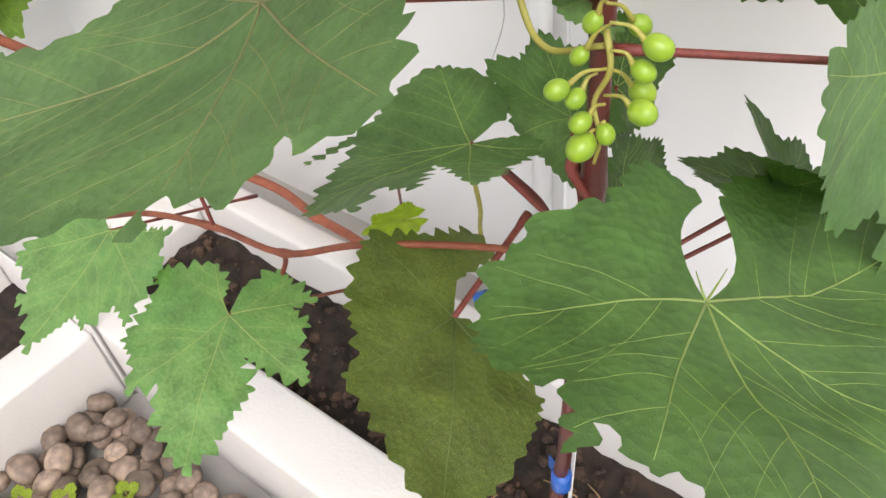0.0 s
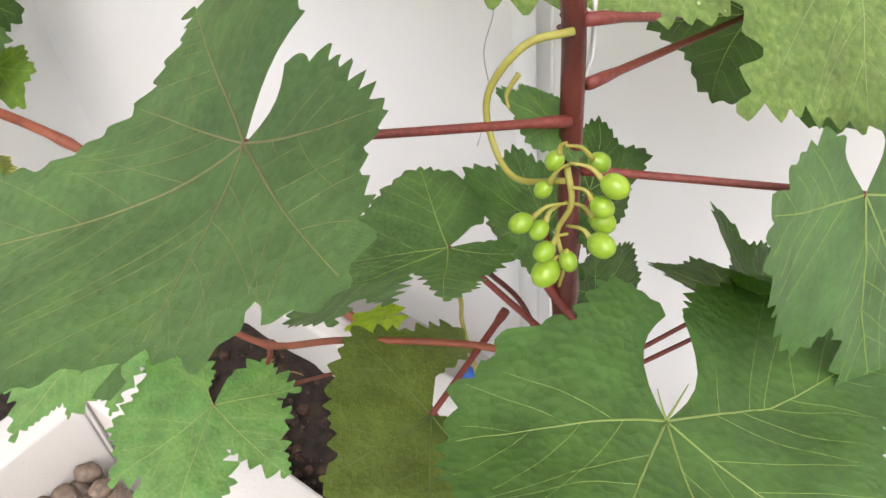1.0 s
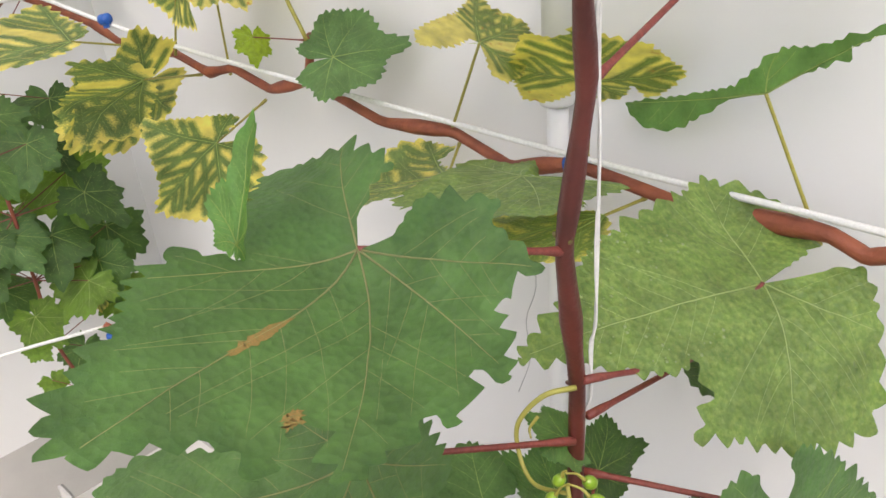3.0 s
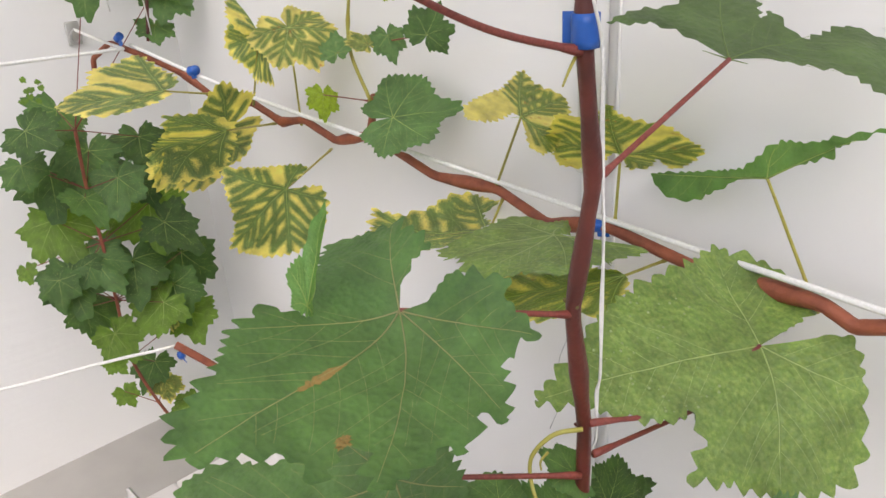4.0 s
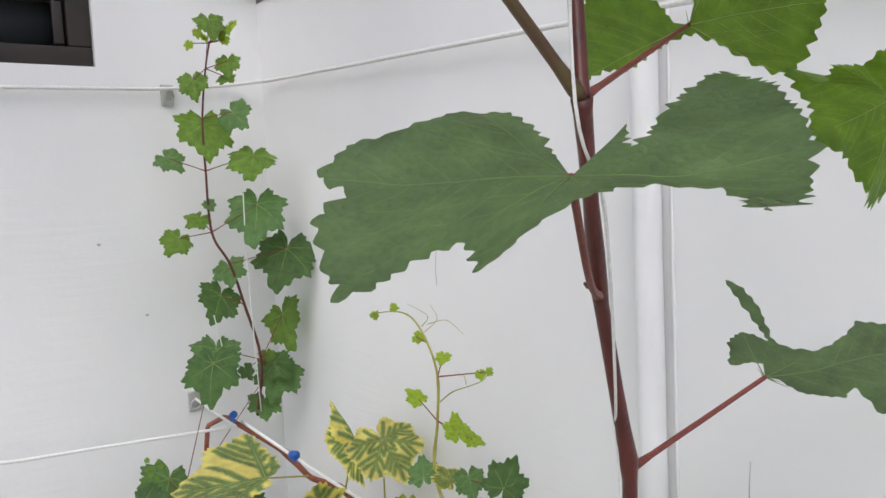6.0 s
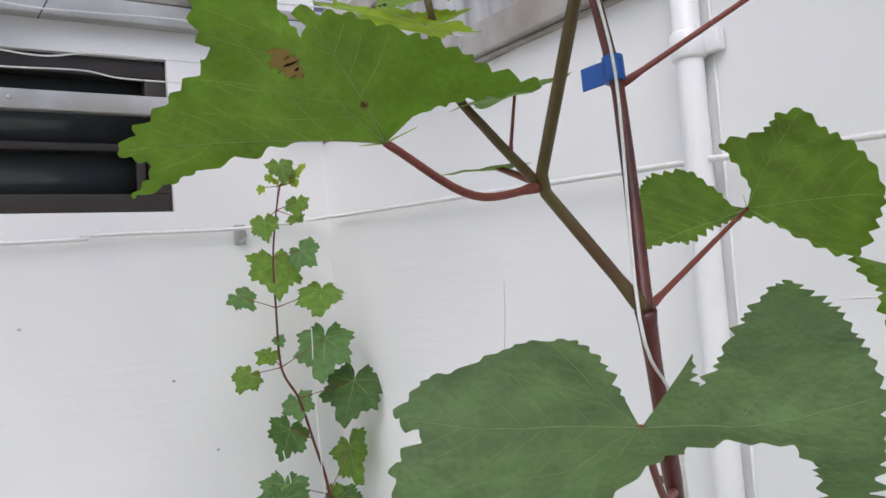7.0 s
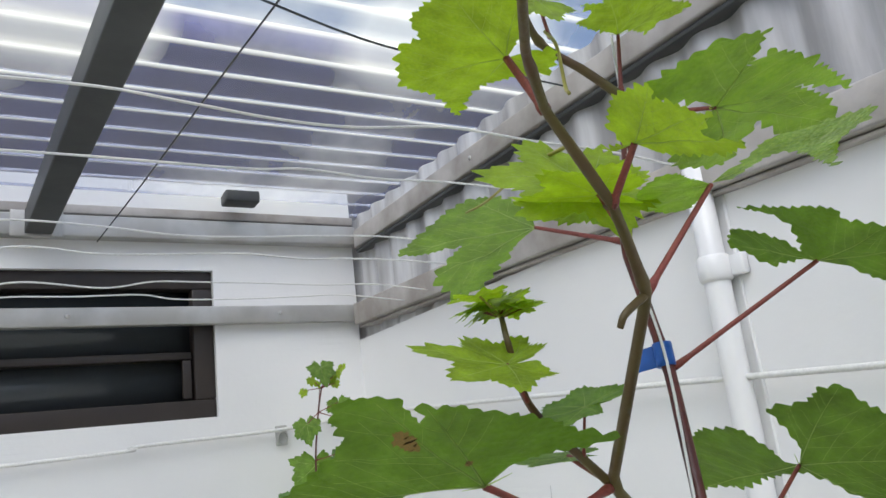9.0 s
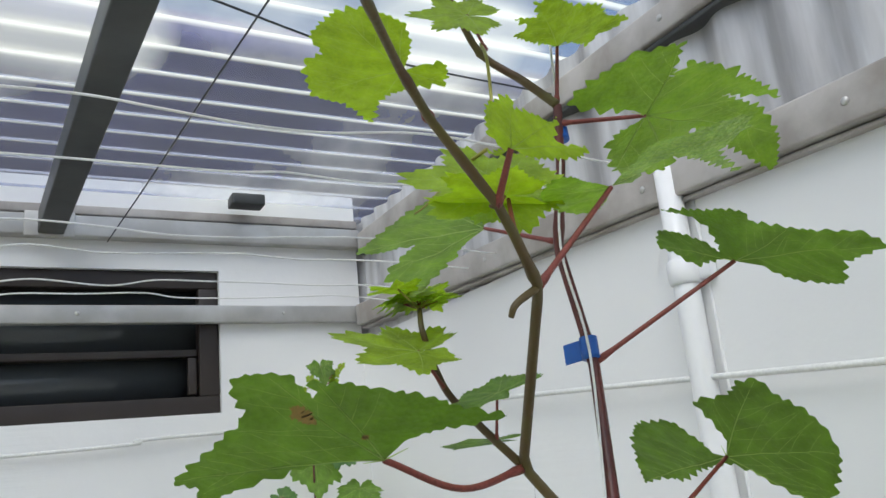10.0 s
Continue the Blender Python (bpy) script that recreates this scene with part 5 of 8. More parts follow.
leaf(vine, None, (0.287, 0.658, 1.214), (-167.8, -63.7, -143.2), 0.0737, (1.03, 0.89, 0.87, 0.76, 0.50, 1.00, 1.00), (0.20, 0.20, 0.33, 0.48, 0.24, 0.15, 0.07), mat=MID, notch=0.87, spread=(1, -4, 5, -4, 2, -2, 1))
leaf(vine, (0.294, 0.404, 1.387), (0.241, 0.439, 1.434), (16.0, -45.5, 136.8), 0.0606, (0.98, 0.99, 1.04, 1.00, 1.00, 1.00, 1.00), (-0.01, 0.01, 0.01, 0.00, 0.00, 0.00, 0.00), mat=YOUNG, notch=0.72, teeth=0.068, thick=0.0014, spread=(-1, -1, 1, 0, 1, 0, 0))
leaf(vine, (0.3025, 0.3904, 1.3984), (0.259, 0.425, 1.420), (174.3, -11.5, -37.6), 0.0420, (0.99, 0.86, 1.05, 0.98, 1.00, 1.00, 1.00), (-0.02, 0.03, 0.02, 0.01, 0.01, 0.00, 0.00), mat=YOUNG, notch=0.72, teeth=0.068, thick=0.0012, spread=(2, 2, 3, -5, 1, -3, 1))
leaf(vine, (0.194, 0.470, 1.550), (0.223, 0.439, 1.552), (11.0, -52.6, 146.6), 0.0380, (0.99, 0.98, 0.96, 1.00, 1.00, 1.00, 1.00), (-0.01, 0.01, 0.02, 0.00, 0.00, 0.00, 0.00), mat=YOUNG, notch=0.72, teeth=0.068, thick=0.0012, spread=(0, 1, -1, 0, 0, 0, 0))
leaf(vine, (0.200, 0.440, 1.298), (0.2092, 0.438, 1.3227), (6.4, -18.1, 95.9), 0.0353, (0.82, 1.00, 0.99, 1.00, 1.00, 1.00, 1.28), (0.02, 0.00, 0.06, 0.00, 0.05, 0.00, 0.13), mat=MID, notch=0.83, thick=0.0009, spread=(-3, -1, 1, -1, 1, 0, 4))
leaf(vine, (0.2015, 0.4545, 1.283), (0.159, 0.4627, 1.2977), (-0.6, -6.9, 133.6), 0.0319, (1.04, 1.03, 1.01, 1.00, 1.00, 1.00, 1.00), (0.01, -0.02, 0.00, 0.00, 0.00, 0.00, 0.00), mat=MID, notch=0.83, spread=(0, 0, 0, 0, 0, 0, 0))

cluster = part("bunch_stem", tube_bm(spline([(0.190, 0.545, 0.600), (0.1945, 0.541, 0.588), (0.1905, 0.538, 0.575), (0.1955, 0.535, 0.564), (0.194, 0.534, 0.552)], 5), lambda s: 0.0013 - 0.0006 * s, 7), PALESTALK, vine, "loose cluster of unripe green grapes")
part("cluster_stalk", tube_bm(spline([(0.167, 0.587, 0.629), (0.156, 0.570, 0.628), (0.146, 0.559, 0.610), (0.152, 0.553, 0.592), (0.166, 0.548, 0.584), (0.190, 0.545, 0.594)], 7), lambda s: 0.0017 - 0.0005 * s, 8), PALESTALK, cluster)


def grape(at, r, stem_from):
    """One berry with its little stalk."""
    a, b = Vector(stem_from), Vector(at)
    d = (b - a).normalized()
    turn = d.to_track_quat('Z', 'Y').to_matrix()
    ob = part("grape", ball_bm(r, b, (0.92, 0.92, 1.12), seg=18, turn=turn), GRAPE, cluster)
    tube = tube_bm(spline([a, a.lerp(b, 0.45) + Vector((0, 0, 0.0025)), b - d * r], 4), lambda s: 0.0006 + 0.0007 * s * s, 6)
    part("berry_stalk", tube, PALESTALK, cluster)
    return ob


grape((0.1857, 0.5434, 0.6023), 0.0038, (0.1903, 0.5442, 0.6110))
grape((0.1968, 0.5564, 0.5976), 0.0043, (0.1908, 0.5424, 0.6110))
grape((0.2085, 0.5465, 0.5977), 0.0049, (0.1926, 0.5421, 0.6047))
grape((0.2053, 0.5439, 0.5890), 0.0042, (0.1943, 0.5412, 0.5953))
grape((0.2031, 0.5496, 0.5770), 0.0048, (0.1918, 0.5406, 0.5880))
grape((0.2102, 0.5356, 0.5792), 0.0050, (0.1935, 0.5397, 0.5782))
grape((0.1829, 0.5402, 0.5904), 0.0035, (0.1921, 0.5442, 0.6029))
grape((0.1840, 0.5237, 0.5864), 0.0042, (0.1934, 0.5403, 0.5883))
grape((0.1882, 0.5290, 0.5813), 0.0038, (0.1894, 0.5412, 0.5850))
grape((0.1911, 0.5281, 0.5729), 0.0041, (0.1943, 0.5391, 0.5751))
grape((0.1980, 0.5339, 0.5669), 0.0037, (0.1959, 0.5351, 0.5706))
grape((0.1917, 0.5282, 0.5625), 0.0056, (0.1935, 0.5372, 0.5655))

cord = thing("training_string", "thin white string running up beside the vine stem", "string")
part("strand", tube_bm(spline([(0.150, 0.602, 0.04), (0.160, 0.603, 0.45), (0.163, 0.602, 0.581), (0.167, 0.602, 0.616), (0.169, 0.6, 0.652), (0.172, 0.598, 0.671), (0.174, 0.596, 0.72), (0.176, 0.592, 0.776), (0.178, 0.587, 0.832), (0.187, 0.572, 0.885), (0.189, 0.561, 0.912), (0.181, 0.566, 0.941), (0.17, 0.574, 0.993), (0.168, 0.574, 1.027), (0.181, 0.56, 1.058), (0.195, 0.543, 1.12), (0.207, 0.525, 1.172), (0.224, 0.490, 1.215), (0.189, 0.524, 1.345), (0.180, 0.520, 1.42), (0.190, 0.525, 1.50), (0.185, 0.535, 1.66)], 6), 0.0009, 6), CORD, cord)
part("strand", tube_bm(spline([(0.152, 0.601, 0.04), (0.162, 0.602, 0.45), (0.1622, 0.6010, 0.5810), (0.1682, 0.6010, 0.6160), (0.1682, 0.5990, 0.6520), (0.1732, 0.5970, 0.6710), (0.1732, 0.5950, 0.7200), (0.1772, 0.5910, 0.7760), (0.1772, 0.5860, 0.8320), (0.1882, 0.5710, 0.8850)], 6), 0.0008, 6), CORD, cord)


# the older vine tied along the wire
cordon = thing("wire_vine", "older vine cane tied along a wire, with yellowing striped leaves", "vine")
CANE_LINE = [(0.309, 0.800, 0.660), (0.280, 0.800, 0.657), (0.254, 0.802, 0.646), (0.227, 0.806, 0.654), (0.103, 0.830, 0.638), (0.000, 0.835, 0.649), (-0.074, 0.835, 0.631), (-0.148, 0.835, 0.654), (-0.248, 0.830, 0.649), (-0.354, 0.820, 0.684), (-0.421, 0.810, 0.667), (-0.482, 0.802, 0.688), (-0.538, 0.800, 0.676), (-0.618, 0.798, 0.695), (-0.713, 0.788, 0.689), (-0.775, 0.772, 0.723), (-0.830, 0.740, 0.750), (-0.906, 0.715, 0.770), (-0.974, 0.705, 0.739), (-0.980, 0.700, 0.683)]
cane(cordon, [(0.90, 0.78, 0.60), (0.60, 0.79, 0.61)] + CANE_LINE, lambda s: 0.0066 - 0.0022 * s, OLDCANE, (0.26, 0.36, 0.45, 0.55, 0.66, 0.72, 0.80), 1.5, 7, "bent orange brown woody cane", kink=True)
tape(cordon, (-0.004, 0.836, 0.648), (0, 80, 10), 0.014, 0.0075, 0.006)
tape(cordon, (-0.704, 0.757, 0.739), (0, 80, 10), 0.014, 0.0075, 0.006)
tape(cordon, (-0.862, 0.715, 0.782), (0, 60, 10), 0.012, 0.0065, 0.010)
leaf(cordon, (-0.451, 0.820, 0.647), (-0.3774, 0.6992, 0.6411), (-121.1, -66.5, -78.0), 0.0949, rim=((-156, 0.09, 0.01), (-160, 0.34, 0.04), (-144, 0.4, 0.05, 1), (-65, 0.62, 0.02), (-52, 0.9, 0.02, 1), (-31, 0.79, 0.09), (-2, 0.77, 0.13), (17, 1.03, 0.11, 1), (47, 1.03, 0.03), (67, 1, 0.03, 1), (87, 0.96, 0.06), (105, 0.78, 0.07), (133, 0.59, 0.07, 1), (157, 0.44, 0.05), (156, 0.14, 0.01)), mat=STRIPED, stalk=PALESTALK, thick=0.0016, rings=26, branches=4, quilt=0.08)
leaf(cordon, (-0.557, 0.800, 0.671), (-0.4546, 0.6721, 0.7089), (169.7, -37.5, -12.9), 0.1582, rim=((-143, 0.09, -0.01), (-97, 0.18, -0.01), (-51, 0.36, -0.01, 1), (-28, 0.54, -0.01, 1), (15, 0.43, -0.02), (54, 0.96, -0.1, 1), (60, 1.07, 0.04), (69, 1.04, 0.04, 1), (92, 0.87, 0.03, 1), (108, 0.37, -0.02), (143, 0.11, -0)), mat=STRIPED, stalk=PALESTALK, thick=0.0016, rings=26, branches=4, quilt=0.08)
leaf(cordon, (-0.156, 0.840, 0.650), (-0.06, 0.7807, 0.7629), (-3.4, 28.6, 0.8), 0.069, rim=((-129, 0.25, 0), (-128, 0.67, 0), (-114, 0.81, -0), (-87, 0.69, -0, 1), (-17, 0.85, -0), (6, 1.12, 0, 1), (30, 0.99, 0), (43, 1.32, 0, 1), (76, 0.61, -0), (121, 0.64, -0), (150, 0.86, -0), (168, 0.9, -0, 1), (178, 0.53, 0), (129, 0.13, 0)), mat=FADED, stalk=PALESTALK, thick=0.0016, rings=26, branches=4, quilt=0.08)
leaf(cordon, (0.011, 0.836, 0.652), (0.0113, 0.8415, 0.7241), (148.9, 28.7, 66.4), 0.0837, rim=((-126, 0.21, -0), (-124, 0.45, -0), (-93, 0.49, 0, 1), (-50, 0.4, 0), (-75, 0.68, 0), (-32, 0.93, 0, 1), (11, 0.97, -0), (42, 1.01, -0), (48, 1.27, -0, 1), (59, 0.97, -0), (75, 1.18, -0), (115, 0.85, -0, 1), (162, 0.84, 0), (178, 0.7, 0), (183, 0.37, -0, 1), (126, 0.09, -0)), mat=FADED, stalk=PALESTALK, thick=0.0016, rings=26, branches=4, quilt=0.08)
leaf(cordon, (-0.144, 0.840, 0.642), (-0.1047, 0.775, 0.6319), (-6.4, 5.5, 128.1), 0.1521, rim=((-65, 0.17, -0), (-90, 0.26, -0), (-79, 0.53, -0.01), (-92, 0.67, 0, 1), (-77, 0.92, 0.04, 1), (-64, 0.97, 0.09), (-59, 0.95, 0.02), (-42, 1.01, 0.01), (-35, 1.21, 0.09, 1), (-20, 1.01, 0), (-10, 0.97, -0, 1), (20, 0.79, 0), (4, 0.7, -0.01), (34, 0.58, -0, 1), (38, 0.38, -0), (65, 0.15, -0)), mat=STRIPED, stalk=PALESTALK, thick=0.0016, rings=26, branches=4, quilt=0.08)
leaf(cordon, None, (-0.015, 0.775, 0.655), (0.2, 10.2, 175.9), 0.1190, (0.91, 1.00, 1.10, 1.00, 1.00, 0.70, 0.60), (-0.06, -0.04, -0.03, -0.09, -0.01, -0.34, -0.00), mat=SILVER, stalk=PALESTALK, thick=0.0016, notch=0.92, spread=(2, 0, 2, -1, 1, -4, 0), rings=10, quilt=0.08, branches=5)
leaf(cordon, (0.071, 0.835, 0.633), (0.0705, 0.7704, 0.6416), (-15.7, 12.7, 141.4), 0.1554, rim=((-86, 0.15, 0), (-73, 0.36, -0, 1), (-61, 0.85, 0), (-56, 1.11, 0.02), (-48, 1.15, 0.01), (-29, 0.97, -0, 1), (-11, 0.77, 0), (7, 0.75, -0), (23, 0.63, -0, 1), (48, 0.56, -0), (63, 0.52, -0, 1), (77, 0.22, -0), (86, 0.08, -0)), mat=FADED, stalk=PALESTALK, thick=0.0016, rings=26, branches=4, quilt=0.08)
leaf(cordon, (-0.596, 0.790, 0.695), (-0.526, 0.777, 0.803), (-127.6, -73.2, -162.9), 0.0880, (1.04, 0.88, 0.83, 1.00, 1.00, 1.00, 1.00), (0.39, 0.25, 0.17, 0.06, 0.24, 0.02, 0.40), mat=STRIPED, stalk=PALESTALK, thick=0.0016, notch=0.92, spread=(-1, -4, 2, -2, 2, -1, 3), rings=26, quilt=0.08, branches=4)
leaf(cordon, (-0.504, 0.810, 0.675), (-0.471, 0.791, 0.814), (-34.7, 15.0, -99.9), 0.0688, (1.07, 1.04, 1.03, 0.99, 1.00, 1.00, 1.00), (-0.11, 0.03, -0.12, -0.16, -0.03, -0.05, -0.01), mat=FADED, stalk=PALESTALK, thick=0.0016, notch=0.92, spread=(-1, 0, 5, -5, 2, -3, 1), rings=26, quilt=0.08, branches=4)
leaf(cordon, (-0.693, 0.775, 0.701), (-0.6717, 0.6917, 0.7257), (1.6, -7.0, 144.5), 0.1433, rim=((-135, 0.13, -0), (-106, 0.34, 0.01, 1), (-79, 0.65, 0.04), (-66, 1.04, 0.09, 1), (-51, 0.97, 0.07), (-35, 1.01, 0.06), (-12, 0.8, 0.03), (20, 0.99, 0.01, 1), (51, 0.96, 0.04), (66, 0.76, 0.04, 1), (80, 0.48, 0.02), (135, 0.16, -0)), mat=STRIPED, stalk=PALESTALK, thick=0.0016, rings=26, branches=4, quilt=0.08)
leaf(cordon, (-0.602, 0.760, 0.669), (-0.583, 0.731, 0.672), (-142.5, -48.4, -35.4), 0.1152, (1.09, 1.11, 1.09, 1.00, 1.00, 1.00, 1.00), (0.01, -0.02, -0.02, -0.01, -0.01, -0.00, -0.00), mat=STRIPED, stalk=PALESTALK, thick=0.0016, notch=0.92, spread=(0, -3, 3, -1, 1, -1, 1), rings=26, quilt=0.08, branches=4)
leaf(cordon, (-0.357, 0.828, 0.687), (-0.282, 0.801, 0.723), (10.7, 34.3, -43.0), 0.0761, (1.10, 0.93, 1.01, 1.04, 1.00, 1.00, 1.00), (-0.06, 0.09, 0.06, 0.02, 0.01, 0.01, 0.00), mat=LEAF, stalk=PALESTALK, thick=0.0016, notch=0.92, spread=(-0, 1, 4, -5, 2, -3, 1), rings=10, quilt=0.08, branches=5)
leaf(cordon, (0.215, 0.83, 0.632), (0.1744, 0.8, 0.7471), (82.9, -26.7, -28.7), 0.1369, rim=((-83, 0.25, -0), (-87, 0.55, -0), (-84, 0.58, -0), (-85, 0.97, -0, 1), (-72, 0.41, 0), (-32, 0.22, 0, 1), (66, 0.24, 0), (78, 0.71, 0.01), (80, 1.16, 0.14, 1), (88, 1.05, 0.05), (92, 0.82, -0.01), (83, 0.31, -0)), mat=FRESH, stalk=PALESTALK, thick=0.0016, teeth=0.016)
cane(cordon, [(-0.370, 0.828, 0.676), (-0.341, 0.820, 0.732), (-0.322, 0.800, 0.737)], lambda s: 0.0052 - 0.001 * s, OLDCANE, (0.95,), label="short woody spur")
YOUNG_LINE = [(-0.322, 0.800, 0.737), (-0.346, 0.795, 0.800), (-0.331, 0.793, 0.873), (-0.322, 0.790, 0.934), (-0.338, 0.788, 0.976), (-0.367, 0.785, 1.006), (-0.407, 0.783, 1.011), (-0.461, 0.780, 1.002)]
cane(cordon, YOUNG_LINE, lambda s: 0.0024 - 0.0017 * s, PALESTALK, (0.2, 0.4, 0.6, 0.75), 1.4, 7, "thin pale green young shoot")
part("tendril", tube_bm(spline([(-0.345, 0.785, 0.997), (-0.331, 0.785, 1.013), (-0.375, 0.785, 1.024)], 6), lambda s: 0.0006 * (1 - 0.6 * s), 5), PALESTALK, cordon)
part("tendril", tube_bm(spline([(-0.339, 0.785, 0.991), (-0.310, 0.785, 1.011), (-0.324, 0.785, 1.029)], 6), lambda s: 0.0006 * (1 - 0.6 * s), 5), PALESTALK, cordon)
part("tendril", tube_bm(spline([(-0.332, 0.785, 1.002), (-0.290, 0.785, 1.012), (-0.257, 0.785, 0.999)], 6), lambda s: 0.0006 * (1 - 0.6 * s), 5), PALESTALK, cordon)
part("tendril", tube_bm(spline([(-0.320, 0.790, 0.901), (-0.291, 0.790, 0.920), (-0.256, 0.790, 0.934), (-0.229, 0.790, 0.946), (-0.215, 0.790, 0.960)], 6), lambda s: 0.0010 * (1 - 0.6 * s), 5), PALESTALK, cordon)
part("tendril", tube_bm(spline([(-0.262, 0.790, 0.935), (-0.266, 0.790, 0.945), (-0.281, 0.790, 0.944)], 6), lambda s: 0.0006 * (1 - 0.6 * s), 5), PALESTALK, cordon)
leaf(cordon, (-0.331, 0.793, 0.873), (-0.379, 0.798, 0.891), (36.1, -16.3, 103.1), 0.0192, mat=YOUNG, thick=0.0009, lobes=(1.25, 1.08, 1.08, 1.0, 1.0, 0.95, 0.95), bend=(0.00, -0.13, -0.05, -0.10, -0.11, 0, 0), steps=96, rings=7, veins=False, notch=0.88, teeth=0.07, gap=16)
leaf(cordon, (-0.331, 0.793, 0.873), (-0.277, 0.786, 0.869), (40.3, 7.8, 72.2), 0.0251, mat=YOUNG, thick=0.0009, lobes=(1.25, 1.08, 1.08, 1.0, 1.0, 0.95, 0.95), bend=(0.15, 0.02, -0.18, 0.09, 0.14, 0, 0), steps=96, rings=7, veins=True, notch=0.88, teeth=0.07, gap=16)
leaf(cordon, (-0.331, 0.793, 0.873), (-0.261, 0.794, 0.865), (-15.9, 28.6, -59.6), 0.0146, mat=YOUNG, thick=0.0009, lobes=(1.25, 1.08, 1.08, 1.0, 1.0, 0.95, 0.95), bend=(-0.14, -0.22, 0.09, 0.15, -0.21, 0, 0), steps=96, rings=7, veins=False, notch=0.88, teeth=0.07, gap=16)
leaf(cordon, (-0.322, 0.790, 0.934), (-0.316, 0.797, 0.962), (-30.6, -12.3, -137.1), 0.0134, mat=YOUNG, thick=0.0009, lobes=(1.25, 1.08, 1.08, 1.0, 1.0, 0.95, 0.95), bend=(-0.23, -0.00, -0.23, 0.04, -0.12, 0, 0), steps=96, rings=7, veins=False, notch=0.88, teeth=0.07, gap=16)
leaf(cordon, (-0.338, 0.788, 0.976), (-0.372, 0.794, 0.979), (-73.3, 59.9, -104.8), 0.0109, mat=YOUNG, thick=0.0009, lobes=(1.25, 1.08, 1.08, 1.0, 1.0, 0.95, 0.95), bend=(-0.01, -0.24, -0.17, -0.09, -0.01, 0, 0), steps=96, rings=7, veins=False, notch=0.88, teeth=0.07, gap=16)
leaf(cordon, (-0.346, 0.795, 0.800), (-0.282, 0.775, 0.811), (25.8, -3.8, 88.6), 0.0270, mat=FADED, thick=0.0009, lobes=(1.25, 1.08, 1.08, 1.0, 1.0, 0.95, 0.95), bend=(-0.10, -0.07, -0.04, 0.01, -0.01, 0, 0), steps=96, rings=7, veins=True, notch=0.88, teeth=0.07, gap=16)
leaf(cordon, (-0.346, 0.795, 0.800), (-0.187, 0.780, 0.829), (50.2, 23.3, 40.8), 0.0333, mat=SHADE, thick=0.0009, lobes=(1.25, 1.08, 1.08, 1.0, 1.0, 0.95, 0.95), bend=(-0.13, 0.14, -0.04, -0.03, -0.25, 0, 0), steps=96, rings=7, veins=True, notch=0.88, teeth=0.07, gap=16)
leaf(cordon, (-0.346, 0.795, 0.800), (-0.256, 0.783, 0.822), (-68.4, 5.0, -115.0), 0.0249, mat=LEAF, thick=0.0009, lobes=(1.25, 1.08, 1.08, 1.0, 1.0, 0.95, 0.95), bend=(0.00, -0.06, 0.02, -0.11, 0.03, 0, 0), steps=96, rings=7, veins=True, notch=0.88, teeth=0.07, gap=16)
leaf(cordon, (-0.322, 0.800, 0.737), (-0.416, 0.795, 0.733), (-56.0, -17.4, -103.7), 0.0290, mat=YOUNG, thick=0.0009, lobes=(1.25, 1.08, 1.08, 1.0, 1.0, 0.95, 0.95), bend=(-0.07, -0.01, -0.12, -0.10, -0.12, 0, 0), steps=96, rings=7, veins=True, notch=0.88, teeth=0.07, gap=16)
leaf(cordon, (-0.322, 0.790, 0.934), (-0.223, 0.781, 0.958), (-73.3, 11.0, -114.5), 0.0082, mat=YOUNG, thick=0.0009, lobes=(1.25, 1.08, 1.08, 1.0, 1.0, 0.95, 0.95), bend=(-0.02, 0.04, -0.13, -0.16, 0.07, 0, 0), steps=96, rings=7, veins=False, notch=0.88, teeth=0.07, gap=16)
leaf(cordon, (-0.322, 0.790, 0.934), (-0.199, 0.778, 0.964), (-24.3, -68.2, 159.2), 0.0067, mat=YOUNG, thick=0.0009, lobes=(1.25, 1.08, 1.08, 1.0, 1.0, 0.95, 0.95), bend=(-0.12, 0.08, -0.07, 0.09, -0.18, 0, 0), steps=96, rings=7, veins=False, notch=0.88, teeth=0.07, gap=16)
leaf(cordon, (-0.461, 0.780, 1.002), (-0.455, 0.779, 0.999), (75.7, 34.2, 37.6), 0.0083, mat=YOUNG, thick=0.0009, lobes=(1.25, 1.08, 1.08, 1.0, 1.0, 0.95, 0.95), bend=(-0.04, -0.17, 0.07, 0.09, -0.18, 0, 0), steps=96, rings=7, veins=False, notch=0.88, teeth=0.07, gap=16)
leaf(cordon, (-0.407, 0.783, 1.011), (-0.400, 0.776, 1.018), (-45.4, 75.9, -77.1), 0.0079, mat=YOUNG, thick=0.0009, lobes=(1.25, 1.08, 1.08, 1.0, 1.0, 0.95, 0.95), bend=(-0.13, 0.07, -0.14, -0.11, -0.08, 0, 0), steps=96, rings=7, veins=False, notch=0.88, teeth=0.07, gap=16)
leaf(cordon, (-0.346, 0.795, 0.800), (-0.351, 0.780, 0.795), (38.3, -17.9, 44.8), 0.0271, mat=LEAF, thick=0.0009, lobes=(1.25, 1.08, 1.08, 1.0, 1.0, 0.95, 0.95), bend=(0.10, 0.14, -0.08, 0.13, 0.12, 0, 0), steps=96, rings=7, veins=True, notch=0.88, teeth=0.07, gap=16)

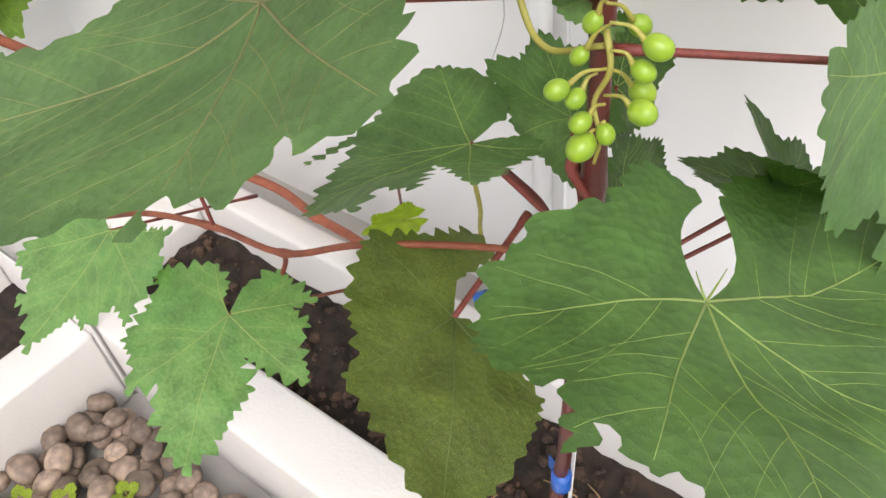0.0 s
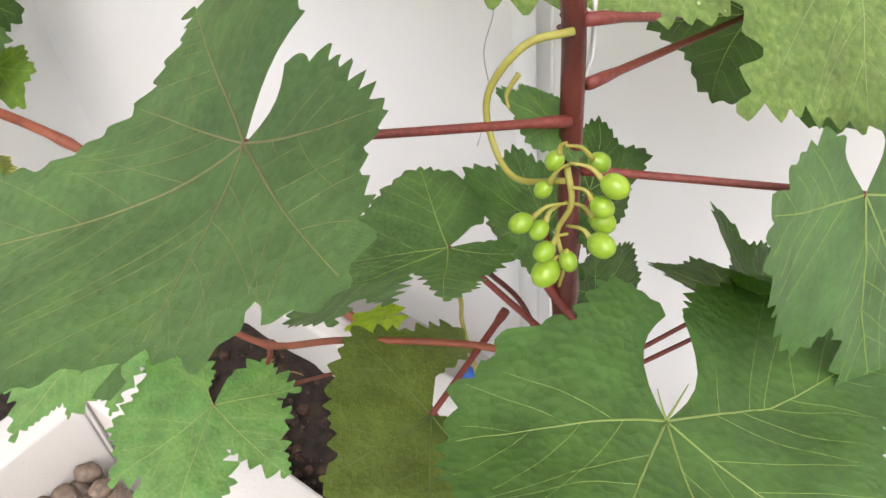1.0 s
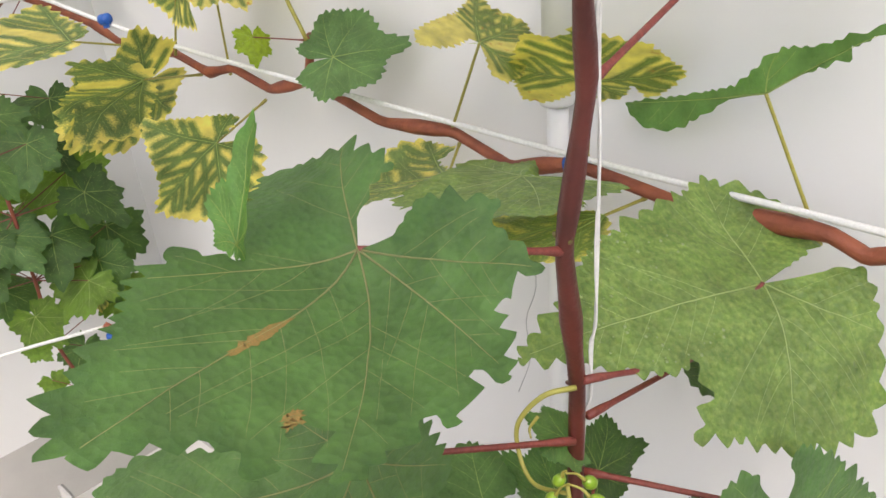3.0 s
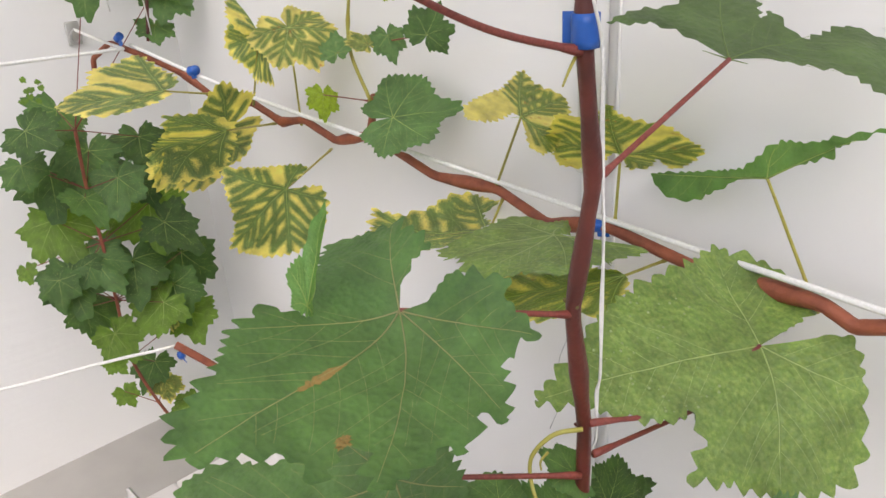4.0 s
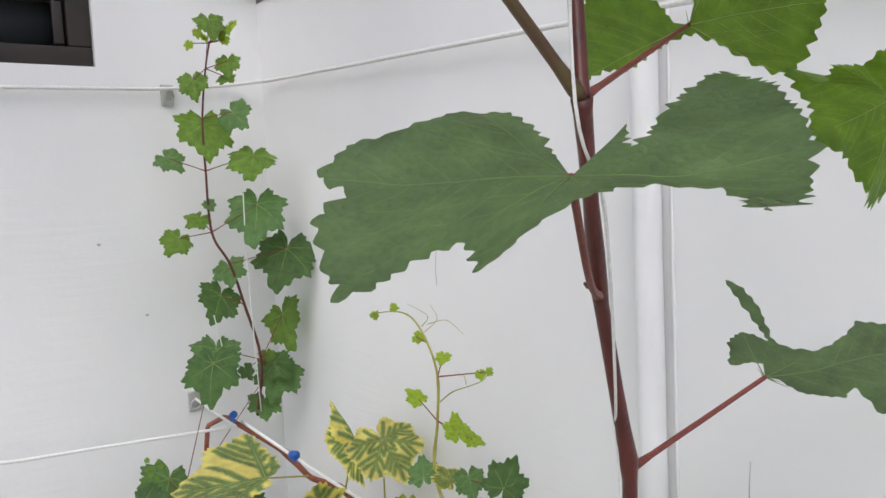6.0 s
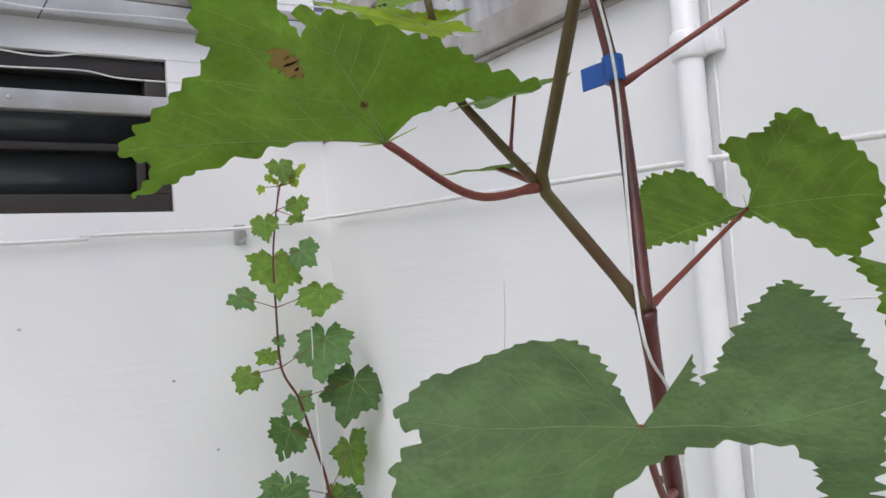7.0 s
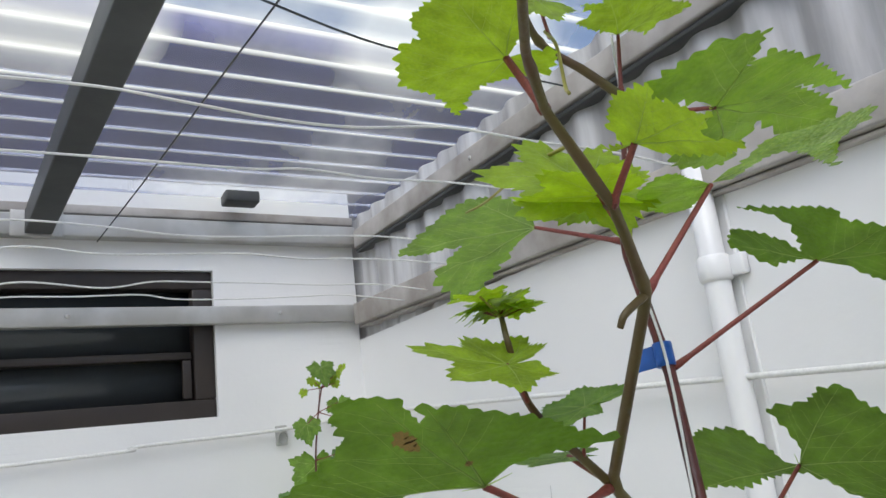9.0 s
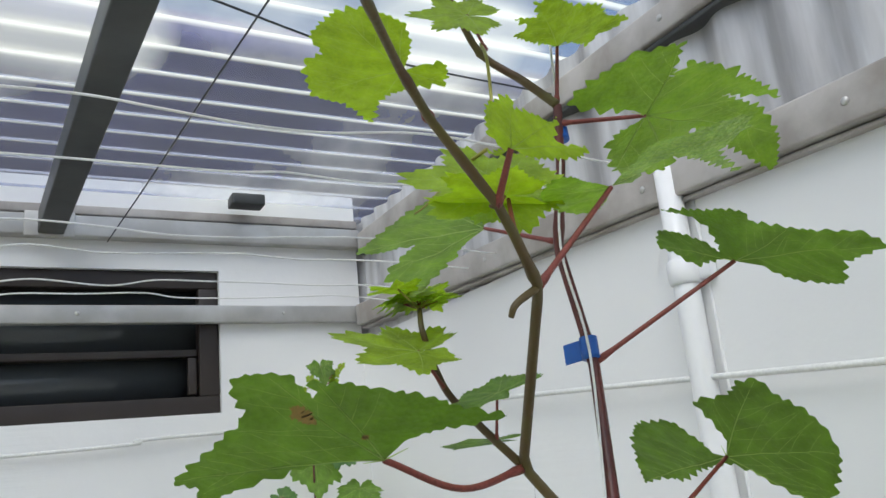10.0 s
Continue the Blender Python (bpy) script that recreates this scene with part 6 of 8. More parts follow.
# the vine climbing in the corner
corner_vine = thing("corner_vine", "small dark green vine climbing a string in the wall corner", "vine")
CLIMB = [(-0.880, 0.769, 0.766), (-0.880, 0.783, 0.870), (-0.880, 0.758, 0.977), (-0.880, 0.736, 1.054), (-0.880, 0.707, 1.114), (-0.880, 0.704, 1.223), (-0.880, 0.705, 1.315), (-0.880, 0.717, 1.402), (-0.880, 0.727, 1.447)]
HANG = [(-0.840, 0.608, 0.659), (-0.840, 0.602, 0.563), (-0.840, 0.603, 0.469), (-0.840, 0.601, 0.361), (-0.840, 0.600, 0.245), (-0.840, 0.627, 0.133), (-0.840, 0.658, 0.051)]
cane(corner_vine, CLIMB, lambda s: 0.0030 - 0.0016 * s, CANE, (), label="thin dark shoot")
cane(corner_vine, HANG, lambda s: 0.0028, OLDCANE, (), label="thin hanging shoot")
leaf(corner_vine, (-0.880, 0.705, 1.315), (-0.902, 0.714, 1.308), (-50.6, -1.0, -100.5), 0.0646, mat=MID, thick=0.0009, lobes=(1.25, 1.08, 1.08, 1.0, 1.0, 0.95, 0.95), bend=(-0.16, -0.22, -0.01, -0.14, 0.07, 0, 0), steps=96, rings=7, veins=True, notch=0.88, teeth=0.07, gap=16)
leaf(corner_vine, (-0.880, 0.704, 1.223), (-0.910, 0.646, 1.249), (-43.4, 32.9, -78.9), 0.0331, mat=LEAF, thick=0.0009, lobes=(1.25, 1.08, 1.08, 1.0, 1.0, 0.95, 0.95), bend=(-0.18, -0.13, 0.02, -0.04, -0.08, 0, 0), steps=96, rings=7, veins=True, notch=0.88, teeth=0.07, gap=16)
leaf(corner_vine, (-0.880, 0.704, 1.223), (-0.859, 0.786, 1.249), (-36.0, -8.3, -116.5), 0.0549, mat=MID, thick=0.0009, lobes=(1.25, 1.08, 1.08, 1.0, 1.0, 0.95, 0.95), bend=(-0.20, 0.11, -0.20, -0.15, -0.14, 0, 0), steps=96, rings=7, veins=True, notch=0.88, teeth=0.07, gap=16)
leaf(corner_vine, (-0.880, 0.707, 1.114), (-0.863, 0.788, 1.159), (-59.3, -3.3, -125.9), 0.0681, mat=LEAF, thick=0.0009, lobes=(1.25, 1.08, 1.08, 1.0, 1.0, 0.95, 0.95), bend=(-0.14, -0.14, -0.04, -0.08, -0.06, 0, 0), steps=96, rings=7, veins=True, notch=0.88, teeth=0.07, gap=16)
leaf(corner_vine, (-0.880, 0.736, 1.054), (-0.860, 0.840, 1.074), (-57.2, -11.8, -127.3), 0.0739, mat=SHADE, thick=0.0009, lobes=(1.25, 1.08, 1.08, 1.0, 1.0, 0.95, 0.95), bend=(0.04, -0.04, -0.05, -0.19, -0.22, 0, 0), steps=96, rings=7, veins=True, notch=0.88, teeth=0.07, gap=16)
leaf(corner_vine, (-0.880, 0.707, 1.114), (-0.887, 0.650, 1.107), (-51.0, -33.7, -116.3), 0.0347, mat=MID, thick=0.0009, lobes=(1.25, 1.08, 1.08, 1.0, 1.0, 0.95, 0.95), bend=(-0.03, 0.04, -0.10, -0.22, -0.18, 0, 0), steps=96, rings=7, veins=True, notch=0.88, teeth=0.07, gap=16)
leaf(corner_vine, (-0.880, 0.707, 1.114), (-0.890, 0.690, 1.141), (-36.2, -27.4, -138.1), 0.0285, mat=MID, thick=0.0009, lobes=(1.25, 1.08, 1.08, 1.0, 1.0, 0.95, 0.95), bend=(0.05, -0.12, 0.13, -0.08, -0.24, 0, 0), steps=96, rings=7, veins=False, notch=0.88, teeth=0.07, gap=16)
leaf(corner_vine, (-0.880, 0.736, 1.054), (-0.902, 0.741, 1.047), (-50.1, 15.0, -120.1), 0.0402, mat=LEAF, thick=0.0009, lobes=(1.25, 1.08, 1.08, 1.0, 1.0, 0.95, 0.95), bend=(0.12, -0.10, 0.11, 0.07, -0.15, 0, 0), steps=96, rings=7, veins=True, notch=0.88, teeth=0.07, gap=16)
leaf(corner_vine, (-0.880, 0.758, 0.977), (-0.889, 0.718, 0.999), (-51.9, -28.6, -99.5), 0.0507, mat=SHADE, thick=0.0009, lobes=(1.25, 1.08, 1.08, 1.0, 1.0, 0.95, 0.95), bend=(-0.12, -0.04, 0.07, 0.04, -0.06, 0, 0), steps=96, rings=7, veins=True, notch=0.88, teeth=0.07, gap=16)
leaf(corner_vine, (-0.880, 0.783, 0.870), (-0.902, 0.841, 0.945), (-61.5, 28.9, -147.5), 0.0623, mat=MID, thick=0.0009, lobes=(1.25, 1.08, 1.08, 1.0, 1.0, 0.95, 0.95), bend=(-0.24, 0.09, -0.20, 0.09, 0.02, 0, 0), steps=96, rings=7, veins=True, notch=0.88, teeth=0.07, gap=16)
leaf(corner_vine, (-0.880, 0.783, 0.870), (-0.863, 0.694, 0.907), (-54.0, -11.4, -91.2), 0.0545, mat=LEAF, thick=0.0009, lobes=(1.25, 1.08, 1.08, 1.0, 1.0, 0.95, 0.95), bend=(0.04, -0.21, 0.05, 0.12, -0.23, 0, 0), steps=96, rings=7, veins=True, notch=0.88, teeth=0.07, gap=16)
leaf(corner_vine, (-0.880, 0.783, 0.870), (-0.894, 0.826, 0.842), (-49.2, -16.6, -118.9), 0.0579, mat=LEAF, thick=0.0009, lobes=(1.25, 1.08, 1.08, 1.0, 1.0, 0.95, 0.95), bend=(0.05, -0.09, -0.10, -0.09, -0.11, 0, 0), steps=96, rings=7, veins=True, notch=0.88, teeth=0.07, gap=16)
leaf(corner_vine, (-0.880, 0.769, 0.766), (-0.892, 0.790, 0.788), (-34.3, -12.1, -107.5), 0.0414, mat=LEAF, thick=0.0009, lobes=(1.25, 1.08, 1.08, 1.0, 1.0, 0.95, 0.95), bend=(0.05, 0.02, -0.04, -0.06, 0.01, 0, 0), steps=96, rings=7, veins=True, notch=0.88, teeth=0.07, gap=16)
leaf(corner_vine, (-0.880, 0.705, 1.315), (-0.863, 0.753, 1.325), (-52.6, 36.2, -109.8), 0.0396, mat=LEAF, thick=0.0009, lobes=(1.25, 1.08, 1.08, 1.0, 1.0, 0.95, 0.95), bend=(-0.02, 0.09, -0.20, 0.05, -0.19, 0, 0), steps=96, rings=7, veins=True, notch=0.88, teeth=0.07, gap=16)
leaf(corner_vine, (-0.880, 0.707, 1.114), (-0.881, 0.705, 1.166), (-59.1, 16.4, -93.1), 0.0153, mat=LEAF, thick=0.0009, lobes=(1.25, 1.08, 1.08, 1.0, 1.0, 0.95, 0.95), bend=(-0.01, -0.02, 0.14, 0.11, -0.13, 0, 0), steps=96, rings=7, veins=False, notch=0.88, teeth=0.07, gap=16)
leaf(corner_vine, (-0.880, 0.783, 0.870), (-0.898, 0.802, 0.876), (-45.4, 5.0, -107.7), 0.0206, mat=MID, thick=0.0009, lobes=(1.25, 1.08, 1.08, 1.0, 1.0, 0.95, 0.95), bend=(-0.08, 0.03, 0.03, -0.17, -0.02, 0, 0), steps=96, rings=7, veins=False, notch=0.88, teeth=0.07, gap=16)
leaf(corner_vine, (-0.880, 0.783, 0.870), (-0.859, 0.743, 0.863), (-61.3, 17.6, -80.5), 0.0199, mat=SHADE, thick=0.0009, lobes=(1.25, 1.08, 1.08, 1.0, 1.0, 0.95, 0.95), bend=(-0.06, -0.16, -0.16, 0.04, 0.02, 0, 0), steps=96, rings=7, veins=False, notch=0.88, teeth=0.07, gap=16)
leaf(corner_vine, (-0.880, 0.717, 1.402), (-0.880, 0.729, 1.486), (-58.8, 2.7, -89.5), 0.0338, mat=MID, thick=0.0009, lobes=(1.25, 1.08, 1.08, 1.0, 1.0, 0.95, 0.95), bend=(-0.18, 0.03, 0.09, 0.11, -0.15, 0, 0), steps=96, rings=7, veins=True, notch=0.88, teeth=0.07, gap=16)
leaf(corner_vine, (-0.880, 0.717, 1.402), (-0.881, 0.693, 1.382), (-63.8, 5.5, -113.3), 0.0331, mat=MID, thick=0.0009, lobes=(1.25, 1.08, 1.08, 1.0, 1.0, 0.95, 0.95), bend=(-0.21, 0.08, -0.13, -0.11, -0.02, 0, 0), steps=96, rings=7, veins=True, notch=0.88, teeth=0.07, gap=16)
leaf(corner_vine, (-0.880, 0.717, 1.402), (-0.881, 0.759, 1.418), (-62.8, 3.2, -128.1), 0.0293, mat=MID, thick=0.0009, lobes=(1.25, 1.08, 1.08, 1.0, 1.0, 0.95, 0.95), bend=(-0.17, -0.02, 0.13, -0.09, -0.03, 0, 0), steps=96, rings=7, veins=False, notch=0.88, teeth=0.07, gap=16)
leaf(corner_vine, (-0.880, 0.717, 1.402), (-0.881, 0.755, 1.389), (-43.4, 4.9, -144.1), 0.0224, mat=MID, thick=0.0009, lobes=(1.25, 1.08, 1.08, 1.0, 1.0, 0.95, 0.95), bend=(0.11, -0.21, 0.13, -0.10, 0.06, 0, 0), steps=96, rings=7, veins=False, notch=0.88, teeth=0.07, gap=16)
leaf(corner_vine, (-0.880, 0.727, 1.447), (-0.873, 0.757, 1.474), (-86.3, 20.6, -91.3), 0.0113, mat=YOUNG, thick=0.0009, lobes=(1.25, 1.08, 1.08, 1.0, 1.0, 0.95, 0.95), bend=(0.02, -0.04, -0.20, -0.05, -0.11, 0, 0), steps=96, rings=7, veins=False, notch=0.88, teeth=0.07, gap=16)
leaf(corner_vine, (-0.880, 0.727, 1.447), (-0.879, 0.754, 1.454), (-53.8, 13.9, -99.0), 0.0113, mat=YOUNG, thick=0.0009, lobes=(1.25, 1.08, 1.08, 1.0, 1.0, 0.95, 0.95), bend=(0.01, -0.20, 0.12, -0.19, -0.12, 0, 0), steps=96, rings=7, veins=False, notch=0.88, teeth=0.07, gap=16)
leaf(corner_vine, (-0.880, 0.727, 1.447), (-0.878, 0.756, 1.458), (-83.2, -25.2, -113.3), 0.0113, mat=YOUNG, thick=0.0009, lobes=(1.25, 1.08, 1.08, 1.0, 1.0, 0.95, 0.95), bend=(0.04, 0.05, -0.03, 0.05, -0.11, 0, 0), steps=96, rings=7, veins=False, notch=0.88, teeth=0.07, gap=16)
leaf(corner_vine, (-0.880, 0.727, 1.447), (-0.865, 0.701, 1.463), (-84.9, 4.7, -123.7), 0.0111, mat=YOUNG, thick=0.0009, lobes=(1.25, 1.08, 1.08, 1.0, 1.0, 0.95, 0.95), bend=(-0.12, -0.09, -0.03, 0.06, -0.11, 0, 0), steps=96, rings=7, veins=False, notch=0.88, teeth=0.07, gap=16)
leaf(corner_vine, (-0.880, 0.727, 1.447), (-0.890, 0.777, 1.488), (-57.6, 3.9, -143.3), 0.0115, mat=YOUNG, thick=0.0009, lobes=(1.25, 1.08, 1.08, 1.0, 1.0, 0.95, 0.95), bend=(-0.17, -0.08, 0.05, 0.08, 0.05, 0, 0), steps=96, rings=7, veins=False, notch=0.88, teeth=0.07, gap=16)
leaf(corner_vine, (-0.880, 0.727, 1.447), (-0.885, 0.746, 1.483), (-60.0, -20.8, -128.9), 0.0113, mat=YOUNG, thick=0.0009, lobes=(1.25, 1.08, 1.08, 1.0, 1.0, 0.95, 0.95), bend=(0.06, -0.24, 0.07, 0.11, 0.13, 0, 0), steps=96, rings=7, veins=False, notch=0.88, teeth=0.07, gap=16)
leaf(corner_vine, (-0.880, 0.727, 1.447), (-0.878, 0.716, 1.458), (-63.6, 19.1, -72.8), 0.0112, mat=YOUNG, thick=0.0009, lobes=(1.25, 1.08, 1.08, 1.0, 1.0, 0.95, 0.95), bend=(-0.06, -0.01, 0.04, -0.25, 0.06, 0, 0), steps=96, rings=7, veins=False, notch=0.88, teeth=0.07, gap=16)
leaf(corner_vine, (-0.880, 0.727, 1.447), (-0.879, 0.751, 1.464), (-71.7, -20.9, -133.4), 0.0113, mat=YOUNG, thick=0.0009, lobes=(1.25, 1.08, 1.08, 1.0, 1.0, 0.95, 0.95), bend=(0.01, -0.07, -0.02, 0.13, 0.11, 0, 0), steps=96, rings=7, veins=False, notch=0.88, teeth=0.07, gap=16)
leaf(corner_vine, (-0.880, 0.727, 1.447), (-0.874, 0.689, 1.443), (-85.4, -18.4, -134.6), 0.0111, mat=YOUNG, thick=0.0009, lobes=(1.25, 1.08, 1.08, 1.0, 1.0, 0.95, 0.95), bend=(0.12, -0.12, 0.10, 0.03, -0.20, 0, 0), steps=96, rings=7, veins=False, notch=0.88, teeth=0.07, gap=16)
leaf(corner_vine, (-0.840, 0.608, 0.659), (-0.816, 0.533, 0.680), (-29.3, 32.3, -78.8), 0.0530, mat=SHADE, thick=0.0009, lobes=(1.25, 1.08, 1.08, 1.0, 1.0, 0.95, 0.95), bend=(0.12, 0.09, -0.08, 0.05, -0.06, 0, 0), steps=96, rings=7, veins=True, notch=0.88, teeth=0.07, gap=16)
leaf(corner_vine, (-0.840, 0.608, 0.659), (-0.905, 0.607, 0.681), (-34.6, -26.2, -101.7), 0.0658, mat=LEAF, thick=0.0009, lobes=(1.25, 1.08, 1.08, 1.0, 1.0, 0.95, 0.95), bend=(0.09, -0.17, -0.05, -0.24, -0.07, 0, 0), steps=96, rings=7, veins=True, notch=0.88, teeth=0.07, gap=16)
leaf(corner_vine, (-0.840, 0.608, 0.659), (-0.834, 0.676, 0.889), (-57.2, 0.5, -127.5), 0.0621, mat=SHADE, thick=0.0009, lobes=(1.25, 1.08, 1.08, 1.0, 1.0, 0.95, 0.95), bend=(-0.11, -0.09, 0.14, 0.07, -0.15, 0, 0), steps=96, rings=7, veins=True, notch=0.88, teeth=0.07, gap=16)
leaf(corner_vine, (-0.840, 0.602, 0.563), (-0.872, 0.629, 0.614), (-59.9, -18.5, -101.5), 0.0656, mat=LEAF, thick=0.0009, lobes=(1.25, 1.08, 1.08, 1.0, 1.0, 0.95, 0.95), bend=(-0.05, 0.00, -0.19, -0.01, -0.07, 0, 0), steps=96, rings=7, veins=True, notch=0.88, teeth=0.07, gap=16)
leaf(corner_vine, (-0.840, 0.602, 0.563), (-0.894, 0.568, 0.590), (-55.6, -0.1, -117.5), 0.0683, mat=SHADE, thick=0.0009, lobes=(1.25, 1.08, 1.08, 1.0, 1.0, 0.95, 0.95), bend=(-0.23, -0.05, 0.11, 0.10, -0.15, 0, 0), steps=96, rings=7, veins=True, notch=0.88, teeth=0.07, gap=16)
leaf(corner_vine, (-0.840, 0.603, 0.469), (-0.871, 0.705, 0.500), (-58.5, 1.9, -116.7), 0.0841, mat=MID, thick=0.0009, lobes=(1.25, 1.08, 1.08, 1.0, 1.0, 0.95, 0.95), bend=(-0.14, 0.07, -0.06, 0.12, -0.13, 0, 0), steps=96, rings=7, veins=True, notch=0.88, teeth=0.07, gap=16)
leaf(corner_vine, (-0.840, 0.603, 0.469), (-0.890, 0.553, 0.511), (-50.9, 15.4, -100.4), 0.0736, mat=MID, thick=0.0009, lobes=(1.25, 1.08, 1.08, 1.0, 1.0, 0.95, 0.95), bend=(-0.01, -0.25, -0.24, -0.21, -0.18, 0, 0), steps=96, rings=7, veins=True, notch=0.88, teeth=0.07, gap=16)
leaf(corner_vine, (-0.840, 0.603, 0.469), (-0.906, 0.642, 0.463), (5.4, 19.6, 0.6), 0.0464, mat=MID, thick=0.0009, lobes=(1.25, 1.08, 1.08, 1.0, 1.0, 0.95, 0.95), bend=(-0.06, 0.07, 0.12, 0.13, -0.24, 0, 0), steps=96, rings=7, veins=True, notch=0.88, teeth=0.07, gap=16)
leaf(corner_vine, (-0.840, 0.601, 0.361), (-0.881, 0.745, 0.387), (-64.7, -2.8, -120.8), 0.0782, mat=SHADE, thick=0.0009, lobes=(1.25, 1.08, 1.08, 1.0, 1.0, 0.95, 0.95), bend=(-0.09, -0.12, 0.02, 0.12, -0.18, 0, 0), steps=96, rings=7, veins=True, notch=0.88, teeth=0.07, gap=16)
leaf(corner_vine, (-0.840, 0.601, 0.361), (-0.836, 0.644, 0.423), (-42.3, -6.5, -107.5), 0.0713, mat=SHADE, thick=0.0009, lobes=(1.25, 1.08, 1.08, 1.0, 1.0, 0.95, 0.95), bend=(-0.16, 0.06, -0.06, -0.14, -0.18, 0, 0), steps=96, rings=7, veins=True, notch=0.88, teeth=0.07, gap=16)
leaf(corner_vine, (-0.840, 0.601, 0.361), (-0.836, 0.542, 0.438), (-52.0, 3.9, -103.3), 0.0656, mat=SHADE, thick=0.0009, lobes=(1.25, 1.08, 1.08, 1.0, 1.0, 0.95, 0.95), bend=(-0.24, -0.06, 0.05, 0.02, -0.21, 0, 0), steps=96, rings=7, veins=True, notch=0.88, teeth=0.07, gap=16)
leaf(corner_vine, (-0.840, 0.601, 0.361), (-0.893, 0.566, 0.342), (-34.6, 16.8, -58.4), 0.0607, mat=SHADE, thick=0.0009, lobes=(1.25, 1.08, 1.08, 1.0, 1.0, 0.95, 0.95), bend=(0.04, -0.12, -0.10, -0.22, -0.09, 0, 0), steps=96, rings=7, veins=True, notch=0.88, teeth=0.07, gap=16)
leaf(corner_vine, (-0.840, 0.601, 0.361), (-0.793, 0.662, 0.348), (-32.4, -19.1, -174.0), 0.0673, mat=MID, thick=0.0009, lobes=(1.25, 1.08, 1.08, 1.0, 1.0, 0.95, 0.95), bend=(-0.19, 0.01, -0.02, -0.25, -0.16, 0, 0), steps=96, rings=7, veins=True, notch=0.88, teeth=0.07, gap=16)
leaf(corner_vine, (-0.840, 0.600, 0.245), (-0.804, 0.575, 0.321), (-47.5, 5.1, -73.8), 0.0514, mat=MID, thick=0.0009, lobes=(1.25, 1.08, 1.08, 1.0, 1.0, 0.95, 0.95), bend=(-0.06, -0.00, -0.23, 0.07, -0.01, 0, 0), steps=96, rings=7, veins=True, notch=0.88, teeth=0.07, gap=16)
leaf(corner_vine, (-0.840, 0.600, 0.245), (-0.821, 0.715, 0.298), (-35.7, 13.3, -112.4), 0.0581, mat=MID, thick=0.0009, lobes=(1.25, 1.08, 1.08, 1.0, 1.0, 0.95, 0.95), bend=(0.01, 0.05, 0.10, -0.11, -0.01, 0, 0), steps=96, rings=7, veins=True, notch=0.88, teeth=0.07, gap=16)
leaf(corner_vine, (-0.840, 0.627, 0.133), (-0.869, 0.654, 0.155), (-19.1, -8.5, -102.3), 0.0444, mat=FADED, thick=0.0009, lobes=(1.25, 1.08, 1.08, 1.0, 1.0, 0.95, 0.95), bend=(-0.03, -0.06, 0.04, -0.22, -0.11, 0, 0), steps=96, rings=7, veins=True, notch=0.88, teeth=0.07, gap=16)
leaf(corner_vine, (-0.840, 0.658, 0.051), (-0.862, 0.703, 0.081), (-26.7, -17.5, -130.8), 0.0585, mat=MID, thick=0.0009, lobes=(1.25, 1.08, 1.08, 1.0, 1.0, 0.95, 0.95), bend=(0.15, -0.12, -0.08, -0.22, -0.16, 0, 0), steps=96, rings=7, veins=True, notch=0.88, teeth=0.07, gap=16)
leaf(corner_vine, (-0.840, 0.627, 0.133), (-0.897, 0.589, 0.151), (-41.7, 2.9, -86.2), 0.0299, mat=MID, thick=0.0009, lobes=(1.25, 1.08, 1.08, 1.0, 1.0, 0.95, 0.95), bend=(0.12, -0.04, -0.08, 0.13, 0.11, 0, 0), steps=96, rings=7, veins=False, notch=0.88, teeth=0.07, gap=16)
leaf(corner_vine, (-0.840, 0.600, 0.245), (-0.802, 0.560, 0.276), (-41.6, 9.8, -75.3), 0.0271, mat=MID, thick=0.0009, lobes=(1.25, 1.08, 1.08, 1.0, 1.0, 0.95, 0.95), bend=(-0.13, 0.12, -0.18, -0.21, 0.04, 0, 0), steps=96, rings=7, veins=False, notch=0.88, teeth=0.07, gap=16)
leaf(corner_vine, (-0.840, 0.600, 0.245), (-0.880, 0.650, 0.195), (-41.8, -13.7, -141.2), 0.0491, mat=SHADE, thick=0.0009, lobes=(1.25, 1.08, 1.08, 1.0, 1.0, 0.95, 0.95), bend=(-0.11, 0.05, 0.05, -0.14, -0.21, 0, 0), steps=96, rings=7, veins=True, notch=0.88, teeth=0.07, gap=16)
leaf(corner_vine, (-0.840, 0.603, 0.469), (-0.878, 0.490, 0.449), (-60.8, 16.0, -117.2), 0.0223, mat=MID, thick=0.0009, lobes=(1.25, 1.08, 1.08, 1.0, 1.0, 0.95, 0.95), bend=(0.14, 0.14, 0.10, -0.10, -0.19, 0, 0), steps=96, rings=7, veins=False, notch=0.88, teeth=0.07, gap=16)
leaf(corner_vine, (-0.840, 0.608, 0.659), (-0.883, 0.718, 0.614), (-30.7, -2.5, -108.1), 0.0670, mat=SHADE, thick=0.0009, lobes=(1.25, 1.08, 1.08, 1.0, 1.0, 0.95, 0.95), bend=(-0.06, 0.10, 0.07, -0.13, -0.15, 0, 0), steps=96, rings=7, veins=True, notch=0.88, teeth=0.07, gap=16)
leaf(corner_vine, (-0.840, 0.602, 0.563), (-0.817, 0.646, 0.575), (-59.5, -3.3, -122.5), 0.0587, mat=LEAF, thick=0.0009, lobes=(1.25, 1.08, 1.08, 1.0, 1.0, 0.95, 0.95), bend=(0.14, 0.07, -0.11, 0.14, -0.10, 0, 0), steps=96, rings=7, veins=True, notch=0.88, teeth=0.07, gap=16)
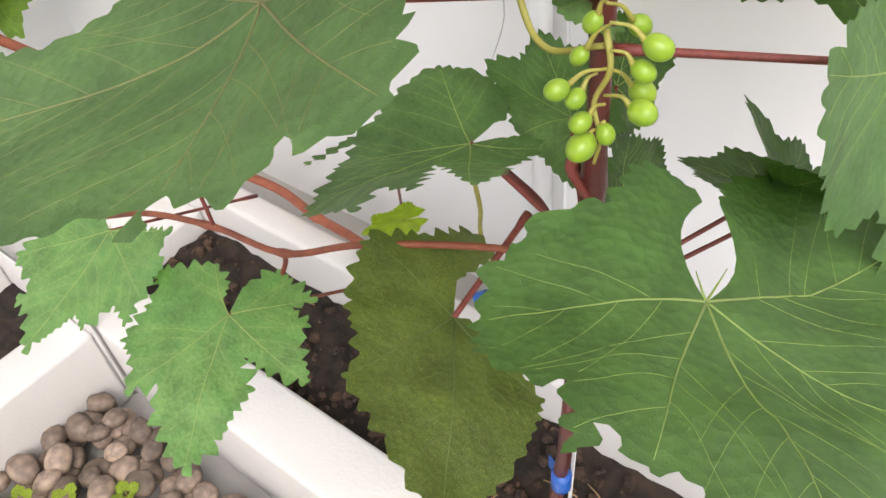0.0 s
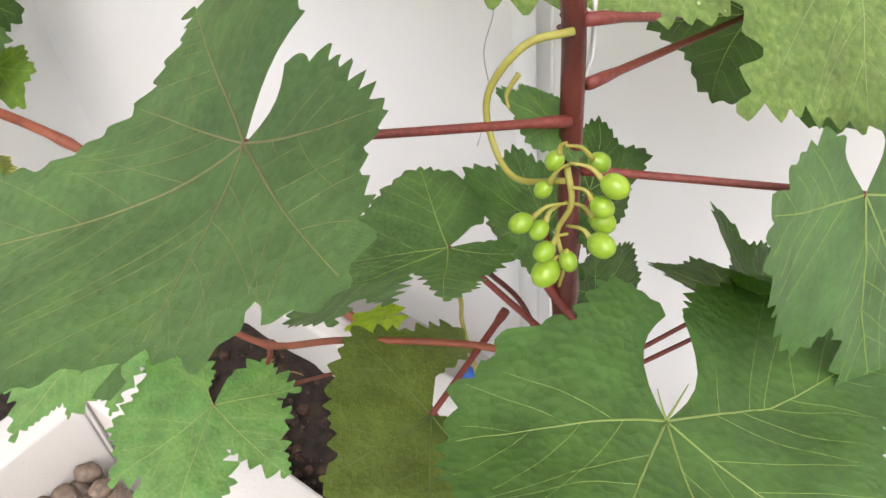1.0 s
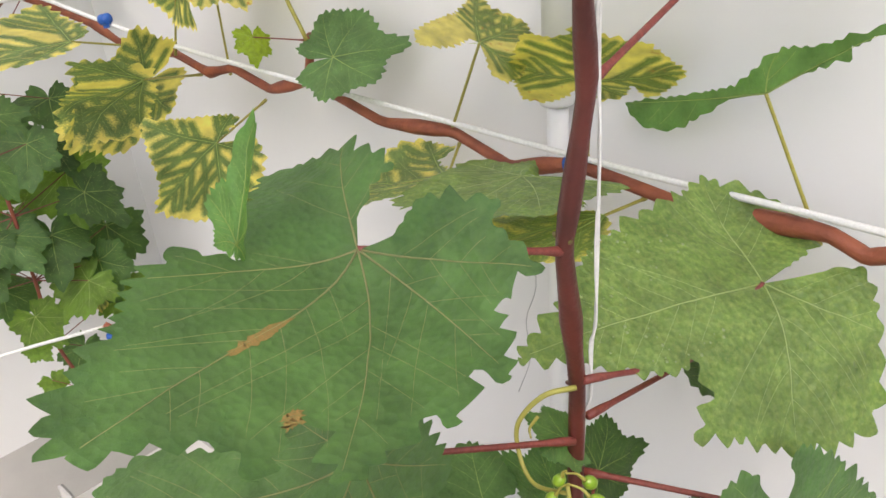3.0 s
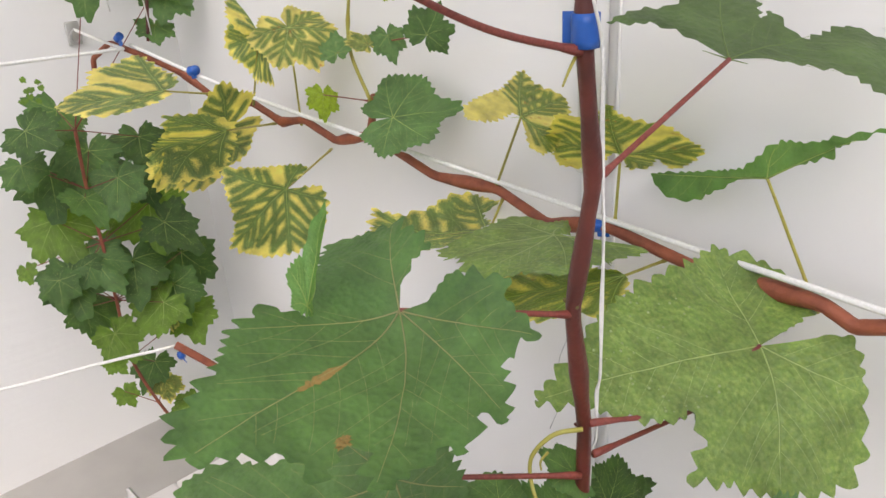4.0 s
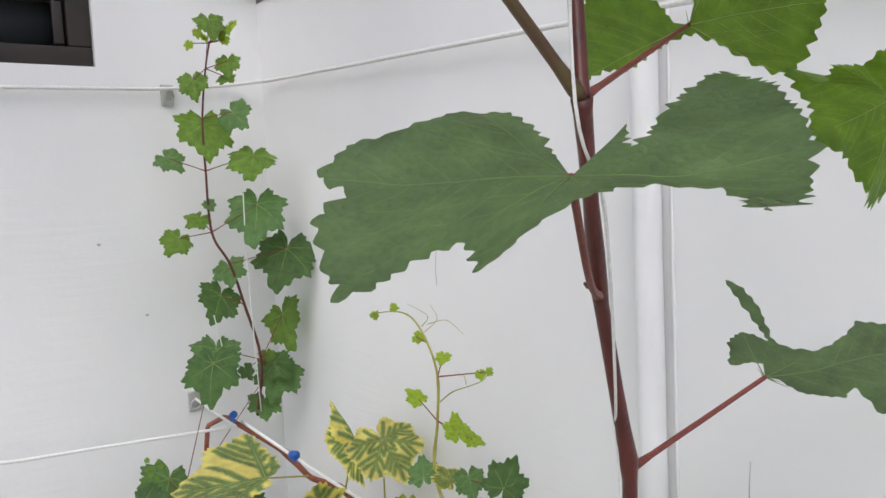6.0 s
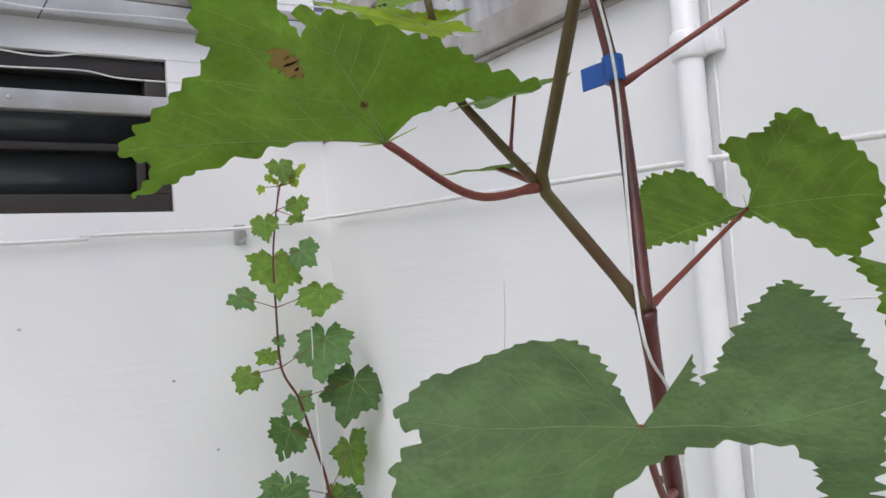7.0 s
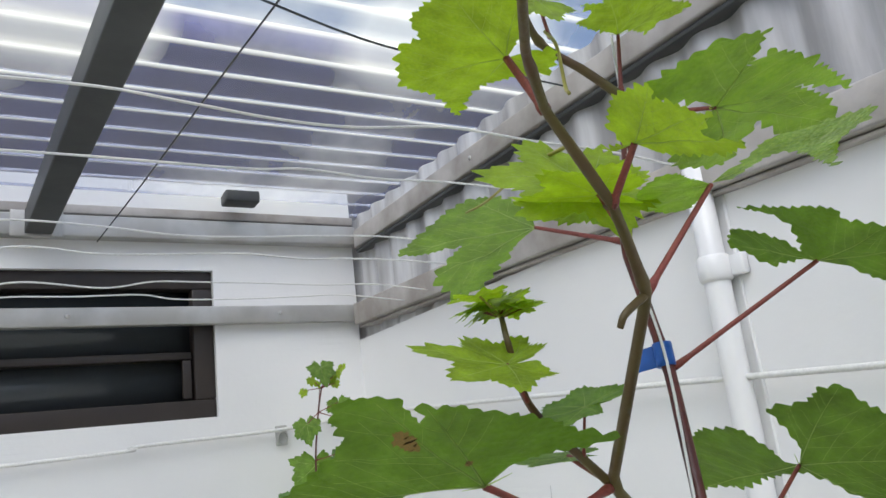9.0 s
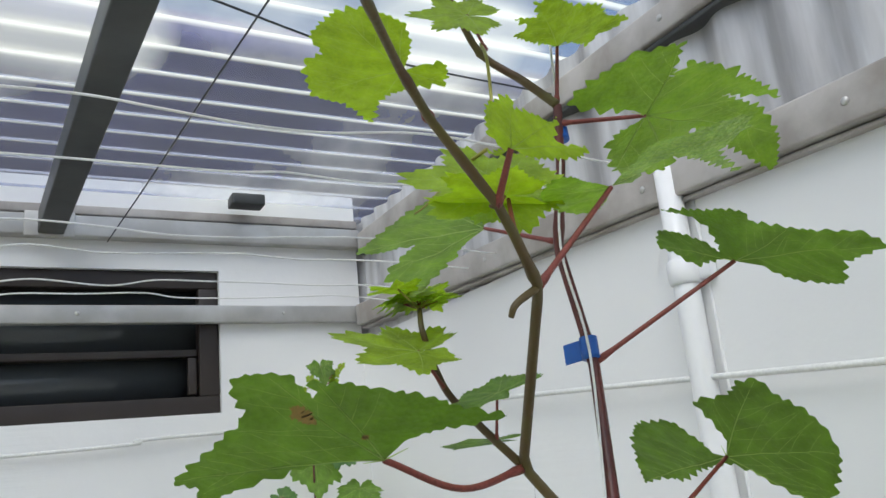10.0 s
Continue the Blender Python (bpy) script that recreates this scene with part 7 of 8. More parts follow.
leaf(corner_vine, (-0.840, 0.602, 0.563), (-0.856, 0.523, 0.621), (-32.5, 10.8, -105.9), 0.0474, mat=SHADE, thick=0.0009, lobes=(1.25, 1.08, 1.08, 1.0, 1.0, 0.95, 0.95), bend=(0.07, -0.07, -0.15, 0.02, -0.05, 0, 0), steps=96, rings=7, veins=True, notch=0.88, teeth=0.07, gap=16)
leaf(corner_vine, (-0.840, 0.603, 0.469), (-0.839, 0.582, 0.449), (-36.3, 10.8, -83.7), 0.0658, mat=LEAF, thick=0.0009, lobes=(1.25, 1.08, 1.08, 1.0, 1.0, 0.95, 0.95), bend=(-0.15, -0.20, 0.05, 0.07, -0.05, 0, 0), steps=96, rings=7, veins=True, notch=0.88, teeth=0.07, gap=16)
leaf(corner_vine, (-0.840, 0.601, 0.361), (-0.821, 0.696, 0.361), (-61.0, 19.7, -125.0), 0.0627, mat=SHADE, thick=0.0009, lobes=(1.25, 1.08, 1.08, 1.0, 1.0, 0.95, 0.95), bend=(0.11, -0.06, 0.02, 0.12, 0.08, 0, 0), steps=96, rings=7, veins=True, notch=0.88, teeth=0.07, gap=16)
leaf(corner_vine, (-0.840, 0.601, 0.361), (-0.845, 0.686, 0.315), (-52.0, 0.8, -109.3), 0.0421, mat=FADED, thick=0.0009, lobes=(1.25, 1.08, 1.08, 1.0, 1.0, 0.95, 0.95), bend=(0.15, -0.03, -0.09, -0.11, -0.07, 0, 0), steps=96, rings=7, veins=True, notch=0.88, teeth=0.07, gap=16)
leaf(corner_vine, (-0.840, 0.602, 0.563), (-0.821, 0.590, 0.556), (-37.6, -11.5, -74.2), 0.0531, mat=LEAF, thick=0.0009, lobes=(1.25, 1.08, 1.08, 1.0, 1.0, 0.95, 0.95), bend=(-0.09, 0.09, 0.08, 0.12, -0.01, 0, 0), steps=96, rings=7, veins=True, notch=0.88, teeth=0.07, gap=16)
leaf(corner_vine, (-0.840, 0.602, 0.563), (-0.918, 0.713, 0.551), (-27.9, 2.5, -97.0), 0.0693, mat=SHADE, thick=0.0009, lobes=(1.25, 1.08, 1.08, 1.0, 1.0, 0.95, 0.95), bend=(-0.21, 0.02, -0.10, -0.04, 0.11, 0, 0), steps=96, rings=7, veins=True, notch=0.88, teeth=0.07, gap=16)
leaf(corner_vine, (-0.840, 0.603, 0.469), (-0.806, 0.700, 0.482), (-43.4, 16.6, -64.0), 0.0657, mat=SHADE, thick=0.0009, lobes=(1.25, 1.08, 1.08, 1.0, 1.0, 0.95, 0.95), bend=(-0.12, -0.14, 0.13, 0.13, -0.12, 0, 0), steps=96, rings=7, veins=True, notch=0.88, teeth=0.07, gap=16)
leaf(corner_vine, (-0.840, 0.603, 0.469), (-0.868, 0.593, 0.447), (-54.9, 5.3, -128.3), 0.0337, mat=MID, thick=0.0009, lobes=(1.25, 1.08, 1.08, 1.0, 1.0, 0.95, 0.95), bend=(-0.16, -0.17, -0.22, -0.04, 0.05, 0, 0), steps=96, rings=7, veins=True, notch=0.88, teeth=0.07, gap=16)
leaf(corner_vine, (-0.840, 0.601, 0.361), (-0.814, 0.517, 0.440), (-63.6, -1.1, -120.2), 0.0431, mat=SHADE, thick=0.0009, lobes=(1.25, 1.08, 1.08, 1.0, 1.0, 0.95, 0.95), bend=(-0.14, -0.06, -0.14, -0.03, -0.23, 0, 0), steps=96, rings=7, veins=True, notch=0.88, teeth=0.07, gap=16)
leaf(corner_vine, (-0.840, 0.608, 0.659), (-0.887, 0.813, 0.859), (-38.4, 18.0, -86.1), 0.0401, mat=SHADE, thick=0.0009, lobes=(1.25, 1.08, 1.08, 1.0, 1.0, 0.95, 0.95), bend=(0.01, -0.19, -0.23, 0.05, -0.18, 0, 0), steps=96, rings=7, veins=True, notch=0.88, teeth=0.07, gap=16)
leaf(corner_vine, None, (-0.821, 0.546, 0.723), (-51.8, -3.5, -119.9), 0.0061, mat=MID, thick=0.0009, lobes=(1.25, 1.08, 1.08, 1.0, 1.0, 0.95, 0.95), bend=(-0.21, -0.09, 0.15, -0.14, -0.20, 0, 0), steps=96, rings=7, veins=False, notch=0.88, teeth=0.07, gap=16)
leaf(corner_vine, None, (-0.820, 0.549, 0.753), (-70.3, 24.8, -68.8), 0.0061, mat=MID, thick=0.0009, lobes=(1.25, 1.08, 1.08, 1.0, 1.0, 0.95, 0.95), bend=(0.15, 0.14, -0.15, -0.11, 0.13, 0, 0), steps=96, rings=7, veins=False, notch=0.88, teeth=0.07, gap=16)
leaf(corner_vine, None, (-0.821, 0.554, 0.727), (-60.3, 19.3, -122.5), 0.0061, mat=MID, thick=0.0009, lobes=(1.25, 1.08, 1.08, 1.0, 1.0, 0.95, 0.95), bend=(-0.02, -0.06, -0.03, -0.07, -0.04, 0, 0), steps=96, rings=7, veins=False, notch=0.88, teeth=0.07, gap=16)
leaf(corner_vine, None, (-0.821, 0.568, 0.746), (-37.5, 28.0, -48.4), 0.0061, mat=MID, thick=0.0009, lobes=(1.25, 1.08, 1.08, 1.0, 1.0, 0.95, 0.95), bend=(0.09, -0.18, -0.14, -0.17, -0.23, 0, 0), steps=96, rings=7, veins=False, notch=0.88, teeth=0.07, gap=16)
leaf(corner_vine, None, (-0.821, 0.571, 0.737), (-81.1, 21.1, -112.4), 0.0061, mat=MID, thick=0.0009, lobes=(1.25, 1.08, 1.08, 1.0, 1.0, 0.95, 0.95), bend=(0.15, 0.02, -0.04, 0.06, -0.21, 0, 0), steps=96, rings=7, veins=False, notch=0.88, teeth=0.07, gap=16)
leaf(corner_vine, None, (-0.821, 0.558, 0.737), (-49.3, -5.4, -107.7), 0.0061, mat=MID, thick=0.0009, lobes=(1.25, 1.08, 1.08, 1.0, 1.0, 0.95, 0.95), bend=(-0.12, -0.11, -0.01, 0.14, 0.12, 0, 0), steps=96, rings=7, veins=False, notch=0.88, teeth=0.07, gap=16)
leaf(corner_vine, None, (-0.821, 0.563, 0.719), (-57.3, 10.6, -65.5), 0.0061, mat=MID, thick=0.0009, lobes=(1.25, 1.08, 1.08, 1.0, 1.0, 0.95, 0.95), bend=(0.04, -0.11, 0.01, -0.14, 0.14, 0, 0), steps=96, rings=7, veins=False, notch=0.88, teeth=0.07, gap=16)
leaf(corner_vine, None, (-0.821, 0.555, 0.736), (-39.8, -2.8, -85.4), 0.0061, mat=MID, thick=0.0009, lobes=(1.25, 1.08, 1.08, 1.0, 1.0, 0.95, 0.95), bend=(-0.00, -0.22, -0.08, 0.09, 0.06, 0, 0), steps=96, rings=7, veins=False, notch=0.88, teeth=0.07, gap=16)
leaf(corner_vine, None, (-0.821, 0.540, 0.722), (-56.0, 9.8, -66.5), 0.0061, mat=MID, thick=0.0009, lobes=(1.25, 1.08, 1.08, 1.0, 1.0, 0.95, 0.95), bend=(0.10, -0.08, 0.10, 0.03, -0.11, 0, 0), steps=96, rings=7, veins=False, notch=0.88, teeth=0.07, gap=16)
leaf(corner_vine, None, (-0.821, 0.551, 0.736), (-46.5, 9.8, -103.8), 0.0061, mat=MID, thick=0.0009, lobes=(1.25, 1.08, 1.08, 1.0, 1.0, 0.95, 0.95), bend=(-0.19, -0.16, -0.10, -0.00, -0.19, 0, 0), steps=96, rings=7, veins=False, notch=0.88, teeth=0.07, gap=16)

# wires, cords and their fixings
low = thing("low_vine", "bare brown vine cane tied along the lower wire", "vine")
cane(low, [(-0.645, 0.615, 0.345), (-0.61, 0.666, 0.285), (-0.52, 0.70, 0.23), (-0.42, 0.728, 0.165), (-0.335, 0.742, 0.150), (-0.27, 0.738, 0.140), (-0.20, 0.735, 0.138), (-0.10, 0.70, 0.16), (0.02, 0.64, 0.19)], lambda s: 0.0062 - 0.001 * s, OLDCANE, (0.15, 0.4, 0.62, 0.8), 1.4, label="woody cane")
cane(vine, [(-0.17, 0.487, 0.385), (-0.12, 0.50, 0.402), (-0.049, 0.505, 0.421), (0.004, 0.514, 0.419), (0.059, 0.53, 0.442), (0.12, 0.57, 0.438), (0.163, 0.588, 0.43)], lambda s: 0.0021, OLDCANE, (0.32, 0.5), 1.5, label="thin orange brown side shoot", seed=6)
cane(vine, [(0.004, 0.514, 0.419), (0.000, 0.515, 0.408), (-0.004, 0.513, 0.398)], lambda s: 0.0016, PETIOLE, (), label="short red brown stub", seed=7)
cane(vine, [(-0.049, 0.505, 0.421), (-0.055, 0.507, 0.445), (-0.062, 0.508, 0.470)], lambda s: 0.0013, PETIOLE, (), label="leaf stalk", seed=8)
cane(vine, [(0.083, 0.60, 0.450), (0.078, 0.61, 0.415), (0.069, 0.62, 0.38), (0.075, 0.625, 0.32)], lambda s: 0.0015, PALESTALK, (), label="pale leaf stalk", seed=9)
cane(vine, [(0.106, 0.60, 0.466), (0.125, 0.61, 0.439), (0.148, 0.60, 0.41), (0.163, 0.59, 0.39)], lambda s: 0.0016, CANE, (), label="dark red leaf stalk", seed=10)
cane(vine, [(0.166, 0.588, 0.512), (0.1605, 0.581, 0.510), (0.158, 0.579, 0.504), (0.163, 0.580, 0.494), (0.172, 0.582, 0.482), (0.19, 0.575, 0.478), (0.225, 0.545, 0.500)], lambda s: 0.0027 - 0.0008 * s, PETIOLE, (0.1,), label="hooked red leaf stalk", seed=11)
tape(low, (-0.66, 0.625, 0.315), (30, 40, 20), 0.014, 0.0065, 0.010)
tape(low, (-0.315, 0.70, 0.31), (0, 0, 120), 0.016, 0.004, 0.010)
tape(low, (0.0, 0.70, 0.20), (0, 60, 20), 0.012, 0.007, 0.010)


def wire(name, pts, r, mat, label, group="", sag=0.0):
    th = thing(name, label, "wire", group=group)
    part("strand", tube_bm(spline(pts, 10), r, 8), mat, th)
    return th


wire("training_wire", [(-0.860, 0.730, 0.768), (-0.595, 0.780, 0.712), (-0.161, 0.830, 0.666), (0.083, 0.830, 0.656), (0.279, 0.800, 0.666), (0.9, 0.78, 0.65), (2.5, 0.76, 0.65)], 0.0030, CORD, "taut white coated wire carrying the older vine")
wire("side_wire", [(-0.846, 0.713, 0.766), (-0.90, 0.40, 0.772), (-0.93, 0.10, 0.778), (-0.98, -1.5, 0.78)], 0.0030, CORD, "white coated wire along the window wall")
wire("anchor_wire", [(LEFT + 0.012, 0.700, 0.785), (-0.93, 0.705, 0.775), (-0.846, 0.713, 0.766)], 0.0024, CORD, "short white wire tied to the wall screw")
wire("low_side_wire", [(-0.647, 0.615, 0.342), (-0.70, 0.45, 0.345), (-0.80, 0.0, 0.35), (-0.9, -1.5, 0.36)], 0.0026, CORD, "white coated lower wire")
wire("low_wire", [(-0.647, 0.615, 0.342), (-0.61, 0.672, 0.278), (-0.50, 0.71, 0.24)], 0.0026, CORD, "white coated lower wire end")
wire("high_wire", [(LEFT + 0.014, -1.5, 1.350), (LEFT + 0.014, 0.23, 1.367), (LEFT + 0.014, 0.42, 1.377), (LEFT + 0.016, 0.69, 1.383), (-0.985, 0.858, 1.398), (-0.700, 0.868, 1.383), (-0.400, 0.868, 1.367), (-0.100, 0.868, 1.350), (0.160, 0.868, 1.334), (0.60, 0.868, 1.308), (2.5, 0.868, 1.20)], 0.0035, CORD, "white coated wire along the upper wall")


def eye_screw(at):
    """A galvanised plate with a ring that holds a wire."""
    th = thing("eye_screw", "grey metal eye screw fixed to the wall", "hook", group="eye screws", at=at)
    part("plate", box_bm((0.006, 0.024, 0.040), (0.003, 0, 0), 0.0025), STEEL, th)
    ring = [(0.012 + 0.0035 * math.sin(a), 0.009 * math.cos(a), -0.004 + 0.011 * math.sin(a)) for a in [2 * math.pi * i / 16 for i in range(17)]]
    part("ring", tube_bm(ring, 0.0022, 6), STEEL, th)
    return th


eye_screw((LEFT, 0.692, 1.372))
eye_screw((LEFT, 0.700, 0.778))

rnd = random.Random(11)
for i, (x, z) in enumerate(((-0.05, 1.60), (-0.18, 1.600), (-0.41, 1.603), (-0.50, 1.600), (-0.67, 1.598), (-0.76, 1.598))):
    pts = [(x + rnd.uniform(-0.007, 0.007), y + rnd.uniform(-0.02, 0.02), z + rnd.uniform(-0.0055, 0.0055)) for y in (-1.4, -0.7, -0.2, 0.02, 0.12, 0.22, 0.30, 0.38, 0.46, 0.55, 0.64, 0.74)] + [(x, BACK - 0.024, 1.590)]
    wire("overhead_string", pts, 0.0013, CORD, "thin slack white wire stretched under the roof", group="overhead strings")
wire("cross_wire", [(-0.30, 0.05, 1.74), (-0.091, 0.213, 1.75), (-0.16, 0.547, 1.75), (-0.22, 0.86, 1.775)], 0.0013, DARKSTEEL, "thin dark wire crossing under the roof")
wire("cross_wire", [(0.25, 0.43, 1.75), (-0.011, 0.417, 1.75), (-0.30, 0.396, 1.75), (-0.62, 0.374, 1.75), (-1.0, 0.35, 1.76)], 0.0012, DARKSTEEL, "thin dark wire crossing under the roof")

# tendrils and buds of the young vine
for pts in ([(0.160, 0.560, 0.622), (0.157, 0.556, 0.615), (0.160, 0.553, 0.611)], [(0.172, 0.575, 0.885), (0.176, 0.560, 0.875), (0.178, 0.552, 0.868)]):
    part("tendril", tube_bm(spline(pts, 5), lambda s: 0.0012 * (1 - 0.5 * s), 6), PALESTALK, vine)
part("tendril", tube_bm(spline([(0.2801, 0.4235, 1.3664), (0.279, 0.410, 1.358), (0.276, 0.408, 1.352)], 4), lambda s: 0.0022 * (1 - 0.3 * s), 7), GREENCANE, vine)
part("tendril", tube_bm(spline([(0.196, 0.465, 1.552), (0.215, 0.455, 1.530), (0.222, 0.450, 1.50), (0.235, 0.440, 1.488)], 6), lambda s: 0.0011, 6), PALESTALK, vine)
part("tendril", tube_bm(spline([(0.24, 0.43, 1.455), (0.19, 0.44, 1.462), (0.13, 0.45, 1.462), (0.09, 0.46, 1.468)], 6), lambda s: 0.0012 - 0.0005 * s, 6), PALESTALK, vine)

leaf(vine, (0.206, 0.396, 1.371), (0.199, 0.386, 1.378), (-21.2, -23.2, 100.7), 0.0138, mat=YOUNG, thick=0.0006, steps=96, rings=6, veins=False, notch=0.6, teeth=0.12)
leaf(vine, (0.206, 0.396, 1.371), (0.203, 0.391, 1.379), (27.7, -14.6, 59.6), 0.0159, mat=YOUNG, thick=0.0006, steps=96, rings=6, veins=False, notch=0.6, teeth=0.12)
leaf(vine, (0.206, 0.396, 1.371), (0.205, 0.395, 1.379), (22.4, 21.9, -8.7), 0.0162, mat=YOUNG, thick=0.0006, steps=96, rings=6, veins=False, notch=0.6, teeth=0.12)
leaf(vine, (0.206, 0.396, 1.371), (0.206, 0.397, 1.375), (21.7, 16.5, -46.6), 0.0113, mat=YOUNG, thick=0.0006, steps=96, rings=6, veins=False, notch=0.6, teeth=0.12)
leaf(vine, (0.206, 0.396, 1.371), (0.212, 0.405, 1.374), (-19.3, 22.6, -105.0), 0.0125, mat=YOUNG, thick=0.0006, steps=96, rings=6, veins=False, notch=0.6, teeth=0.12)
leaf(vine, (0.206, 0.396, 1.371), (0.200, 0.389, 1.375), (-27.2, -18.4, 110.2), 0.0127, mat=YOUNG, thick=0.0006, steps=96, rings=6, veins=False, notch=0.6, teeth=0.12)
leaf(vine, (0.206, 0.396, 1.371), (0.209, 0.401, 1.375), (6.5, 25.8, -74.3), 0.0131, mat=YOUNG, thick=0.0006, steps=96, rings=6, veins=False, notch=0.6, teeth=0.12)
tie = thing("hanging_string", "thin white string hanging in the wall corner", "string")
part('strand', tube_bm(spline([(-0.860, 0.762, 1.181), (-0.860, 0.761, 1.051), (-0.860, 0.768, 0.778)], 6), 0.0011, 6), CORD, tie)
tie = thing("hanging_string", "short white string tied to the corner vine", "string")
part('strand', tube_bm(spline([(-0.860, 0.693, 0.968), (-0.860, 0.706, 0.895), (-0.860, 0.711, 0.823)], 6), 0.0011, 6), CORD, tie)

# green sprouts among the pebbles
for x, y in ((-0.30, 0.36), (-0.25, 0.40), (-0.34, 0.33), (-0.20, 0.36), (-0.27, 0.31)):
    weed = thing("weed_sprout", "tiny green weed sprouting between the pebbles", "weed", group="weed sprouts", at=(x, y, 0.015))
    for k in range(4):
        a = k * 1.6 + x * 20
        leaf(weed, (0, 0, 0), (0.007 * math.cos(a), 0.007 * math.sin(a), 0.012), (20, 10, math.degrees(a) - 90), 0.009, mat=YOUNG, stalk=PALESTALK, thick=0.0005, veins=False, steps=40, rings=4, notch=0.95, teeth=0.02)


# buds and old stipules at the joints of the young vine
rnd = random.Random(21)
for x, y, z, r in ((0.164, 0.593, 0.627, 0.0050), (0.1655, 0.577, 0.7225, 0.0048), (0.172, 0.587, 0.805, 0.0046), (0.1686, 0.585, 1.001, 0.0044), (0.1747, 0.5516, 1.1153, 0.0046), (0.2195, 0.499, 1.218, 0.0040), (0.183, 0.531, 1.342, 0.0036), (0.2015, 0.4545, 1.282, 0.0034), (0.2801, 0.4235, 1.3664, 0.0032), (0.3025, 0.3904, 1.3984, 0.0028)):
    for k in range(3):
        a = rnd.uniform(3.2, 6.2)
        d = Vector((math.cos(a), math.sin(a), rnd.uniform(0.3, 1.0))).normalized()
        turn = d.to_track_quat('Z', 'Y').to_matrix()
        at = Vector((x, y, z + rnd.uniform(-0.004, 0.005))) + d * r * 0.9
        part("bud", ball_bm(r * rnd.uniform(0.28, 0.5), at, (0.75, 0.75, 1.5), seg=10, turn=turn), rnd.choice((CANE, GREENCANE, PETIOLE)), vine)


# pale unfolding leaves at the tip of the short side shoot
for k in range(6):
    a = 0.5 + k * 0.9
    r = 0.007 + 0.004 * (k % 3)
    leaf(vine, (0.206, 0.396, 1.371), (0.206 + r * math.cos(a), 0.396 + r * math.sin(a), 1.375 + 0.003 * (k % 3)), (rnd.uniform(-12, 12), rnd.uniform(-12, 12), math.degrees(a) - 90), 0.011 + 0.004 * (k % 3), mat=YOUNG, stalk=PALESTALK, thick=0.0008, bend=(-0.2, -0.1, -0.1, 0.1, 0.1, 0, 0), steps=96, rings=6, notch=0.62, teeth=0.11)



# crumbs of earth, straw and wall marks
def crumb(rnd, bm, at, r):
    """A small broken lump added to a mesh."""
    ring = []
    for z in (-0.5, 0.4):
        ring.append([bm.verts.new((at[0] + r * rnd.uniform(0.6, 1.1) * math.cos(a), at[1] + r * rnd.uniform(0.6, 1.1) * math.sin(a), at[2] + r * (z + rnd.uniform(-0.2, 0.2)))) for a in (0.3, 1.5, 2.8, 4.1, 5.3)])
    top = bm.verts.new((at[0], at[1], at[2] + r * 0.85))
    for i in range(5):
        j = (i + 1) % 5
        bm.faces.new((ring[0][i], ring[0][j], ring[1][j], ring[1][i]))
        bm.faces.new((ring[1][i], ring[1][j], top))


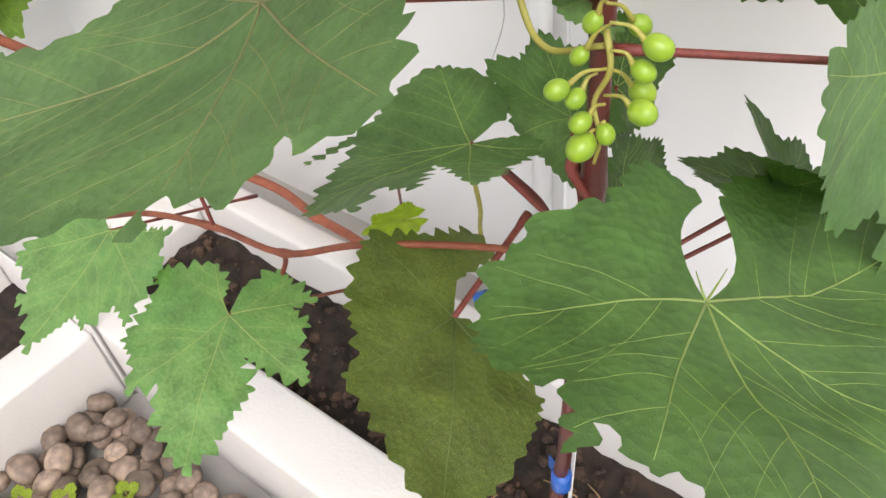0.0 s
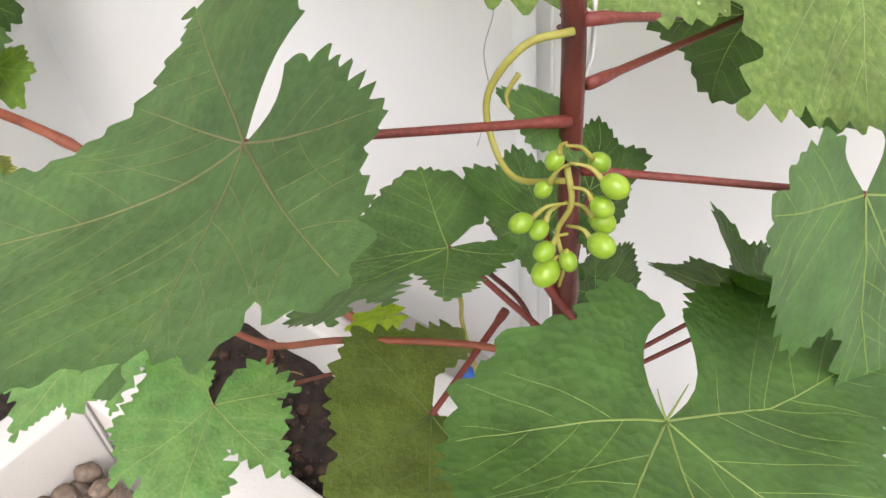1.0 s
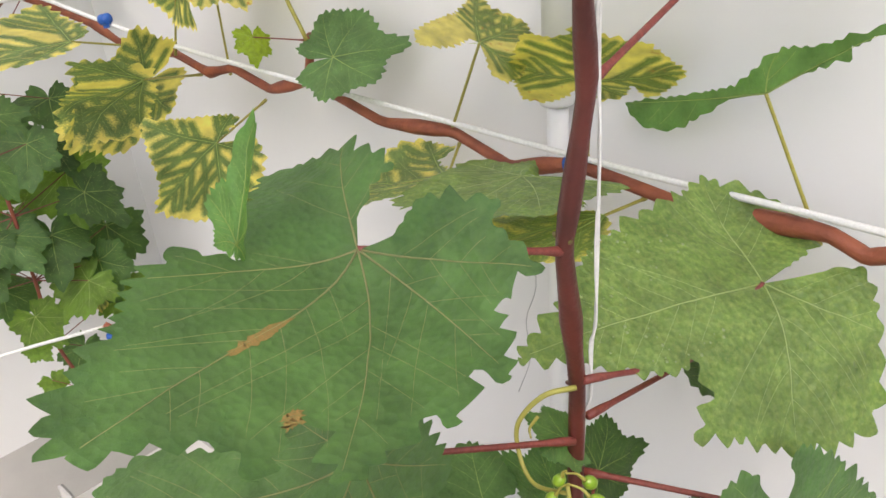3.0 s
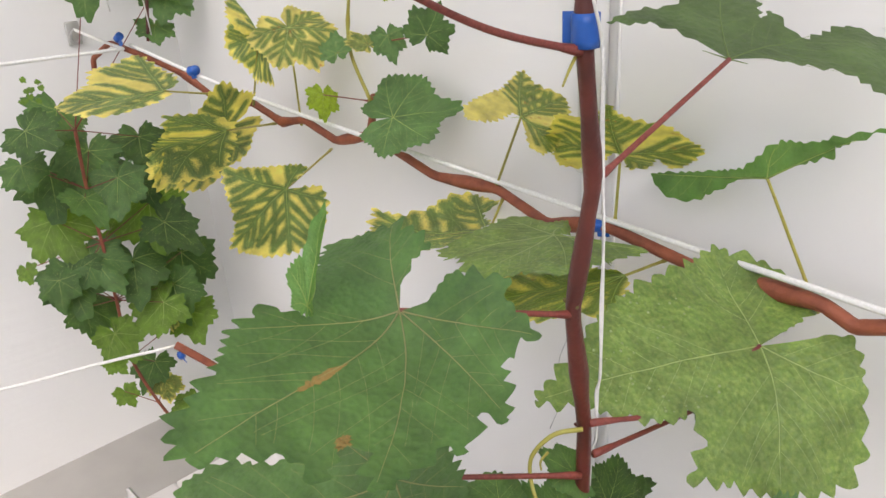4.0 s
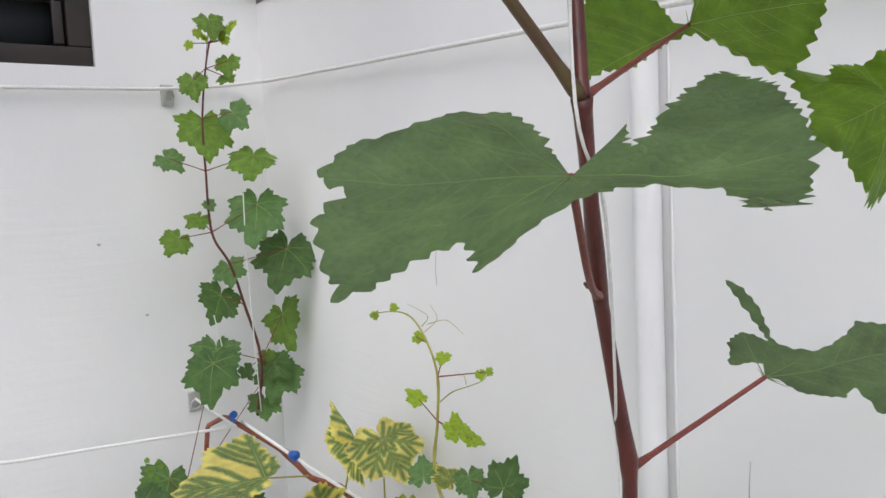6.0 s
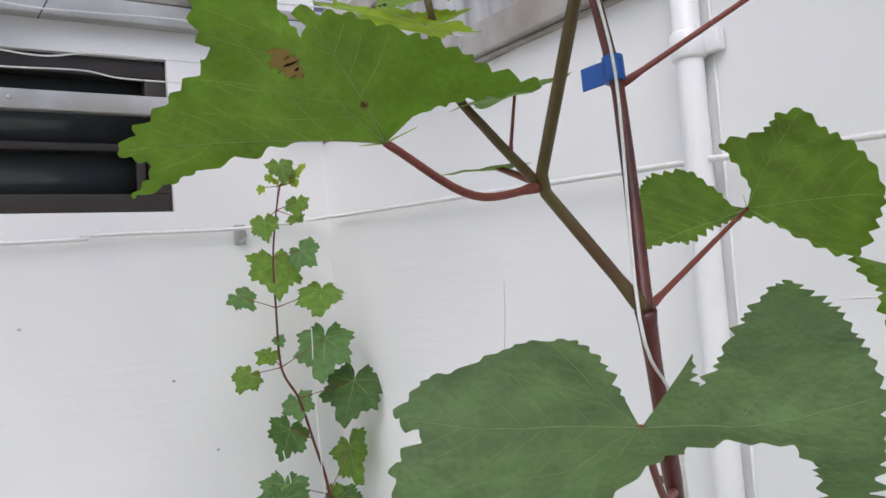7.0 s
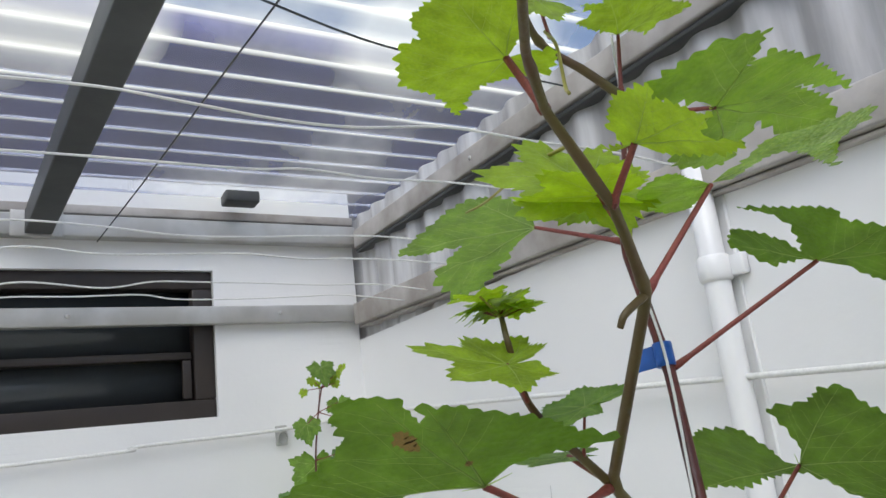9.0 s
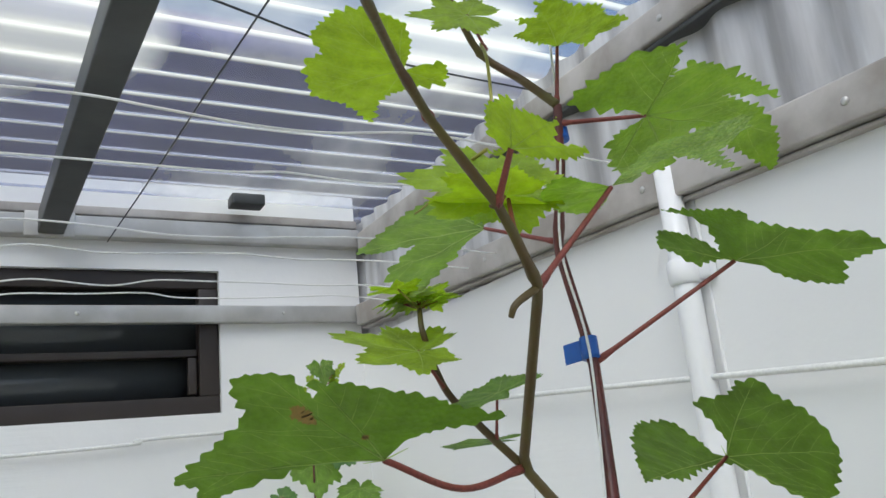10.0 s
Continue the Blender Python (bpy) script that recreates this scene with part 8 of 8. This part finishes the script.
rnd = random.Random(12)
bm = bmesh.new()
for i in range(900):
    crumb(rnd, bm, (rnd.uniform(-0.45, 0.75), rnd.uniform(0.572, 0.692), EARTH + rnd.uniform(-0.002, 0.010)), rnd.choice((0.002, 0.003, 0.003, 0.005, 0.007)))
crumbs = part("soil_crumbs", bm, material("brown earth crumb", (0.075, 0.042, 0.026), 0.95, second=(0.020, 0.012, 0.009), scale=30, bump=0.6, bump_scale=300), None, "loose crumbs of dark brown earth in the planter", smooth=False)
tagged(crumbs, category="earth", kind="stuff")
STRAW = material("dry straw", (0.32, 0.20, 0.10), 0.8, var=0.3, scale=60)
for i in range(16):
    x, y, a, n = rnd.uniform(-0.40, 0.45), rnd.uniform(0.59, 0.68), rnd.uniform(0, 3.1), rnd.uniform(0.008, 0.02)
    z = EARTH + 0.009
    straw = part("straw", tube_bm([(x - n * math.cos(a), y - n * math.sin(a) * 0.5, z), (x, y, z + 0.003), (x + n * math.cos(a), y + n * math.sin(a) * 0.5, z)], 0.0008, 5), STRAW)
    tagged(straw, "dry brown straw lying on the soil", "straw", group="straws on the soil")

MARK = material("grey hairline in paint", (0.52, 0.52, 0.53), 0.8, var=0.3, scale=90)
for name, pts, r in (("wall_crack", [(-0.420, 1.240), (-0.424, 1.19), (-0.432, 1.14), (-0.440, 1.10), (-0.448, 1.06), (-0.446, 1.03)], 0.0005),
                     ("wall_crack", [(0.060, 0.90), (0.058, 0.86), (0.063, 0.83)], 0.0006),
                     ("wall_crack", [(-0.09, 0.52), (-0.085, 0.47), (-0.10, 0.42), (-0.095, 0.37), (-0.115, 0.31)], 0.0005)):
    crack = part(name, tube_bm(spline([(x, BACK - 0.0002, z) for x, z in pts], 4), r, 5, wobble=0.3, seed=3), MARK)
    tagged(crack, "hairline crack in the white wall paint", "crack", kind="structure")
for at in ((LEFT + 0.0005, 0.625, 0.96), (LEFT + 0.0005, 0.55, 1.10), (LEFT + 0.0005, 0.30, 1.22)):
    spot = part("wall_spot", ball_bm(0.0028, at, (0.25, 1.3, 1.0), seg=8), MARK)
    tagged(spot, "small grey chip in the white wall paint", "paint chip", kind="structure")
for i in range(24):
    x, z, n = rnd.uniform(0.08, 0.75), rnd.uniform(0.65, 1.30), rnd.uniform(0.010, 0.06)
    ridge = part("trowel_ridge", tube_bm([(x + n * k / 5, BACK + 0.0002, z + 0.0005 * math.sin(k + i)) for k in range(6)], lambda s: 0.0003 + 0.0009 * math.sin(math.pi * min(1, s)), 5), WALL)
    tagged(ridge, "raised trowel ridge in white wall paint", "plaster ridge", kind="structure")

# the upturned lobe of the large leaf, curled back and standing on its edge
leaf(vine, None, (0.136, 0.413, 0.785), (85.8, -42.1, -60.3), 0.0510, (1.0, 0.46, 0.46, 0.30, 0.30, 0.20, 0.20), (0.10, 0.12, 0.12, 0.05, 0.05, 0, 0), mat=FRESH, notch=(0.97, 1.0, 1.15, 1.15, 1.0, 0.97), thick=0.0012, label="pale green narrow upturned lobe of a leaf")
